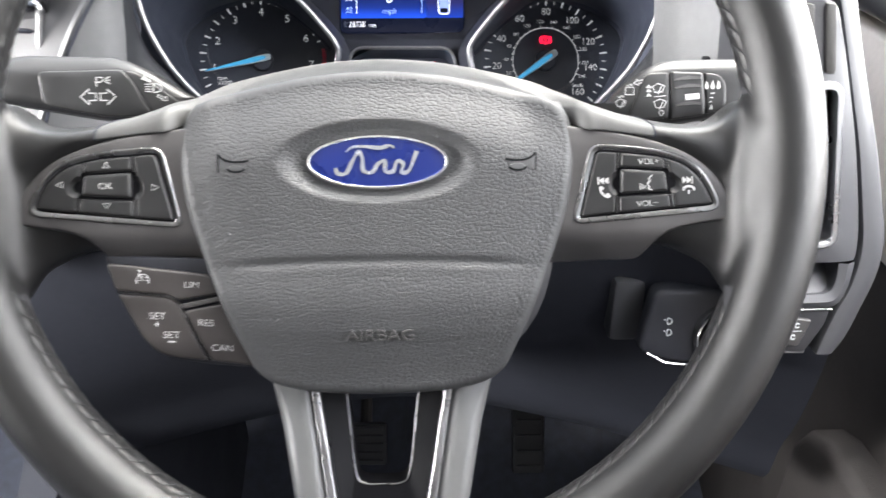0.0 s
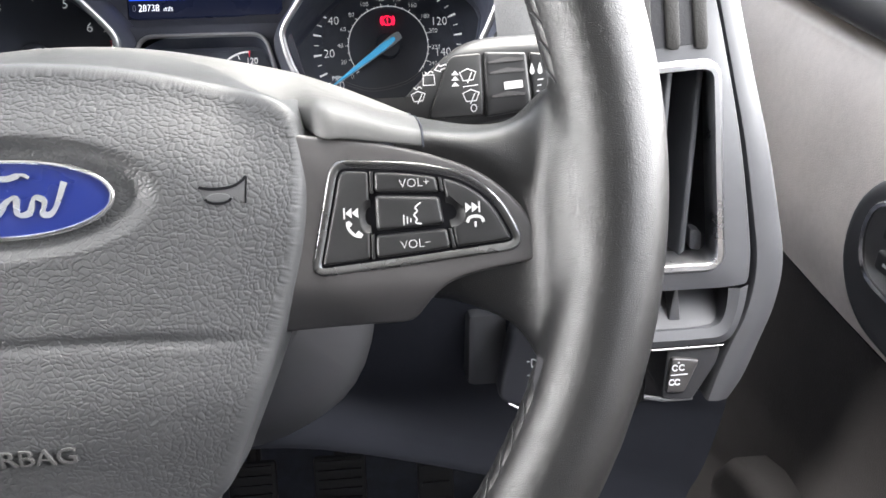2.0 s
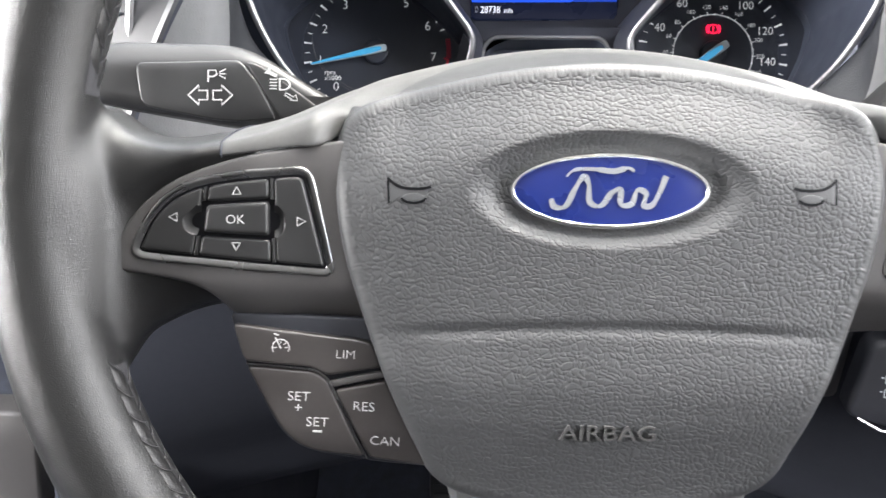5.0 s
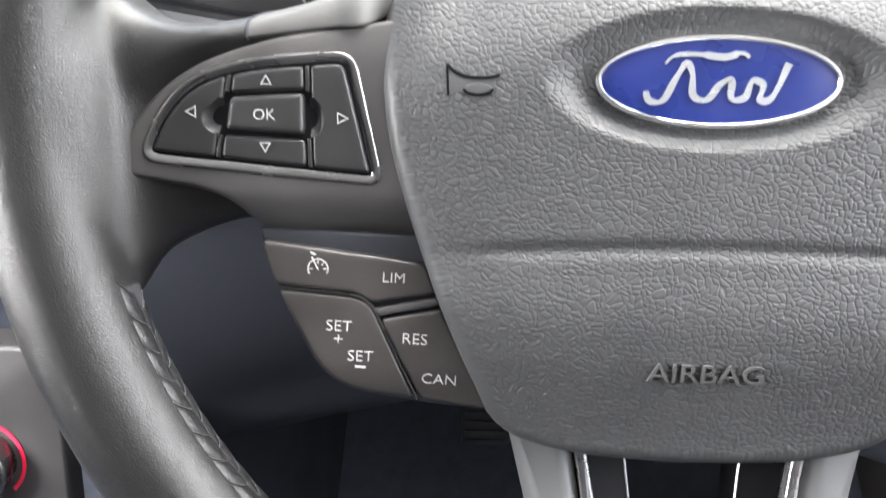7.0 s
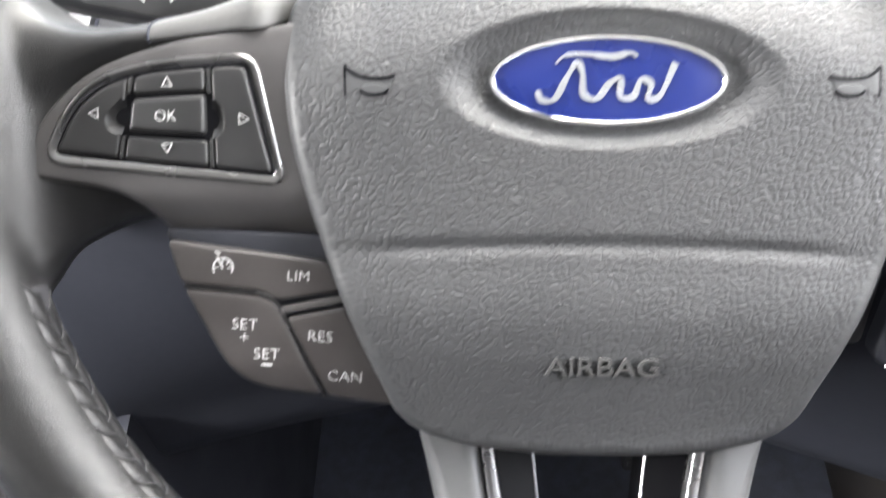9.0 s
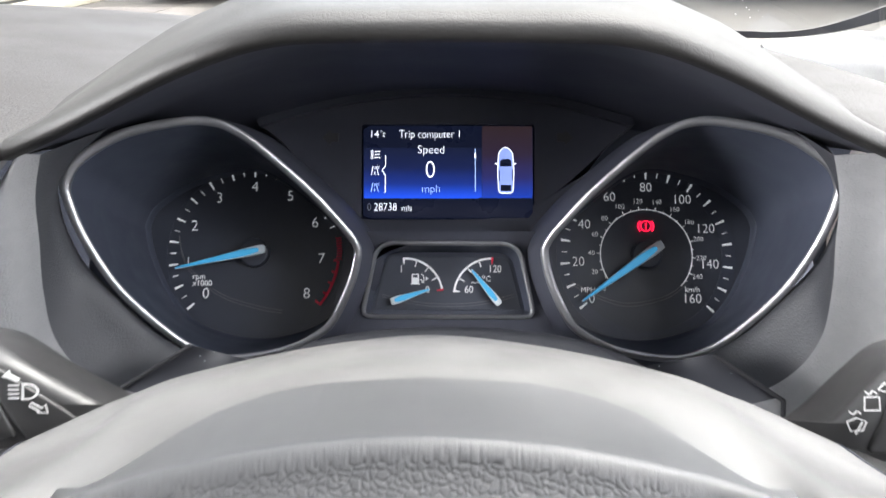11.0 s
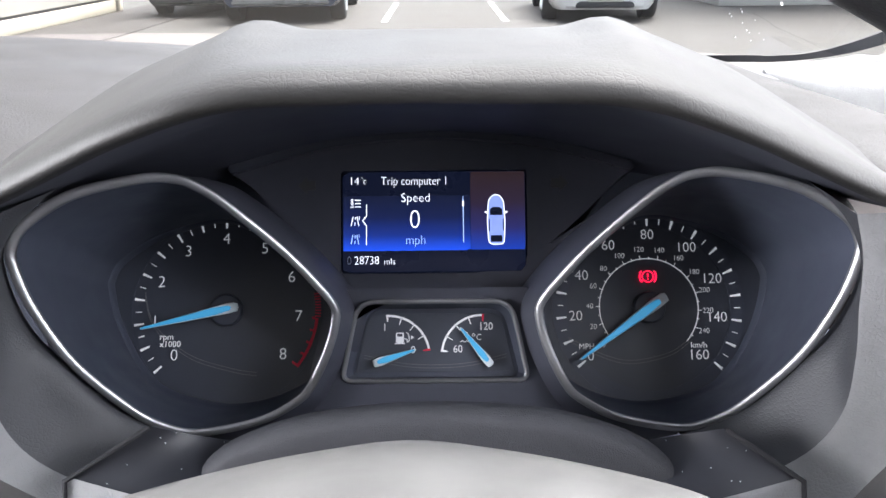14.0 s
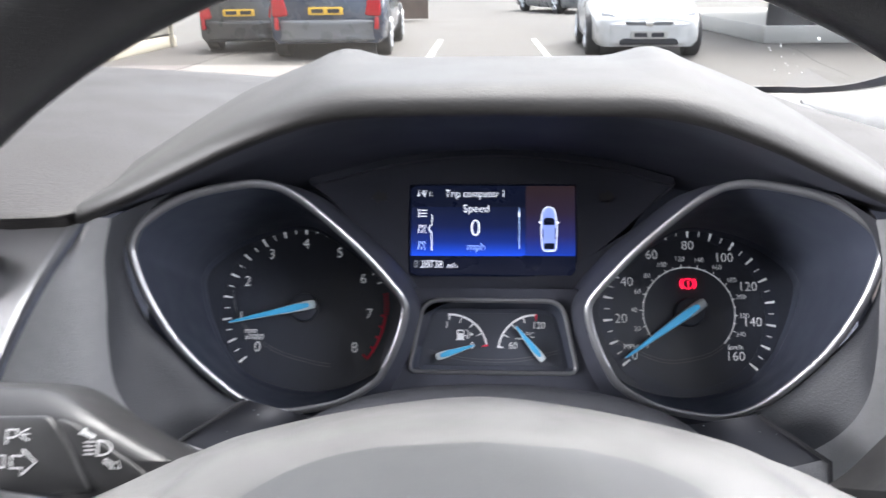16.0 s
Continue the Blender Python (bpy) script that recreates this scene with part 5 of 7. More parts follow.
def dashboard():
    dash = thing("dashboard", pose(0, 0, 0), "grey soft-grained dashboard with hooded dark instrument binnacle", "dashboard")
    lz, rz, ly = softened(lip_z), softened(ridge_z, 0.004), softened(lip_y)
    end = lambda dx: smooth(0.14, 0.173, abs(dx))
    rows = [hood_row(lambda d: ly(d) + 0.006, lambda d: lz(d) - 0.0035), hood_row(lambda d: ly(d) + 0.001, lambda d: lz(d) - 0.0015), hood_row(lambda d: ly(d), lambda d: lz(d) + 0.0015),
            hood_row(lambda d: ly(d) + 0.003, lambda d: lz(d) + 0.0050), hood_row(lambda d: ly(d) + 0.012, lambda d: lz(d) + 0.0078 - 0.002 * end(d)),
            hood_row(lambda d: ly(d) + 0.04, lambda d: 0.45 * lz(d) + 0.55 * rz(d) + 0.0035 - 0.003 * end(d)), hood_row(lambda d: max(0.56, ly(d) + 0.07), rz), hood_row(lambda d: 0.60, lambda d: rz(d) - 0.006),
            hood_row(lambda d: 0.66, lambda d: rz(d) - 0.028), hood_row(lambda d: 0.73, lambda d: min(rz(d) - 0.05, 1.062))]
    cols = [spline(c, 4, False) for c in zip(*rows)]
    part("hood", rings([list(r) for r in zip(*cols)], closed=False), DASH_SKIN, dash, "pale grey grained binnacle hood", sharp=80)
    arc_z = lambda d: float(np.interp(abs(d), [0, 0.03, 0.055, 0.08, 0.104, 0.14, 0.175], [1.0675, 1.0665, 1.064, 1.059, 1.053, 1.047, 1.042]))
    inner = [hood_row(lambda d: ly(d) + 0.005, lambda d: lz(d) - 0.003), hood_row(lambda d: ly(d) + 0.03, lambda d: lz(d) - 0.006), hood_row(lambda d: ly(d) + 0.085, lambda d: lz(d) - 0.017), hood_row(lambda d: 0.647 - 0.6 * abs(d) ** 2, arc_z), hood_row(lambda d: 0.66, lambda d: arc_z(d) - 0.012), hood_row(lambda d: 0.68, lambda d: 0.97)]
    part("hood_lining", rings(inner, closed=False), BINNACLE, dash, "matt black hood lining", sharp=80)
    # side cheeks of the binnacle, from the bezels out to the fascia
    for s in (-1, 1):
        edge = [(0.160, 0.515, 1.066), (0.1655, 0.515, 1.048), (0.1675, 0.515, 1.028), (0.170, 0.515, 1.006), (0.169, 0.515, 0.982), (0.157, 0.514, 0.9635), (0.130, 0.512, 0.948)]
        edge = [(x + (0.001 - XC) * s, y, z) for x, y, z in edge]
        left_edge = edge if s < 0 else left_edge
        right_edge = edge
        deep = [(0.150, 0.549, 1.0695), (0.166, 0.542, 1.056), (0.1735, 0.538, 1.040), (0.169, 0.537, 1.012), (0.1565, 0.5375, 0.993), (0.137, 0.5405, 0.9685), (0.110, 0.547, 0.951)]
        mid = [((a + c) / 2, (b + d) / 2, (e + g) / 2) for (a, b, e), (c, d, g) in zip(edge, deep)]
        back = [(0.152, 0.57, 1.072), (0.172, 0.556, 1.058), (0.180, 0.552, 1.040), (0.176, 0.55, 1.012), (0.162, 0.55, 0.988), (0.141, 0.552, 0.962), (0.112, 0.558, 0.945)]
        put = lambda c: [(XC + s * x, y, z) for x, y, z in c]
        part("binnacle_cheek", skin([put(edge), put(mid), put(deep), put(back)], 6, 5), CHEEK, dash, "dark grey binnacle cheek", sharp=80)
    # left fascia between the binnacle and the centre console, right fascia towards the vent
    e = [(XC - x, y, z) for x, y, z in left_edge]
    f = [(-0.163, 0.506, 1.069), (-0.170, 0.504, 1.05), (-0.174, 0.502, 1.028), (-0.177, 0.50, 1.003), (-0.176, 0.498, 0.972), (-0.164, 0.494, 0.946), (-0.134, 0.491, 0.926)]
    g = [(-0.166, 0.514, 1.068), (-0.180, 0.499, 1.045), (-0.1955, 0.494, 1.02), (-0.208, 0.489, 0.995), (-0.222, 0.485, 0.96), (-0.236, 0.48, 0.92), (-0.245, 0.478, 0.88)]
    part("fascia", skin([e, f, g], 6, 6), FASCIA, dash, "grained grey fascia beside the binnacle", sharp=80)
    er = [(XC + x, y, z) for x, y, z in right_edge]
    fr = [(2 * XC - x + 0.002, y, z) for x, y, z in f]
    gr = [(0.192, 0.485, 1.068), (0.196, 0.470, 1.05), (0.200, 0.458, 1.02), (0.203, 0.45, 0.99), (0.205, 0.445, 0.96), (0.205, 0.442, 0.93), (0.20, 0.445, 0.90)]
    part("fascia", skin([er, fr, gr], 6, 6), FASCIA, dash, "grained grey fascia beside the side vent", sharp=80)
    # strip and centre console panel
    strip = spline([(-0.1665, 0.513, 1.068), (-0.1835, 0.495, 1.040), (-0.207, 0.488, 0.996), (-0.228, 0.481, 0.945), (-0.245, 0.476, 0.88)], 6, False)
    part("trim_strip", rings([[(x - 0.0005, y - 0.004, z) for x, y, z in strip], [(x - 0.0025, y - 0.0055, z) for x, y, z in strip], [(x - 0.0055, y - 0.004, z) for x, y, z in strip], [(x - 0.006, y + 0.004, z) for x, y, z in strip]], closed=False), VENT_GREY, dash, "silver-grey trim strip")
    console = skin([[(x - 0.005, y - 0.0025, z) for x, y, z in (strip[0], strip[8], strip[16], strip[24])], [(-0.24, 0.535, 1.078), (-0.25, 0.506, 1.045), (-0.262, 0.495, 0.99), (-0.285, 0.485, 0.90)], [(-0.40, 0.553, 1.085), (-0.40, 0.526, 1.05), (-0.40, 0.515, 0.99), (-0.40, 0.505, 0.90)], [(-0.56, 0.553, 1.08), (-0.56, 0.526, 1.04), (-0.56, 0.515, 0.98), (-0.56, 0.505, 0.88)]], 6, 6)
    part("console_panel", console, DASH_GREY, dash, "dark grey satin console panel")
    # dash top
    top = []
    for y, dz in ((0.501, -0.011), (0.498, -0.006), (0.50, -0.002), (0.56, 0.004), (0.66, 0.005), (0.80, 0.0), (0.93, -0.004), (1.06, -0.02)):
        top.append([(-1.15, y + 0.02, 1.05 + dz), (-0.8, y + 0.02, 1.075 + dz), (-0.5, y + 0.02, 1.092 + dz), (-0.3, y, 1.088 + dz), (-0.172, y, 1.075 + dz * 0.8), (-0.158, max(y, 0.64), 1.066), (-0.1, max(y, 0.72), 1.060), (0.0, max(y, 0.72), 1.058 + dz * 0.3), (0.11, max(y, 0.72), 1.060), (0.172, max(y, 0.64), 1.066), (0.186, y, 1.073 + dz * 0.6), (0.24, y, 1.068 + dz), (0.285 + 0.08 * smooth(0.66, 0.9, y), y, 1.05 + dz - 0.05 * smooth(0.7, 0.9, y))])
    part("dash_top", skin(top, 5, 5), DASH_TOP, dash, "pale grey stitched dash top", sharp=80)
    stitches = []
    for line in ([(-0.2239, 0.7836, 1.0808), (-0.2134, 0.6987, 1.0823), (-0.2044, 0.6303, 1.0823), (-0.203, 0.57, 1.081)], [(-0.2113, 0.7747, 1.0798), (-0.201, 0.6847, 1.0814), (-0.1975, 0.6243, 1.0815), (-0.197, 0.57, 1.079)]):
        path = spline(line, 24, False)
        for k in range(0, len(path) - 2, 2):
            stitches.append(tube([tuple(Vector(path[k]) + Vector((0, 0, 0.0004))), tuple((Vector(path[k]) + Vector(path[k + 1])) / 2 + Vector((0, 0, 0.0009))), tuple(Vector(path[k + 1]) + Vector((0, 0, 0.0004)))], 0.0005, 5))
    part("dash_top_stitches", joined(*stitches), PRINT_GREY, dash, "two rows of pale stitches", kind="stuff")
    # dark cover below the dials, and the arched column top
    lowc = [[(x, y, z) for x in (-0.125, -0.06, XC, 0.075, 0.139)] for y, z in ((0.497, 0.925), (0.53, 0.912), (0.575, 0.905), (0.63, 0.90))]
    part("binnacle_floor", skin(lowc, 6, 6), BINNACLE, dash, "")
    # dark cover under the dials, with its seams
    cov = [[(-0.108, 0.515, 0.979), (-0.08, 0.53, 0.9615), (-0.04, 0.54, 0.951), (XC, 0.54, 0.950), (0.053, 0.54, 0.951), (0.093, 0.53, 0.9595), (0.1235, 0.515, 0.975)],
           [(-0.138, 0.50, 0.9647), (-0.09, 0.492, 0.955), (-0.045, 0.487, 0.948), (XC, 0.485, 0.945), (0.058, 0.487, 0.948), (0.103, 0.492, 0.953), (0.1507, 0.50, 0.9608)],
           [(-0.140, 0.492, 0.93), (-0.09, 0.48, 0.92), (-0.045, 0.475, 0.915), (XC, 0.475, 0.915), (0.058, 0.475, 0.915), (0.103, 0.48, 0.92), (0.153, 0.492, 0.926)]]
    part("lower_cover", skin(cov[:2], 6, 6), COVER_BLACK, dash, "smooth black cover under the dials", sharp=50)
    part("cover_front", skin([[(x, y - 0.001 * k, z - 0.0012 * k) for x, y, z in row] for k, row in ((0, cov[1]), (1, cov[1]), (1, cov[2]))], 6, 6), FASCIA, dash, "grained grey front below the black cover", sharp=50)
    for k in (0, -1):
        part("cover_seam", tube([(x, y - 0.0015, z + 0.0005) for x, y, z in (cov[0][k], cov[1][k], cov[2][k])], 0.0011, 8), RUBBER, dash, "")
    rng = random.Random(4)
    dust = []
    for k in range(46):
        f, g = rng.random() * 5.99, rng.random()
        i = int(f)
        a, b = (Vector(cov[j][i]).lerp(Vector(cov[j][i + 1]), f - i) for j in (0, 1))
        p = a.lerp(b, g)
        r = rng.uniform(0.0001, 0.00025)
        dust.append(tube([(p.x - r, p.y - 0.001, p.z + 0.0016), (p.x + r, p.y - 0.001, p.z + 0.0016)], r, 5))
    part("dust_specks", joined(*dust), PRINT_GREY, dash, "", kind="stuff")
    # lower dash: knee panel and dark space
    knee = [[(-0.30, 0.485, 0.90), (-0.15, 0.50, 0.925), (0.0, 0.52, 0.93), (0.15, 0.47, 0.92), (0.28, 0.42, 0.90)], [(-0.30, 0.49, 0.80), (-0.15, 0.50, 0.84), (0.0, 0.52, 0.86), (0.15, 0.475, 0.835), (0.29, 0.43, 0.83)], [(-0.30, 0.51, 0.70), (-0.15, 0.53, 0.74), (0.0, 0.55, 0.75), (0.15, 0.51, 0.74), (0.30, 0.47, 0.72)], [(-0.30, 0.58, 0.62), (-0.15, 0.60, 0.65), (0.0, 0.62, 0.66), (0.15, 0.60, 0.65), (0.32, 0.56, 0.62)], [(-0.30, 0.95, 0.60), (-0.15, 0.95, 0.62), (0.0, 0.95, 0.62), (0.15, 0.95, 0.62), (0.36, 0.95, 0.6)]]
    part("knee_panel", skin(knee, 6, 6), DASH_DARK, dash, "black knee panel under the wheel", sharp=80)
    return dash


dashboard()

# ---- stalks: local axes as the wheel's, in millimetres ----
STALKS = pose(0, 0.400, 1.025, 65, 0, 0)


def stalk_body(parent, outline, mat=None):
    face = lambda u, v: 4 - 5.5 * smooth(8, 20, v) - 3 * smooth(-6, -20, v) - 6 * smooth(125, 90, abs(u)) + 2 * smooth(150, 185, abs(u))
    part("stalk_body", plate(resample(outline, 110), face, 26, 5, 4, 10), BUTTON_BLACK, parent, "black plastic lever", MM)
    return face


def indicator_stalk():
    st = thing("indicator_stalk", STALKS, "black indicator stalk with white light symbols behind the wheel", "indicator stalk")
    face = stalk_body(st, rounded([(-60, 2), (-60, -22), (-100, -19), (-136, -14), (-170, -8.5), (-196, -4), (-196, 17), (-182, 19.8), (-137, 19), (-125, 14.6), (-104, 1.5), (-92, -5)], [4, 4, 10, 10, 10, 6, 6, 5, 8, 8, 10, 8], 5))
    up = lambda u, v: face(u, v) + 0.9
    pan = part("stalk_panel", plate(resample(rounded([(-172, 10.2), (-131.5, 11.4), (-124.5, 3), (-117, -11.5), (-138, -12.6), (-170, -6.5)], [3, 2, 3, 2, 8, 4], 5), 70), up, 3, 0.9, 3, 4), BUTTON_BLACK, st, "", MM)
    end = part("stalk_panel", plate(resample(rounded([(-129.6, 10.8), (-124, 9.6), (-103, -5), (-97, -11), (-115, -12)], [2, 3, 6, 3, 2], 5), 60), lambda u, v: up(u, v) - 0.3, 3, 0.7, 3, 4), BUTTON_BLACK, st, "", MM)
    for s, x in ((-1, -147.2), (1, -138.6)):
        arrow = [(x + s * 4.4, -2.4), (x + s * 0.2, 1.4), (x + s * 0.2, -0.6), (x - s * 3.2, -0.6), (x - s * 3.2, -4.2), (x + s * 0.2, -4.2), (x + s * 0.2, -6.2)]
        part("arrow_mark", ribbon(arrow, 0.6, deep=0.25, closed=True, height=up), PRINT_WHITE, pan, "", MM)
    side = [ribbon([(-143.6, 2.8), (-143.6, 7.2), (-140.6, 7.2), (-140.2, 5.6), (-141.6, 4.8), (-143.4, 4.8)], 0.55, deep=0.25, height=up)] + [ribbon([(-139.2, 5.8 + 0.6 * k), (-136.8, 5.8 + 1.8 * k)], 0.45, deep=0.25, height=up) for k in (-1, 0, 1)]
    part("parking_light_mark", joined(*side), PRINT_WHITE, pan, "", MM)
    lamp = [ribbon(spline([(-115.8, 4.2), (-113.4, 3.8), (-111.9, 2), (-113.2, 0.2), (-115.8, -0.2)], 4, False), 0.55, deep=0.25, height=up), ribbon([(-115.8, 4.4), (-115.8, -0.4)], 0.55, deep=0.25, height=up)]
    lamp += [ribbon([(-119.6, y), (-116.8, y)], 0.45, deep=0.25, height=up) for y in (3.8, 2.6, 1.4, 0.2)]
    lamp += [plate(ccw([(-121.6, 6.2), (-119.6, 8.2), (-119.2, 7.0), (-116.6, 5.6), (-117.4, 4.6), (-119.8, 5.8)]), lambda u, v: up(u, v) + 0.2, 0.4, 0.05, 1, 1), ribbon([(-113.6, -1.2), (-110.6, -2.8), (-109.9, -1.8), (-109.2, -4.2), (-112, -4), (-111.4, -3.6), (-114, -2.2)], 0.4, deep=0.25, closed=True, height=up)]
    part("headlamp_mark", joined(*lamp), PRINT_WHITE, end, "", MM)


def wiper_stalk():
    st = thing("wiper_stalk", STALKS, "black wiper stalk with ridged collar and white wiper symbols", "wiper stalk")
    face = stalk_body(st, rounded([(60, 0), (60, -24), (110, -21.5), (140, -18), (160, -15.5), (196, -9), (196, 14), (182, 16.4), (149, 16.4), (138.5, 13.6), (128.5, 6.0), (112, -10.5), (96, -17)], [4, 4, 10, 10, 10, 6, 6, 5, 8, 8, 10, 10, 6], 5))
    up = lambda u, v: face(u, v) + 0.9
    pan = part("stalk_panel", plate(resample(rounded([(133.5, 8.0), (145.4, 8.6), (145.6, -14.6), (124, -15.5)], [3, 1, 1, 3], 5), 60), up, 3, 0.8, 3, 4), BUTTON_BLACK, st, "", MM)
    collar = part("collar", plate(resample(rounded([(146.4, 9.0), (162.6, 8.2), (164.2, -13.2), (146.6, -15.4)], 1.2, 4), 60), lambda u, v: up(u, v) + 0.8, 4, 1.2, 3, 4), BUTTON_BLACK, st, "turning collar with ridges", MM)
    for k, v in enumerate((4.6, 0.6, -8.2)):
        part("ridge", ribbon([(148 + 0.5 * k, v), (155, v + 1.1), (161.5, v + 0.8)], [0.7, 1.8, 0.9], deep=0.8, height=lambda u, w: up(u, w) + 0.6), PANEL_BLACK, collar, "", MM)
    part("collar_mark", ribbon([(153.6, -4.3), (160.6, -3.7)], 2.9, deep=0.3, height=lambda u, w: up(u, w) + 1.0), PRINT_WHITE, collar, "", MM)
    tip = part("stalk_panel", plate(resample(rounded([(163.6, 8.2), (170.6, 7.4), (174.5, 3), (174.5, -10), (165, -12.8)], [1, 3, 3, 3, 1], 5), 50), up, 3, 0.8, 3, 4), BUTTON_BLACK, st, "", MM)
    drops = [plate(ccw(rounded([(x - 1.1, 0.6), (x, 4.4), (x + 1.1, 0.6), (x, -0.6)], 0.8, 3)), lambda u, v: up(u, v) + 0.15, 0.4, 0.05, 1, 1) for x in (164.6, 167.6, 170.6)]
    drops += [ribbon([(166.6 - 0.3 * k, -2.4 - 2.2 * k), (168.8 - 0.9 * k, -2.2 - 2.2 * k)], 0.5, deep=0.25, height=up) for k in range(3)] + [plate(ccw([(166.2, -10.4), (167.2, -8), (168.2, -10.4)]), lambda u, v: up(u, v) + 0.15, 0.4, 0.05, 1, 1)]
    part("rain_mark", joined(*drops), PRINT_WHITE, tip, "", MM)

    def screen_mark(cx, cy, k=1.0, line=True, rear=False):
        q = [(-3.0, 0.6), (0, 2.0), (3.2, 0.8), (2.0, -2.2), (-1.8, -2.4)] if not rear else [(-2.4, 2.2), (2.4, 2.2), (2.6, -2.2), (-2.6, -2.2)]
        out = [ribbon([(cx + x * k, cy + y * k) for x, y in q], 0.45, deep=0.25, closed=True, height=up)]
        if line:
            out.append(ribbon([(cx - 0.2, cy - 3.4 * k), (cx + 1.6, cy + 0.6)], 0.45, deep=0.25, height=up))
        return out
    part("wiper_mark", joined(*(screen_mark(139.9, 0.8) + screen_mark(140.8, -7.0))), PRINT_WHITE, pan, "", MM)
    small = [ribbon(ellipse(141.9, -11.9, 1.1, 1.3, 12), 0.4, deep=0.25, closed=True, height=up)] + [plate(ccw([(133.6, y), (136.6, y), (135.1, y + 1.7)]), lambda u, v: up(u, v) + 0.15, 0.4, 0.05, 1, 1) for y in (0.6, -1.4, -3.6)] + [ribbon([(138.0, -3.9), (143.8, -3.3)], 0.35, deep=0.25, height=up)]
    part("speed_mark", joined(*small), PRINT_WHITE, pan, "", MM)
    wash = screen_mark(125.1, -0.9, 0.85, False, True) + screen_mark(120.7, -6.6, 0.85, True) + [ribbon(spline([(123.6, 2.5), (124.8, 1.6), (125.8, 2.6), (127.0, 1.8)], 3, False), 0.4, deep=0.25, height=face), ribbon([(127.4, 3.0), (129.4, 5.0), (129.6, 4.2), (132.0, 4.9), (132.2, 3.6), (129.8, 2.9), (130.0, 2.2)], 0.5, deep=0.25, closed=True, height=face), ribbon(spline([(119.2, -3.2), (120.3, -4.1), (121.3, -3.1), (122.4, -3.9)], 3, False), 0.4, deep=0.25, height=face)]
    part("washer_mark", joined(*[(([(x, y, z + 0.1) for x, y, z in v]), f) for v, f in wash]), PRINT_WHITE, st, "", MM)


indicator_stalk()
wiper_stalk()


def steering_column():
    col = thing("steering_column", pose(0, 0.42, 0.93), "dark grey steering column cover behind the wheel", "steering column")
    rows = []
    for y, zc, hw, hz in ((-0.045, 0.03, 0.074, 0.075), (-0.02, 0.0, 0.094, 0.098), (0.03, -0.03, 0.100, 0.105), (0.09, -0.045, 0.104, 0.106), (0.17, -0.06, 0.105, 0.10)):
        loop = []
        for k in range(40):
            q = 2 * math.pi * k / 40
            cs, sn = math.cos(q), math.sin(q)
            loop.append((hw * math.copysign(abs(cs) ** 0.7, cs), y, zc + 0.012 + hz * math.copysign(abs(sn) ** 0.75, sn) * (0.45 if sn > 0 else 1)))
        rows.append(loop)
    part("column_cover", rings(rows, True, True), DASH_GREY, col, "")
    # grained arch between the column and the dials
    arch = []
    for y, dz in ((0.086, -0.045), (0.087, -0.02), (0.0875, -0.004), (0.090, 0.0015), (0.097, 0.003), (0.108, -0.003), (0.12, -0.02), (0.14, -0.05)):
        arch.append([(XC + x, y, dz + z) for x, z in ((-0.105, 0.016), (-0.088, 0.034), (-0.06, 0.0465), (-0.03, 0.052), (0.0, 0.0535), (0.03, 0.052), (0.06, 0.0465), (0.088, 0.034), (0.105, 0.016))])
    part("column_arch", skin(arch, 5, 4), ARCH_BLACK, col, "grained black arch", sharp=80)
    return col


steering_column()


def flat_on(y0, slope=0.25, z0=0.93):
    """Turns a plate of (x, z) and height towards the driver into one that stands upright in the cabin."""
    return lambda data: ([(x, y0 + slope * (z - z0) - h, z) for x, z, h in data[0]], data[1])


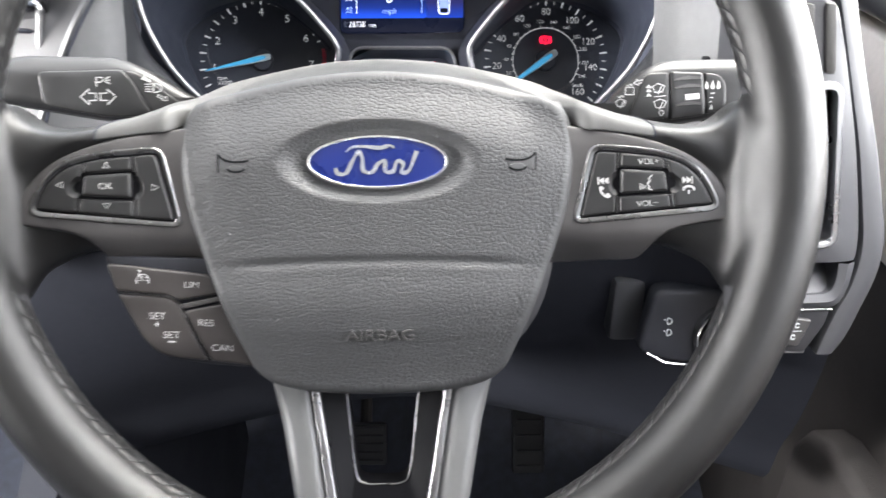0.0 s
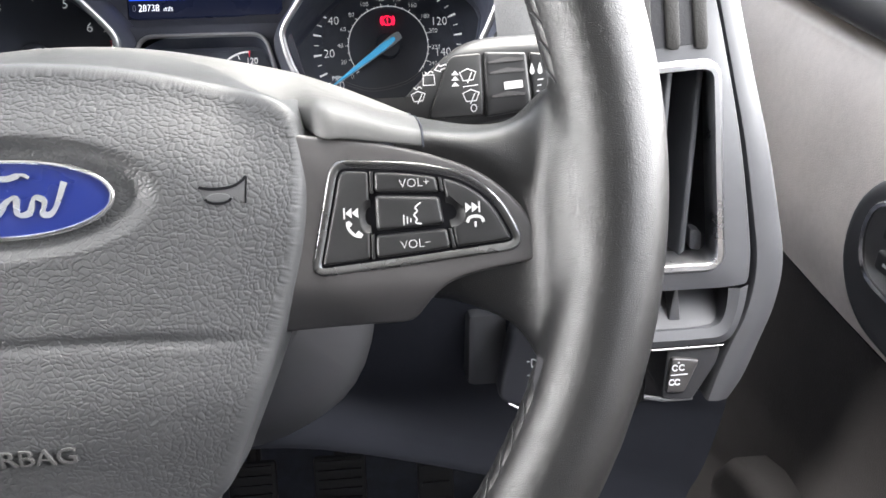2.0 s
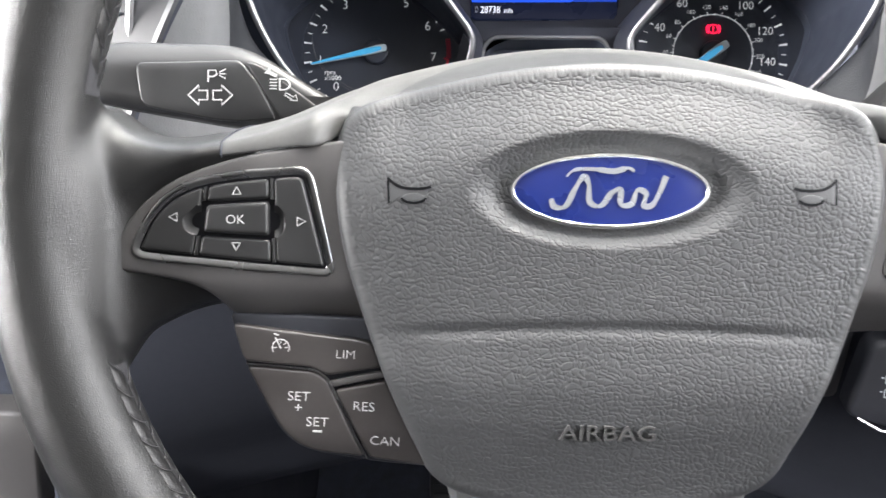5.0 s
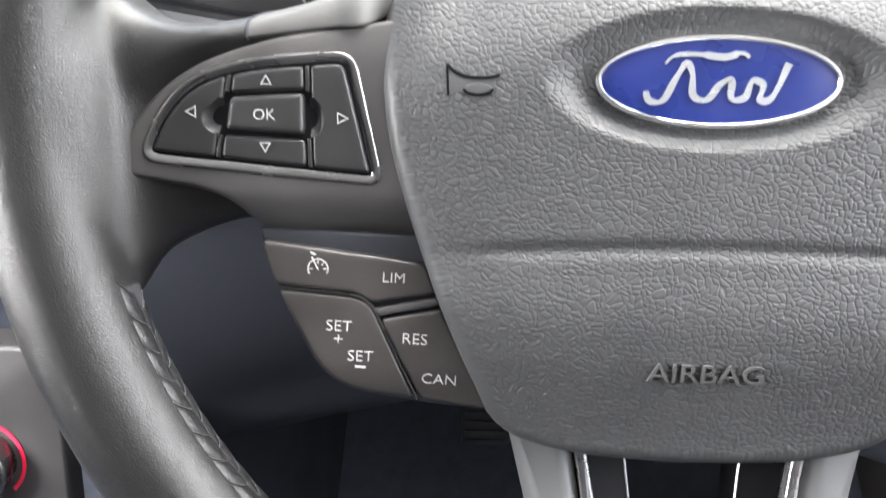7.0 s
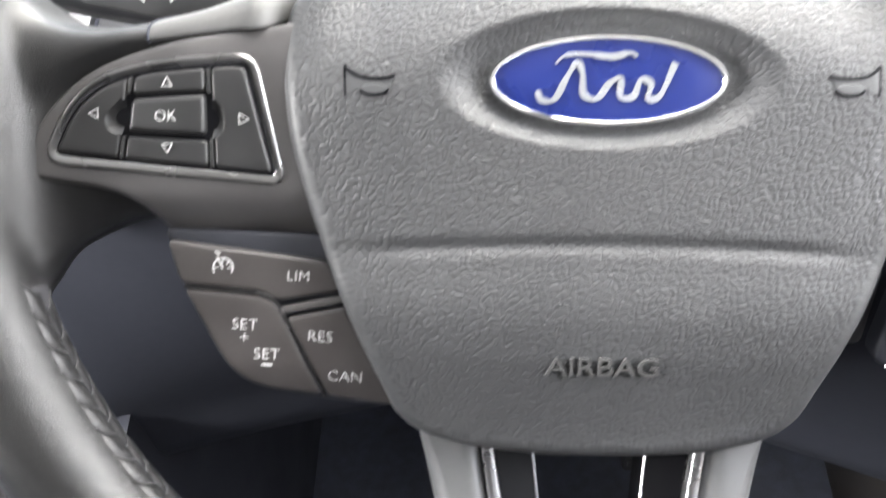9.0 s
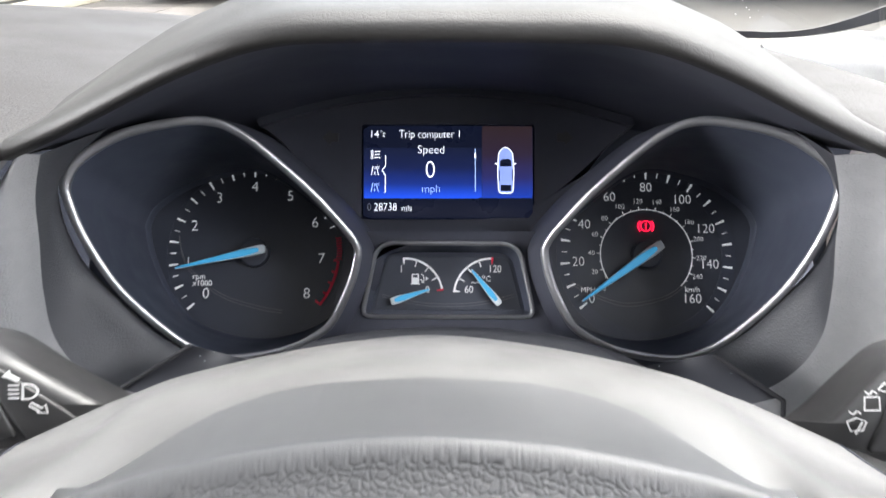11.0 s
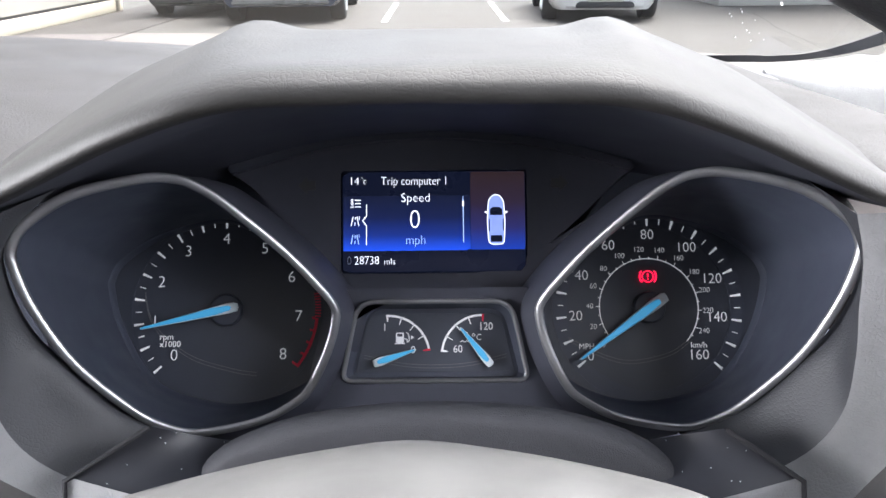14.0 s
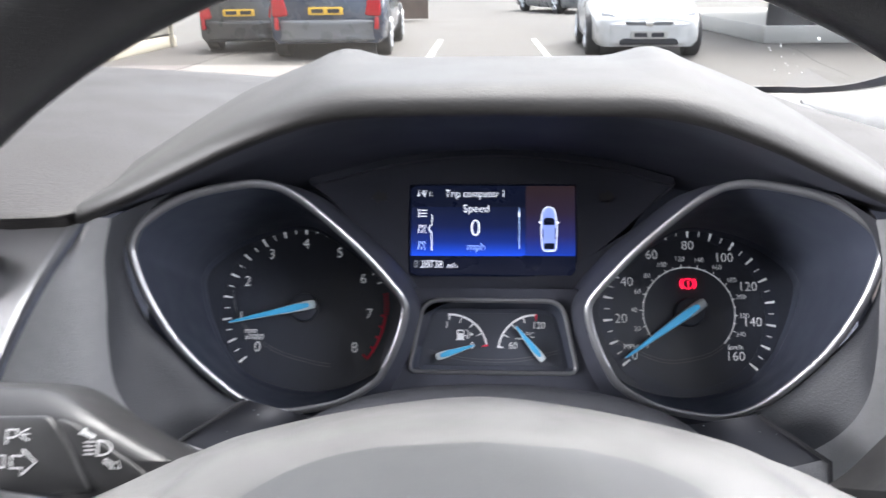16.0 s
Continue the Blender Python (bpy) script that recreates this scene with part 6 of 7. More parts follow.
def side_vent():
    put = flat_on(0.408)
    v = thing("side_vent_panel", pose(0, 0, 0), "satin grey dash end panel with chrome-framed air vent", "air vent")
    outer = [(0.205, 0.9175), (0.2763, 0.9175), (0.2768, 0.931), (0.2745, 0.9465), (0.2678, 0.9826), (0.2612, 1.009), (0.2525, 1.0426), (0.2465, 1.062), (0.193, 1.062), (0.193, 1.0)]
    hole = rounded([(0.206, 0.9305), (0.2585, 0.9305), (0.2515, 1.0175), (0.196, 1.014)], 0.006, 5)
    A, B = resample(ccw(rounded(outer, [0.003, 0.001, 0.006, 0.01, 0.02, 0.02, 0.02, 0.006, 0.006, 0.006], 4)), 120), resample(ccw(hole), 120)
    k = min(range(120), key=lambda i: math.dist(A[i], B[0]))
    A = A[k:] + A[:k]
    bend = lambda x: -0.05 * max(0, x - 0.262) - 9.0 * max(0, x - 0.262) ** 2
    C1 = [(q[0] * 0.94 + r[0] * 0.06, q[1] * 0.94 + r[1] * 0.06) for q, r in zip(A, B)]
    C2 = [(q[0] * 0.45 + r[0] * 0.55, q[1] * 0.45 + r[1] * 0.55) for q, r in zip(A, B)]
    loops = [[(x, z, -0.03) for x, z in A], [(x, z, bend(x) - 0.0018) for x, z in A], [(x, z, bend(x) - 0.0003) for x, z in C1], [(x, z, bend(x) + 0.0008) for x, z in C2], [(x, z, 0.001) for x, z in B], [(x, z, -0.05) for x, z in B]]
    part("panel", put(rings(loops)), VENT_GREY, v, "satin grey curved panel")
    part("vent_frame", put(band(B, [(-0.0034, -0.003), (-0.0034, 0.0012), (-0.0018, 0.003), (0.0004, 0.0028), (0.0012, 0.001), (0.0014, -0.01)], 0.0)), SATIN_FRAME, v, "bright satin chrome vent frame")
    part("vent_duct", put(plate(resample(ccw(rounded([(0.2, 0.925), (0.265, 0.925), (0.26, 1.025), (0.19, 1.02)], 0.004)), 60), -0.05, 0.004, 0.0005, 1, 1)), RUBBER, v, "")
    for x in (0.2185, 0.2325, 0.2465):
        part("vent_slat", put(moved(plate(resample(rounded([(-0.0016, -0.0435), (0.0016, -0.0435), (0.0016, 0.0425), (-0.0016, 0.0425)], 0.001, 3), 30), 0.0, 0.021, 0.0012, 3, 1), Matrix.Translation((x, 0.974, -0.006)) @ Matrix.Rotation(radians(-3.5), 4, "Z") @ Matrix.Rotation(radians(14), 4, "Y"))), CHEEK, v, "upright grey slat")
    part("vent_tab", put(moved(plate(resample(rounded([(-0.003, -0.004), (0.003, -0.005), (0.003, 0.004), (-0.003, 0.006)], 0.002, 3), 30), 0.0, 0.006, 0.001, 2, 1), Matrix.Translation((0.2515, 0.9365, -0.009)))), CHEEK, v, "")
    # scooped pocket under the vent
    inner = spline([(0.2655, 0.9172), (0.2648, 0.907), (0.2612, 0.9), (0.25, 0.8985), (0.226, 0.8985)], 6, False)
    rim = spline([(0.2763, 0.9172), (0.2736, 0.903), (0.2672, 0.8922), (0.252, 0.8905), (0.226, 0.8905)], 6, False)
    part("pocket_surround", put(rings([[(x, z, -0.022) for x, z in inner], [(x, z, bend(x) - 0.001) for x, z in inner], [(x * 0.5 + u * 0.5, z * 0.5 + w * 0.5, 0.0008 + bend(x * 0.5 + u * 0.5)) for (x, z), (u, w) in zip(inner, rim)], [(x, z, bend(x) - 0.001) for x, z in rim], [(x, z, -0.02) for x, z in rim]], closed=False)), VENT_GREY, v, "satin grey pocket edge")
    part("pocket_floor", put(skin([[(0.226, z, h), (0.245, z, h), (0.267, z, h)] for z, h in ((0.8975, -0.001), (0.9005, -0.006), (0.906, -0.013), (0.912, -0.019), (0.9185, -0.021))], 4, 4)), VENT_GREY, v, "")
    part("pocket_rib", put(plate(resample(ccw(rounded([(0.2385, 0.899), (0.245, 0.899), (0.2428, 0.916), (0.2412, 0.916)], 0.0006, 3)), 30), -0.006, 0.016, 0.0008, 2, 1)), VENT_GREY, v, "")
    part("pocket_lip", put(tube([(0.226, 0.8893, -0.001), (0.24, 0.8893, -0.001), (0.265, 0.889, -0.002)], [0.0005, 0.0006, 0.0004], 8)), SATIN_CHROME, v, "")
    # dimmer switch below the pocket
    dimmer = part("dimmer_switch", put(plate(resample(ccw(rounded([(0.238, 0.8882), (0.2645, 0.8878), (0.2625, 0.879), (0.2515, 0.8615), (0.236, 0.8625)], 0.002, 4)), 60), -0.003, 0.03, 0.0012, 3, 2)), RUBBER, v, "black dimmer switch")
    part("dimmer_button", put(plate(resample(ccw(rounded([(0.2395, 0.8845), (0.2535, 0.8825), (0.2465, 0.8665), (0.2375, 0.867)], 0.0015, 4)), 50), -0.0012, 0.004, 0.001, 3, 2)), PANEL_BLACK, dimmer, "black button")
    glyphs = [ribbon(ellipse(x, z, 0.0013, 0.0014, 10, 30, 330), 0.0006, -0.0012, 0.0002) for x, z in ((0.2413, 0.8796), (0.2447, 0.8796), (0.240, 0.8724), (0.2428, 0.8724))] + [ribbon([(0.2392, 0.876), (0.2478, 0.8762)], 0.0004, -0.0012, 0.0002), ribbon([(0.2426, 0.8822), (0.2434, 0.8822)], 0.0008, -0.0012, 0.0002)]
    part("dimmer_marks", put(joined(*glyphs)), PRINT_GREY, dimmer, "")
    part("switch_edge", put(tube([(0.228, 0.8625, -0.006), (0.238, 0.8618, -0.004), (0.252, 0.8612, -0.005)], 0.0011, 8)), VENT_GREY, v, "")
    strip_a = spline([(0.2475, 1.065), (0.2537, 1.0426), (0.2624, 1.009), (0.269, 0.9826), (0.2757, 0.9465), (0.278, 0.931), (0.2776, 0.917), (0.2743, 0.902), (0.2688, 0.890), (0.2630, 0.8755), (0.2585, 0.8605)], 6, False)
    strip_b = spline([(0.2595, 1.065), (0.2652, 1.0423), (0.2748, 1.0085), (0.2836, 0.9787), (0.2914, 0.9456), (0.2942, 0.931), (0.2944, 0.918), (0.2915, 0.903), (0.2855, 0.8867), (0.2785, 0.8693), (0.272, 0.8595)], 6, False)
    mix = lambda f: [(x * (1 - f) + u * f, z * (1 - f) + w * f) for (x, z), (u, w) in zip(strip_a, strip_b)]
    part("end_strip", put(rings([[(x, z, h) for x, z in mix(f)] for f, h in ((0, -0.02), (0, -0.0045), (0.07, -0.0028), (0.4, -0.0026), (0.8, -0.0044), (0.95, -0.0064), (1, -0.01), (1, -0.05))], closed=False)), VENT_GREY, v, "grained grey end strip")
    # demister slats above
    part("demister_recess", put(plate(resample(ccw(rounded([(0.198, 1.0225), (0.2465, 1.0265), (0.2395, 1.064), (0.195, 1.064)], 0.003, 3)), 40), 0.0012, 0.004, 0.0005, 1, 1)), RUBBER, v, "dark demister slot")
    for k in range(3):
        part("demister_slat", put(plate(resample(ccw(rounded([(0.2175 + 0.0125 * k, 1.0245), (0.2235 + 0.0125 * k, 1.0248), (0.2205 + 0.012 * k, 1.061), (0.2145 + 0.012 * k, 1.061)], 0.001, 3)), 30), 0.003, 0.01, 0.001, 2, 1)), DASH_SKIN, v, "upright demister slat")
    return v


side_vent()


def light_switch():
    put = flat_on(0.438, 0.3, 0.86)
    sw = thing("light_switch_panel", pose(0, 0, -0.0115), "black headlamp switch panel with round chrome-edged knob", "light switch")
    face = part("switch_face", put(plate(resample(rounded([(0.162, 0.846), (0.19, 0.838), (0.258, 0.84), (0.258, 0.888), (0.172, 0.886)], 0.006, 5), 70), 0.0, 0.012, 0.003, 3, 3)), COVER_BLACK, sw, "")
    part("switch_housing", box(0.149, 0.462, 0.834, 0.172, 0.52, 0.884, 0.005), VENT_GREY, sw, "grey housing beside the switch")
    cx, cz = 0.221, 0.856
    part("knob_well", put(plate(ellipse(cx, cz, 0.0225, 0.0215, 40), 0.004, 0.006, 0.001, 2, 2)), RUBBER, face, "")
    part("knob_ring", put(band(ellipse(cx, cz, 0.0215, 0.0205, 48), [(0, 0.002), (0, 0.006), (0.0008, 0.0068), (0.0018, 0.006), (0.0018, 0.002)], 0.0)), CHROME, face, "chrome ring")
    part("knob", put(plate(ellipse(cx, cz, 0.0185, 0.0178, 40), 0.012, 0.012, 0.002, 3, 3)), BUTTON_BLACK, face, "black turning knob")
    marks = [ribbon(ellipse(cx - 0.008, cz + 0.006, 0.0014, 0.0014, 10), 0.0005, 0.0122, 0.0002, True), ribbon([(cx - 0.003, cz + 0.0075), (cx + 0.003, cz + 0.0075)], 0.0012, 0.0122, 0.0002), ribbon([(cx + 0.005, cz + 0.006), (cx + 0.009, cz + 0.006)], 0.0012, 0.0122, 0.0002), ribbon(ellipse(cx, cz - 0.001, 0.0014, 0.0014, 10), 0.0006, 0.0122, 0.0002, True)]
    part("knob_marks", put(joined(*marks)), PRINT_GREY, face, "")
    fog = []
    for z in (0.8665, 0.859):
        fog += [ribbon(spline([(0.181, z + 0.002), (0.183, z + 0.0017), (0.1842, z), (0.183, z - 0.0017), (0.181, z - 0.002)], 3, False), 0.0006, 0.0002, 0.0003), ribbon([(0.181, z + 0.002), (0.181, z - 0.002)], 0.0006, 0.0002, 0.0003), ribbon([(0.1785, z + 0.001), (0.180, z + 0.001)], 0.0006, 0.0002, 0.0003)]
    part("fog_lamp_marks", put(joined(*fog)), PRINT_GREY, face, "")
    part("switch_lip", put(tube([(0.168, 0.846, 0.001), (0.18, 0.8405, 0.003), (0.196, 0.8375, 0.001)], [0.0006, 0.0009, 0.0006], 6)), SATIN_CHROME, face, "")
    return sw


light_switch()


def heater_knob():
    put = flat_on(0.50, 0.35, 0.69)
    h = thing("heater_control", pose(-0.007, 0, 0), "black heater control with chrome knob and red arc", "heater control")
    part("control_panel", put(plate(resample(rounded([(-0.56, 0.60), (-0.338, 0.60), (-0.338, 0.752), (-0.56, 0.752)], 0.012, 5), 60), -0.002, 0.02, 0.003, 3, 2)), PANEL_BLACK, h, "")
    part("knob", put(plate(ellipse(-0.394, 0.673, 0.0205, 0.0205, 40), 0.014, 0.016, 0.003, 3, 2)), SATIN_CHROME, h, "satin chrome knob")
    part("knob_face", put(plate(ellipse(-0.394, 0.673, 0.0150, 0.0150, 40), 0.0150, 0.002, 0.0005, 2, 2)), RUBBER, h, "")
    part("red_arc", put(ribbon(ellipse(-0.394, 0.673, 0.0262, 0.0262, 30, -50, 88), 0.0026, -0.0018, 0.0006)), PRINT_RED, h, "red temperature arc")
    return h


heater_knob()


def centre_vent():
    v = thing("centre_vent", pose(-0.239, 0.497, 1.027, 0, 0, 0), "centre air vent with chrome frame in the console", "air vent")
    o = resample(rounded([(-0.05, -0.03), (0.022, -0.032), (0.036, 0.026), (-0.05, 0.03)], 0.008, 5), 70)
    up = lambda data: ([(x, -h + 0.08 * -x, z) for x, z, h in data[0]], data[1])
    part("vent_frame", up(band(o, [(0, -0.006), (0, 0.002), (0.0015, 0.0035), (0.004, 0.002), (0.0045, -0.012)], 0.0)), CHROME, v, "chrome vent frame")
    part("vent_duct", up(plate(o, -0.004, 0.01, 0.001, 1, 1)), RUBBER, v, "")
    for k in range(4):
        part("vent_slat", up(plate(resample(rounded([(-0.048, -0.021 + 0.013 * k), (0.026, -0.021 + 0.013 * k), (0.026, -0.018 + 0.013 * k), (-0.048, -0.018 + 0.013 * k)], 0.001, 3), 30), 0.0, 0.006, 0.001, 2, 1)), DASH_DARK, v, "black slat")
    return v


centre_vent()


def driver_door():
    d = thing("driver_door", pose(0.405, 0, 0), "closed driver's door with grained grey trim and switch pod", "car door")
    face = lambda z, x: [(x + 0.02, 1.02, z), (x + 0.012, 0.75, z), (x, 0.55, z), (x, 0.3, z), (x + 0.004, -0.1, z), (x + 0.004, -0.75, z)]
    part("door_trim", thick(skin([face(z, x) for z, x in ((0.822, -0.002), (0.86, -0.006), (0.92, -0.002), (0.955, 0.004), (0.978, 0.012))], 5, 5), (0.05, 0, 0)), DOOR_SKIN, d, "grained warm-grey door trim", sharp=70)
    part("lower_trim", thick(skin([face(z, x) for z, x in ((0.22, 0.012), (0.42, 0.004), (0.62, 0.006), (0.74, 0.003), (0.819, 0.0))], 5, 5), (0.05, 0, 0)), DOOR_DARK, d, "charcoal lower door trim", sharp=70)
    rows = []
    for z, x in ((0.984, 0.020), (0.990, 0.008), (1.000, 0.004), (1.012, 0.006), (1.022, 0.014)):
        rows.append([(x + 0.02, 1.02, z + 0.008), (x + 0.012, 0.75, z + 0.004), (x, 0.55, z), (x, 0.3, z), (x + 0.004, -0.75, z - 0.01)])
    part("door_sill", thick(skin(rows, 5, 5), (0.05, 0, -0.004)), DASH_GREY, d, "grey sill below the window")
    up = lambda data: ([(-h, y, z) for y, z, h in data[0]], data[1])
    pod_o = resample(rounded([(0.28, 0.822), (0.44, 0.829), (0.492, 0.832), (0.522, 0.87), (0.512, 0.92), (0.46, 0.945), (0.28, 0.935)], [0.02, 0.03, 0.03, 0.03, 0.04, 0.03, 0.02], 6), 80)
    pod = part("switch_pod", up(plate(pod_o, 0.014, 0.02, 0.01, 4, 4)), DASH_GREY, d, "raised switch pod")
    ring = resample(rounded([(0.30, 0.862), (0.455, 0.866), (0.486, 0.868), (0.497, 0.893), (0.49, 0.918), (0.455, 0.928), (0.30, 0.92)], [0.014, 0.014, 0.016, 0.016, 0.014, 0.014, 0.014], 5), 70)
    part("pod_ring", up(band(ring, [(0, 0.010), (0, 0.0165), (0.001, 0.0175), (0.003, 0.0165), (0.0035, 0.012)], 0.0)), CHROME, pod, "chrome ring")
    part("pod_face", up(plate(inset(ccw(ring), 0.003), 0.0155, 0.004, 0.001, 2, 2)), PANEL_BLACK, pod, "")
    for y, z in ((0.462, 0.906), (0.462, 0.887), (0.42, 0.906), (0.42, 0.887)):
        part("window_switch", up(plate(resample(rounded([(y - 0.012, z - 0.006), (y + 0.012, z - 0.006), (y + 0.012, z + 0.006), (y - 0.012, z + 0.006)], 0.002, 3), 30), 0.0185, 0.005, 0.0015, 3, 2)), BUTTON_BLACK, pod, "black window switch")
        part("switch_mark", up(ribbon([(y - 0.004, z), (y + 0.004, z)], 0.0016, 0.0186, 0.0003)), PRINT_GREY, pod, "")
    part("door_pocket", up(plate(resample(rounded([(-0.1, 0.30), (0.60, 0.30), (0.585, 0.63), (0.55, 0.66), (-0.1, 0.66)], 0.03, 5), 60), 0.03, 0.04, 0.012, 4, 3)), DOOR_DARK, d, "charcoal door pocket")
    return d


driver_door()

# ---- pedals and footwell ----
for name, label, x, z, w, h in (("accelerator_pedal", "black rubber accelerator pedal in the footwell", 0.155, 0.44, 0.042, 0.10), ("brake_pedal", "black rubber brake pedal in the dark footwell", 0.045, 0.43, 0.06, 0.055), ("clutch_pedal", "black rubber clutch pedal in the dark footwell", -0.055, 0.43, 0.055, 0.055)):
    p = thing(name, pose(x, 0.80, z, -25, 0, 0), label, "pedal", group="pedals")
    part("pad", box(-w / 2, -0.012, -h / 2, w / 2, 0.0, h / 2, 0.004), PEDAL_RUBBER, p, "ribbed rubber pad")
    for k in range(5):
        zz = -h / 2 + h * (k + 0.5) / 5
        part("rib", box(-w / 2 + 0.005, -0.016, zz - 0.002, w / 2 - 0.005, -0.012, zz + 0.002), PEDAL_RUBBER, p)
    part("arm", tube([(0, 0.0, 0), (0, 0.04, 0.08), (0.0, 0.09, 0.24)], 0.008, 8), PANEL_BLACK, p, "steel pedal arm")

part("footwell_floor", sheet(lambda s, t: (-1.2 + 1.68 * s, -1.75 + 2.95 * t, 0.26 + 0.22 * smooth(0.88, 1.0, t)), 6, 24), CARPET, None, "dark carpet floor of the car", category="car floor", kind="structure")
part("bulkhead", thick(sheet(lambda s, t: (-1.2 + 1.68 * s, 1.0 + 0.1 * (1 - t), 0.3 + 0.72 * t), 4, 4), (0, 0.03, 0)), CARPET, None, "black bulkhead behind the pedals", category="bulkhead", kind="structure")
part("console_side", thick(sheet(lambda s, t: (-0.245 - 0.02 * t, -0.6 + 1.55 * s, 0.26 + 0.5 * t * (0.55 + 0.45 * smooth(0.5, 0.8, s))), 20, 4), (-0.03, 0, 0)), DASH_DARK, None, "black side of the centre console", category="centre console", kind="structure")

# ---- body shell round the cabin ----
part("roof", thick(skin([[(-1.12, y, z - 0.06), (-0.9, y, z), (-0.37, y, z + 0.03), (0.16, y, z), (0.40, y, z - 0.06)] for y, z in ((0.22, 1.42), (-0.1, 1.45), (-0.6, 1.45), (-1.3, 1.41), (-1.7, 1.34))], 5, 5), (0, 0, 0.03)), HEADLINER, None, "pale grey headliner", category="roof", kind="structure")
for nm, sx in (("pillar_right", 1), ("pillar_left", -1)):
    cx = -0.36
    put = lambda x, y, z: (cx + sx * (x - cx), y, z)
    edges = [[put(0.288, 0.90, 1.045), put(0.2765, 0.903, 1.056), put(0.280, 0.906, 1.0615), put(0.308, 0.90, 1.0645), put(0.340, 0.89, 1.071), put(0.374, 0.86, 1.086), put(0.392, 0.66, 1.22), put(0.37, 0.22, 1.39)],
             [put(0.330, 0.885, 1.035), put(0.330, 0.885, 1.043), put(0.335, 0.885, 1.05), put(0.355, 0.88, 1.056), put(0.375, 0.87, 1.066), put(0.40, 0.83, 1.085), put(0.405, 0.62, 1.21), put(0.39, 0.20, 1.37)],
             [put(0.43, 0.84, 1.005), put(0.43, 0.84, 1.015), put(0.432, 0.835, 1.025), put(0.436, 0.83, 1.035), put(0.44, 0.82, 1.05), put(0.445, 0.78, 1.075), put(0.445, 0.57, 1.19), put(0.42, 0.16, 1.35)]]
    part(nm, thick(skin(edges, 6, 5), (0.0, 0.012, -0.012)), PILLAR, None, "pale plastic pillar trim beside the windscreen", category="pillar", kind="structure")
    low = [put(-0.36, 1.03, 1.050), put(0.1, 1.0, 1.052), put(0.26, 0.955, 1.0573), put(0.30, 0.955, 1.0568), put(0.333, 0.95, 1.0596), put(0.366, 0.945, 1.0655), put(0.40, 0.93, 1.078), put(0.44, 0.88, 1.10)]
    high = [(x, y - 0.003, z + d) for (x, y, z), d in zip(low, (0.004, 0.004, 0.0062, 0.0058, 0.0062, 0.010, 0.014, 0.018))]
    part("windscreen_edge", thick(rings([spline(low, 6, False), spline(high, 6, False)], closed=False), (0, 0.004, 0)), RUBBER, None, "black border along the foot of the windscreen", category="windscreen edge", kind="structure")
part("corner_cover", thick(skin([[(0.21, 0.86, 1.062), (0.25, 0.875, 1.060), (0.283, 0.885, 1.052)], [(0.21, 0.93, 1.058), (0.25, 0.935, 1.0575), (0.275, 0.935, 1.058)]], 5, 4), (0, 0, -0.01)), DASH_GREY, None, "grey cover at the windscreen corner", category="corner cover", kind="structure")
part("cowl_strip", thick(skin([[(-1.0, 0.98, 1.052), (-0.40, 0.985, 1.0565), (-0.25, 0.985, 1.0575), (-0.1, 0.985, 1.05)], [(-1.0, 1.0, 1.060), (-0.40, 1.0, 1.0639), (-0.25, 1.0, 1.065), (-0.1, 1.0, 1.058)]], 5, 3), (0, 0.004, -0.004)), PILLAR, None, "pale strip along the foot of the windscreen", category="trim strip", kind="structure")
part("passenger_door", thick(sheet(lambda s, t: (-1.13 - 0.03 * math.sin(t * 3), -0.75 + 1.75 * s, 0.22 + 0.78 * t), 6, 8), (-0.05, 0, 0)), SEAT_GREY, None, "closed passenger door with grey trim", category="car door", kind="structure")
# never in view; added to keep light from behind off the wheel
part("seat_back_blocker", thick(sheet(lambda s, t: ((0.30 - 0.10 * smooth(0.72, 0.8, t)) * (2 * s - 1), -0.52 - 0.16 * t, 0.28 + 1.02 * t), 10, 16), (0, -0.12, 0)), SEAT_GREY, None, "unseen dark grey seat back that blocks light from behind", category="seat back", kind="structure")
part("rear_wall", thick(sheet(lambda s, t: (-1.15 + 1.6 * s, -1.72 + 0.1 * t, 0.22 + 1.17 * t), 4, 4), (0, -0.05, 0)), SEAT_GREY, None, "grey rear of the cabin", category="rear wall", kind="structure")
for x0 in (0.40, -1.13):
    # unseen full-height wall, run forward to cut the light from behind
    part("rear_side_blocker", thick(sheet(lambda s, t: (x0 + 0.02, -1.75 + 1.58 * s, 0.22 + 1.20 * t), 3, 3), (0.04 if x0 > 0 else -0.04, 0, 0)), SEAT_GREY, None, "unseen grey side wall that blocks light from the rear", category="side trim", kind="structure")
    part("door_post", box(x0 - 0.02, -0.42, 0.95, x0 + 0.04, -0.28, 1.42, 0.01), HEADLINER, None, "pale door post trim", category="door post", kind="structure")

# ---- windscreen ----
GLASS = bpy.data.materials.new("windscreen_glass")
GLASS.use_nodes = True
gt = GLASS.node_tree
clear, gloss, blend = gt.nodes.new("ShaderNodeBsdfTransparent"), gt.nodes.new("ShaderNodeBsdfGlossy"), gt.nodes.new("ShaderNodeMixShader")
clear.inputs[0].default_value, gloss.inputs["Roughness"].default_value, blend.inputs[0].default_value = (0.64, 0.66, 0.655, 1), 0.05, 0.10
gt.links.new(clear.outputs[0], blend.inputs[1])
gt.links.new(gloss.outputs[0], blend.inputs[2])
gt.links.new(blend.outputs[0], gt.nodes["Material Output"].inputs["Surface"])
rows = []
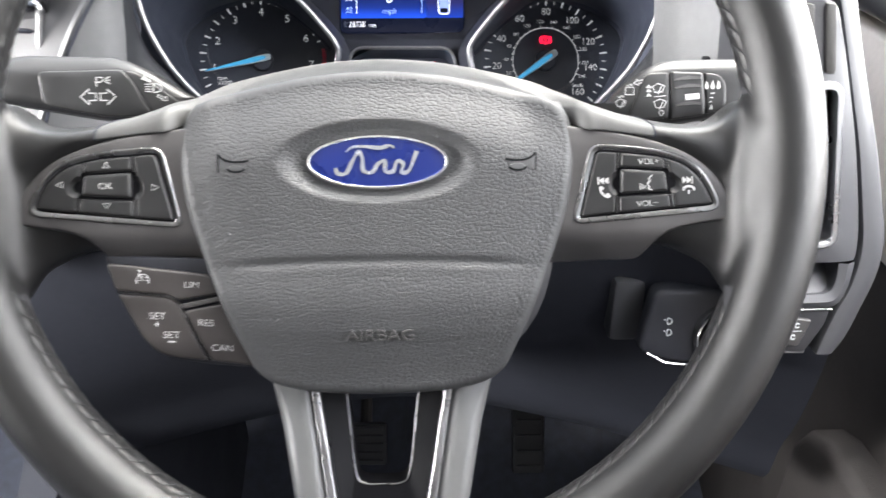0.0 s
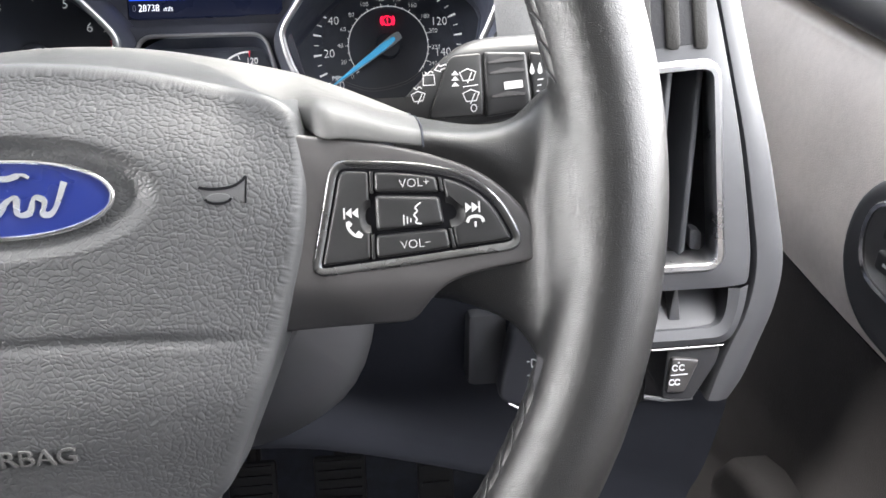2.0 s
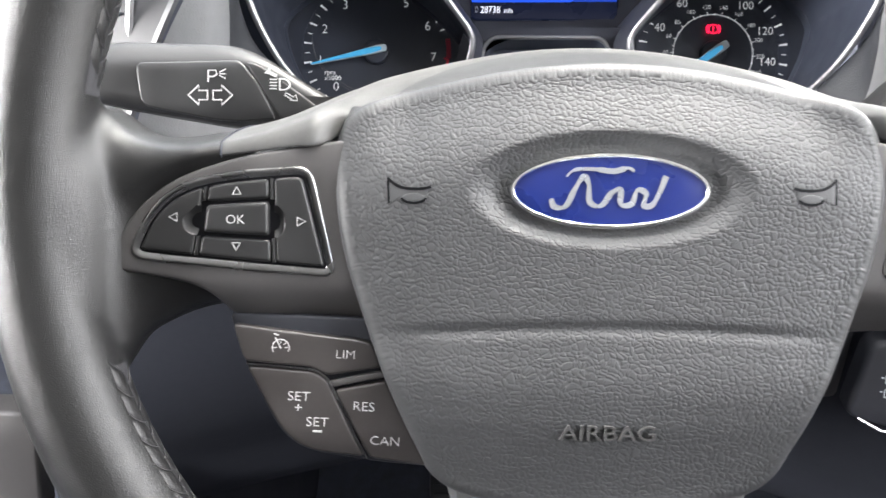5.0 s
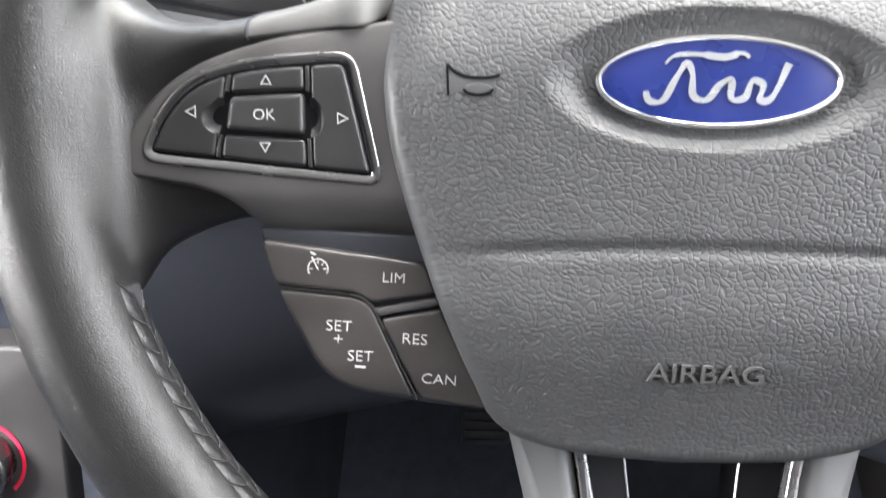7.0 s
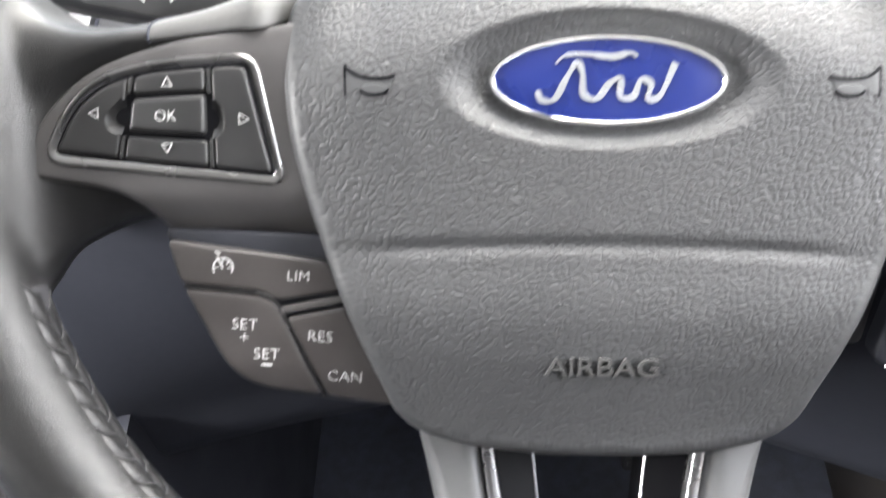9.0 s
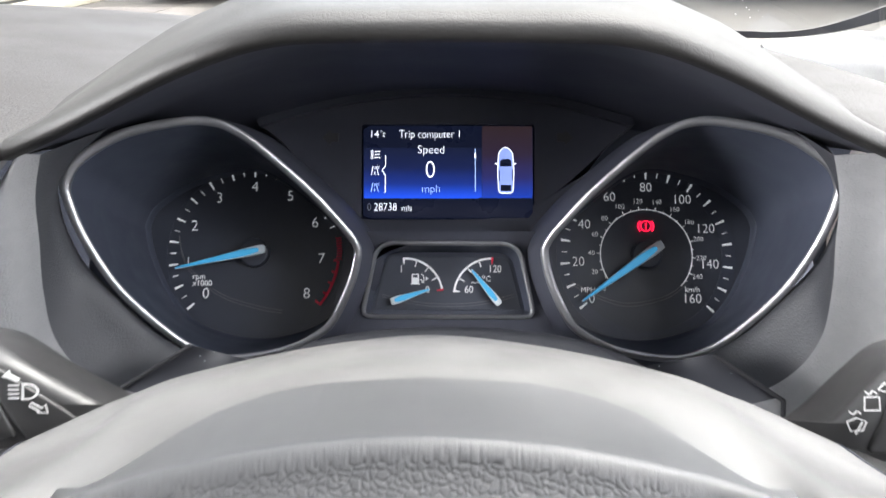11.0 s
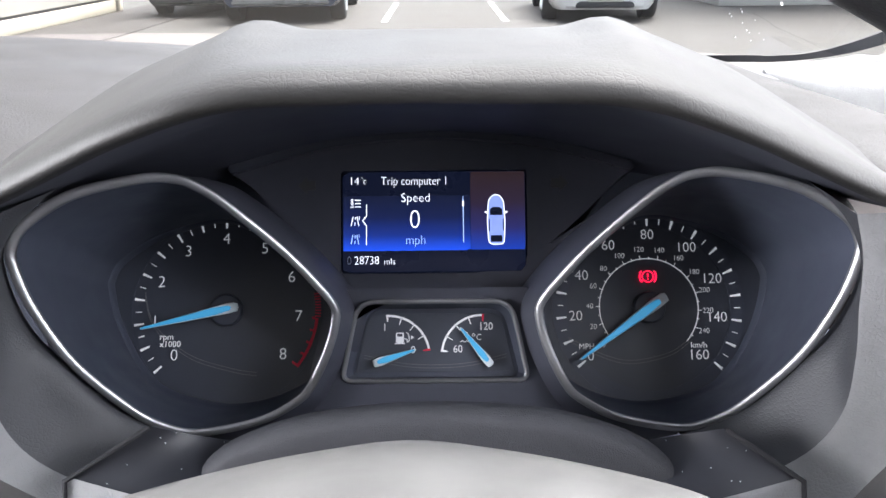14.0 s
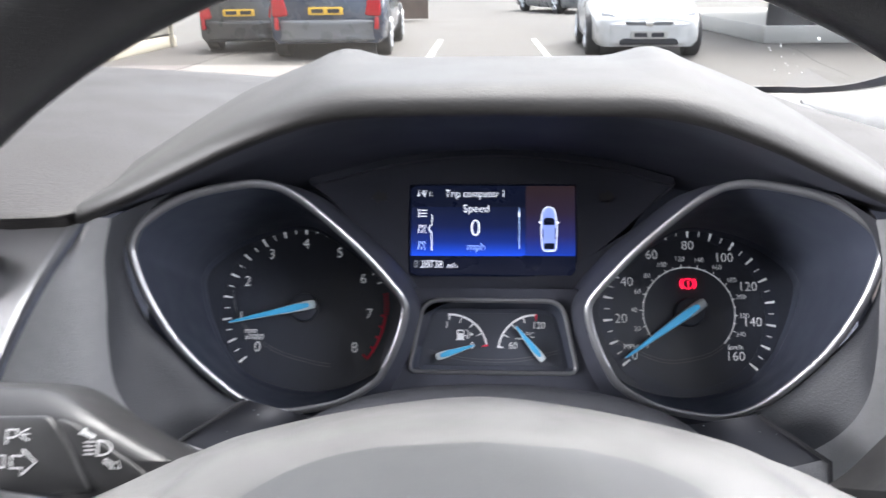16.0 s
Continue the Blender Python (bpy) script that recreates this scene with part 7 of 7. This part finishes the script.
for t in (0, 0.33, 0.66, 1.0):
    y, z = 1.15 - 0.92 * t, 1.055 + 0.375 * t
    rows.append([(-1.1, y - 0.2 * (1 - 0.5 * t), z), (-0.75, y - 0.03, z + 0.005), (-0.36, y + 0.02, z + 0.01), (0.05, y - 0.03, z + 0.005), (0.38, y - 0.2 * (1 - 0.5 * t), z)])
part("windscreen", skin(rows, 8, 5), GLASS, None, "clear windscreen with water marks", category="windscreen", kind="structure")

drops = []
for x, z, r in ((0.265, 1.097, 1.3), (0.2744, 1.1008, 1.0), (0.2757, 1.0984, 1.7), (0.2668, 1.0947, 1.2), (0.2774, 1.0889, 1.3), (0.2881, 1.0912, 0.8), (0.2818, 1.0826, 1.2), (0.2845, 1.0806, 0.9), (0.2725, 1.0768, 1.4), (0.2864, 1.0738, 1.1), (0.2931, 1.0801, 0.8), (0.2979, 1.0742, 1.0), (0.3095, 1.1045, 3.0)):
    drops.append(moved(plate(ellipse(0, 0, r * 0.0004, r * 0.0006, 12), 0.0, 0.0006, 0.0002, 2, 1), Matrix.Translation((x, 0.97, z)) @ Matrix.Rotation(radians(60), 4, "X")))
WATER_MARK = material("water_mark", (0.35, 0.35, 0.34), 0.5, vary=0.1)
part("water_marks", joined(*drops), WATER_MARK, None, "small pale water marks on the glass", category="water marks", kind="stuff")

# ---- outside ----
TARMAC = material("tarmac", (0.04, 0.037, 0.0315), 0.9, vary=0.22, vary_scale=0.8, relief="grain", relief_scale=120, relief_depth=0.004)
LINE_PAINT = material("line_paint", (0.38, 0.38, 0.36), 0.8, vary=0.15, vary_scale=8)
WALL_WHITE = material("render_white", (0.34, 0.33, 0.3), 0.85, vary=0.08, vary_scale=2)
WALL_CREAM = material("wall_cream", (0.36, 0.33, 0.26), 0.85, vary=0.1, vary_scale=2)
DARK_GLASS = material("dark_car_glass", (0.02, 0.022, 0.025), 0.08, vary=0.05)
NAVY_PAINT = material("navy_car_paint", (0.02, 0.03, 0.055), 0.25, coat=0.8, vary=0.06, vary_scale=4)
BLACK_PAINT = material("charcoal_car_paint", (0.025, 0.027, 0.03), 0.3, coat=0.6, vary=0.06, vary_scale=4)
WHITE_PAINT = material("white_car_paint", (0.45, 0.45, 0.44), 0.3, coat=0.7, vary=0.03, vary_scale=4)
GREY_PAINT = material("grey_car_paint", (0.12, 0.125, 0.13), 0.3, coat=0.7, vary=0.05, vary_scale=4)
PLATE_YELLOW = material("plate_yellow", (0.75, 0.45, 0.03), 0.5, vary=0.05)
LAMP_RED = material("lamp_red", (0.45, 0.015, 0.02), 0.2, vary=0.05)
LAMP_CLEAR = material("lamp_clear", (0.6, 0.62, 0.65), 0.12, vary=0.05, metal=0.4)
FENCE_BROWN = material("fence_brown", (0.16, 0.12, 0.095), 0.8, vary=0.2, vary_scale=5)
TYRE = material("tyre", (0.018, 0.018, 0.019), 0.85, vary=0.2, vary_scale=20)
part("ground", sheet(lambda s, t: (-400 + 800 * s, -400 + 800 * t, 0), 8, 8), TARMAC, None, "worn grey tarmac of a car park", category="ground", kind="structure")


def bay_line(x, y0, y1):
    part("bay_line", thick(sheet(lambda s, t: (x - 0.05 + 0.1 * t, y0 + (y1 - y0) * s, 0.004), 6, 1), (0, 0, 0.003)), LINE_PAINT, None, "worn white parking bay line on tarmac", category="bay line", group="parking bay lines")


bay_line(-0.82, 12.6, 16.4)
bay_line(0.99, 12.6, 16.4)


def car(m, label, paint, length, width, height, rear, plate_mat, suv=False):
    """A parked car; its near end lies at the pose's origin and it runs along +y. rear: the end that faces us."""
    c = thing("parked_car", m, label, "car", group="parked cars")
    belt = height * (0.60 if suv else 0.56)
    sill = 0.24 if suv else 0.18
    # stations from the near end: y, half width, top of body
    if rear:
        st = [(0.0, 0.88, belt * 0.98), (0.06, 0.95, belt * 1.0), (0.5, 1.0, belt), (length * 0.5, 1.0, belt * 0.98), (length - 0.9, 0.97, belt * 0.9), (length - 0.2, 0.86, belt * 0.72), (length, 0.7, belt * 0.6)]
    else:
        st = [(0.0, 0.72, belt * 0.66), (0.12, 0.86, belt * 0.74), (0.7, 0.96, belt * 0.90), (1.3, 1.0, belt * 0.98), (length * 0.55, 1.0, belt), (length - 0.4, 0.98, belt), (length, 0.88, belt * 0.9)]
    rows = []
    for y, k, top in st:
        w = width / 2 * k
        half = [(0.0, sill), (w * 0.9, sill), (w * 0.99, sill + 0.08), (w, (sill + top) * 0.48), (w * 0.985, top * 0.88), (w * 0.93, top * 0.97), (w * 0.6, top + 0.02), (0.0, top + 0.035)]
        rows.append([(x, y, z) for x, z in half] + [(-x, y, z) for x, z in reversed(half[1:-1])])
    smooth_rows = [list(r) for r in zip(*[spline(q, 4, False) for q in zip(*rows)])]
    body = part("body", rings(smooth_rows, True, True), paint, c, "painted car body", sharp=45)
    a, b = (0.12, length * 0.62) if rear else (length * 0.36, length - 0.12)
    cabin = []
    for k in range(7):
        f = k / 6
        y = a + (b - a) * f
        arch = math.sin(math.pi * min(max((f if not rear else 1 - f) * 0.86 + 0.10, 0), 1)) ** 0.55
        zt = belt + (height - belt) * arch
        wb, wt = width / 2 * 0.95, width / 2 * (0.72 + 0.04 * arch)
        half = [(0.0, belt - 0.05), (wb, belt - 0.05), (wb * 0.97, belt + (zt - belt) * 0.3), (wt, belt + (zt - belt) * 0.9), (wt * 0.8, zt), (0.0, zt + 0.02)]
        cabin.append([(x, y, z) for x, z in half] + [(-x, y, z) for x, z in reversed(half[1:-1])])
    part("cabin", rings(cabin, True, True), DARK_GLASS, c, "dark car glass")
    roof = [[(x, y, z + 0.012) for x, y, z in loop if z > belt + (height - belt) * 0.55] for loop in cabin[1:-1]]
    n = min(len(r) for r in roof)
    part("roof_skin", rings([r[:n] for r in roof], closed=False), paint, c, "painted roof")
    # bumper, lamps, plate and trim on the near end
    w = width / 2 * (0.88 if rear else 0.74)
    part("bumper", moved(plate(resample(rounded([(-w * 1.04, sill + 0.02), (w * 1.04, sill + 0.02), (w * 1.06, sill + 0.34), (-w * 1.06, sill + 0.34)], 0.10, 5), 50), lambda x, z: 0.07 - 0.10 * (x / w) ** 4, 0.12, 0.04, 3, 3), Matrix(((1, 0, 0, 0), (0, 0, -1, 0), (0, 1, 0, 0), (0, 0, 0, 1)))), paint if not suv else GREY_PAINT, c, "moulded bumper")
    face = lambda data: ([(x, -h, z) for x, z, h in data[0]], data[1])
    pz = sill + (0.17 if not rear else 0.47)
    pl = part("number_plate", face(plate(resample(rounded([(-0.26, pz - 0.055), (0.26, pz - 0.055), (0.26, pz + 0.055), (-0.26, pz + 0.055)], 0.01, 3), 40), 0.095, 0.02, 0.004, 2, 1)), plate_mat, c, "number plate with dark bars")
    for k in (-1, 1):
        part("plate_bar", face(ribbon([(k * 0.12 - 0.09, pz), (k * 0.12 + 0.09, pz)], 0.06, 0.0955, 0.002)), RUBBER, pl)
    for s in (-1, 1):
        if rear:
            part("tail_lamp", face(plate(resample(rounded([(s * w * 0.72, belt * 0.66), (s * w * 1.03, belt * 0.64), (s * w * 1.03, belt * 0.93), (s * w * 0.80, belt * 0.93)], 0.05, 4), 40), 0.03, 0.12, 0.02, 3, 2)), LAMP_RED, c, "red tail lamp")
            part("reflector", face(plate(resample(rounded([(s * w * 0.90, sill + 0.20), (s * w * 0.99, sill + 0.20), (s * w * 0.99, sill + 0.38), (s * w * 0.92, sill + 0.38)], 0.02, 4), 30), 0.06, 0.08, 0.01, 2, 1)), LAMP_RED, c, "red reflector")
        else:
            part("headlamp", moved(plate(resample(rounded([(s * w * 0.62, belt * 0.62), (s * w * 1.05, belt * 0.66), (s * w * 1.10, belt * 0.80), (s * w * 0.80, belt * 0.76)], 0.05, 4), 40), lambda x, z: 0.02 - 0.5 * (abs(x) - w * 0.62), 0.14, 0.02, 3, 2), Matrix(((1, 0, 0, 0), (0, 0, -1, 0), (0, 1, 0, 0), (0, 0, 0, 1)))), LAMP_CLEAR, c, "clear headlamp")
        part("door_mirror", moved(box(-0.10, -0.06, -0.07, 0.10, 0.06, 0.07, 0.03), Matrix.Translation((s * (width / 2 + 0.09), (length * 0.60 if rear else length * 0.34), belt + 0.08))), paint, c, "door mirror")
        for y in (0.72, length - 0.85):
            r = 0.36 if suv else 0.31
            wheel = part("wheel", moved(plate(ellipse(0, 0, r, r, 36), 0.11, 0.22, 0.05, 3, 2), Matrix.Translation((s * (width / 2 - 0.10), y, r)) @ Matrix.Rotation(radians(90 * s), 4, "Y")), TYRE, c, "black tyre")
            part("rim", moved(plate(ellipse(0, 0, r * 0.66, r * 0.66, 28), lambda x, y: 0.115 + 0.02 * math.cos(5 * math.atan2(y, x)), 0.05, 0.01, 2, 3), Matrix.Translation((s * (width / 2 - 0.10), y, r)) @ Matrix.Rotation(radians(90 * s), 4, "Y")), LAMP_CLEAR, wheel, "silver wheel rim")
    if not rear:
        part("grille", face(plate(resample(rounded([(-w * 0.5, belt * 0.57), (w * 0.5, belt * 0.57), (w * 0.58, belt * 0.64), (-w * 0.58, belt * 0.64)], 0.03, 4), 40), 0.075, 0.05, 0.012, 2, 1)), GREY_PAINT, c, "dark radiator grille")
        part("grille_badge", face(plate(ellipse(0, belt * 0.605, 0.06, 0.045, 24), 0.085, 0.03, 0.005, 2, 1)), CHROME, c, "chrome nose badge")
        part("lower_grille", face(plate(resample(rounded([(-w * 0.7, sill + 0.03), (w * 0.7, sill + 0.03), (w * 0.62, sill + 0.12), (-w * 0.62, sill + 0.12)], 0.03, 4), 40), 0.085, 0.05, 0.012, 2, 1)), RUBBER, c, "black lower grille")
    return c


car(pose(-2.34, 12.6, 0, 0, 0, 2), "navy blue estate car parked with its rear towards us", NAVY_PAINT, 4.5, 1.8, 1.62, True, PLATE_YELLOW, True)
car(pose(-4.02, 13.85, 0, 0, 0, 3), "charcoal car parked close beside the navy one", BLACK_PAINT, 4.2, 1.46, 1.5, True, PLATE_YELLOW)
car(pose(2.38, 12.25, 0, 0, 0, -3), "white hatchback parked nose towards us", WHITE_PAINT, 3.9, 1.68, 1.5, False, WALL_WHITE)
car(pose(3.4, 27.2, 0, 0, 0, 20), "grey car parked far across the car park", GREY_PAINT, 4.3, 1.76, 1.45, False, WALL_WHITE)

# buildings at the edges of the car park
shop = thing("white_building", pose(-5.74, -4.0, 0), "white rendered building with low cream plinth", "building")
part("wall", box(-6, 0, 0.24, -0.02, 19.3, 5.5, 0.02), WALL_WHITE, shop, "white rendered wall")
part("plinth", box(-6, -0.05, 0, 0.03, 19.38, 0.20, 0.02), WALL_CREAM, shop, "cream plinth")
part("shadow_gap", box(-6, 0.0, 0.19, -0.04, 19.28, 0.25), RUBBER, shop, "")
part("downpipe", tube([(0.05, 19.1, 0.0), (0.05, 19.1, 5.4)], 0.04, 10), WALL_CREAM, shop, "cream downpipe")
for k in range(3):
    win = part("window", box(-0.06, 2 + 6 * k, 1.9, 0.0, 4.4 + 6 * k, 3.2, 0.01), DARK_GLASS, shop, "dark window")
    part("frame", box(-0.04, 1.92 + 6 * k, 1.82, 0.03, 4.48 + 6 * k, 1.89, 0.005), WALL_WHITE, win)
PATCH = material("tarmac_patch", (0.027, 0.0235, 0.02), 0.9, vary=0.25, vary_scale=1.5, relief="grain", relief_scale=120, relief_depth=0.004)
part("tarmac_patch", thick(sheet(lambda s, t: (-5.7 + (1.2 + 0.9 * t + 0.12 * math.sin(9 * t)) * s, 9.2 + 9.0 * t, 0.004), 8, 24), (0, 0, 0.004)), PATCH, None, "older brown tarmac strip beside the wall", category="tarmac", kind="structure")
fence = thing("boundary_fence", pose(-7.5, 24.0, 0), "brown boundary fence with pale posts", "fence")
for k in range(4):
    part("panel", box(0.06 + 1.5 * k, 0, 0.05, 1.44 + 1.5 * k, 0.05, 1.8, 0.005), FENCE_BROWN, fence, "brown board panel")
    part("post", box(-0.06 + 1.5 * k, -0.03, 0, 0.06 + 1.5 * k, 0.08, 1.9, 0.01), WALL_CREAM, fence, "pale concrete post")
showroom = thing("glass_showroom", pose(4.9, 14.9, 0), "long showroom with dark glass over a white plinth", "building")
part("plinth", box(0, 0, 0, 16, 8, 0.3, 0.02), WALL_WHITE, showroom, "white plinth")
part("roof", box(-0.3, -0.3, 4.2, 16.3, 8.3, 4.7, 0.03), WALL_WHITE, showroom, "white roof edge")
for k in range(8):
    part("pane", box(0.05 + 2 * k, 0.08, 0.3, 1.95 + 2 * k, 0.14, 4.2), DARK_GLASS, showroom, "dark glass pane")
    part("mullion", box(1.95 + 2 * k, 0.04, 0.3, 2.05 + 2 * k, 0.2, 4.2, 0.01), WALL_WHITE, showroom)
far = thing("far_building", pose(-14, 60, 0), "long pale building across the far side", "building")
part("wall", box(0, 0, 0, 50, 8, 6, 0.05), WALL_CREAM, far, "pale wall")
for k in range(9):
    part("window", box(2 + 5.2 * k, -0.06, 1.2, 5 + 5.2 * k, 0.02, 3.2, 0.01), DARK_GLASS, far, "dark window")
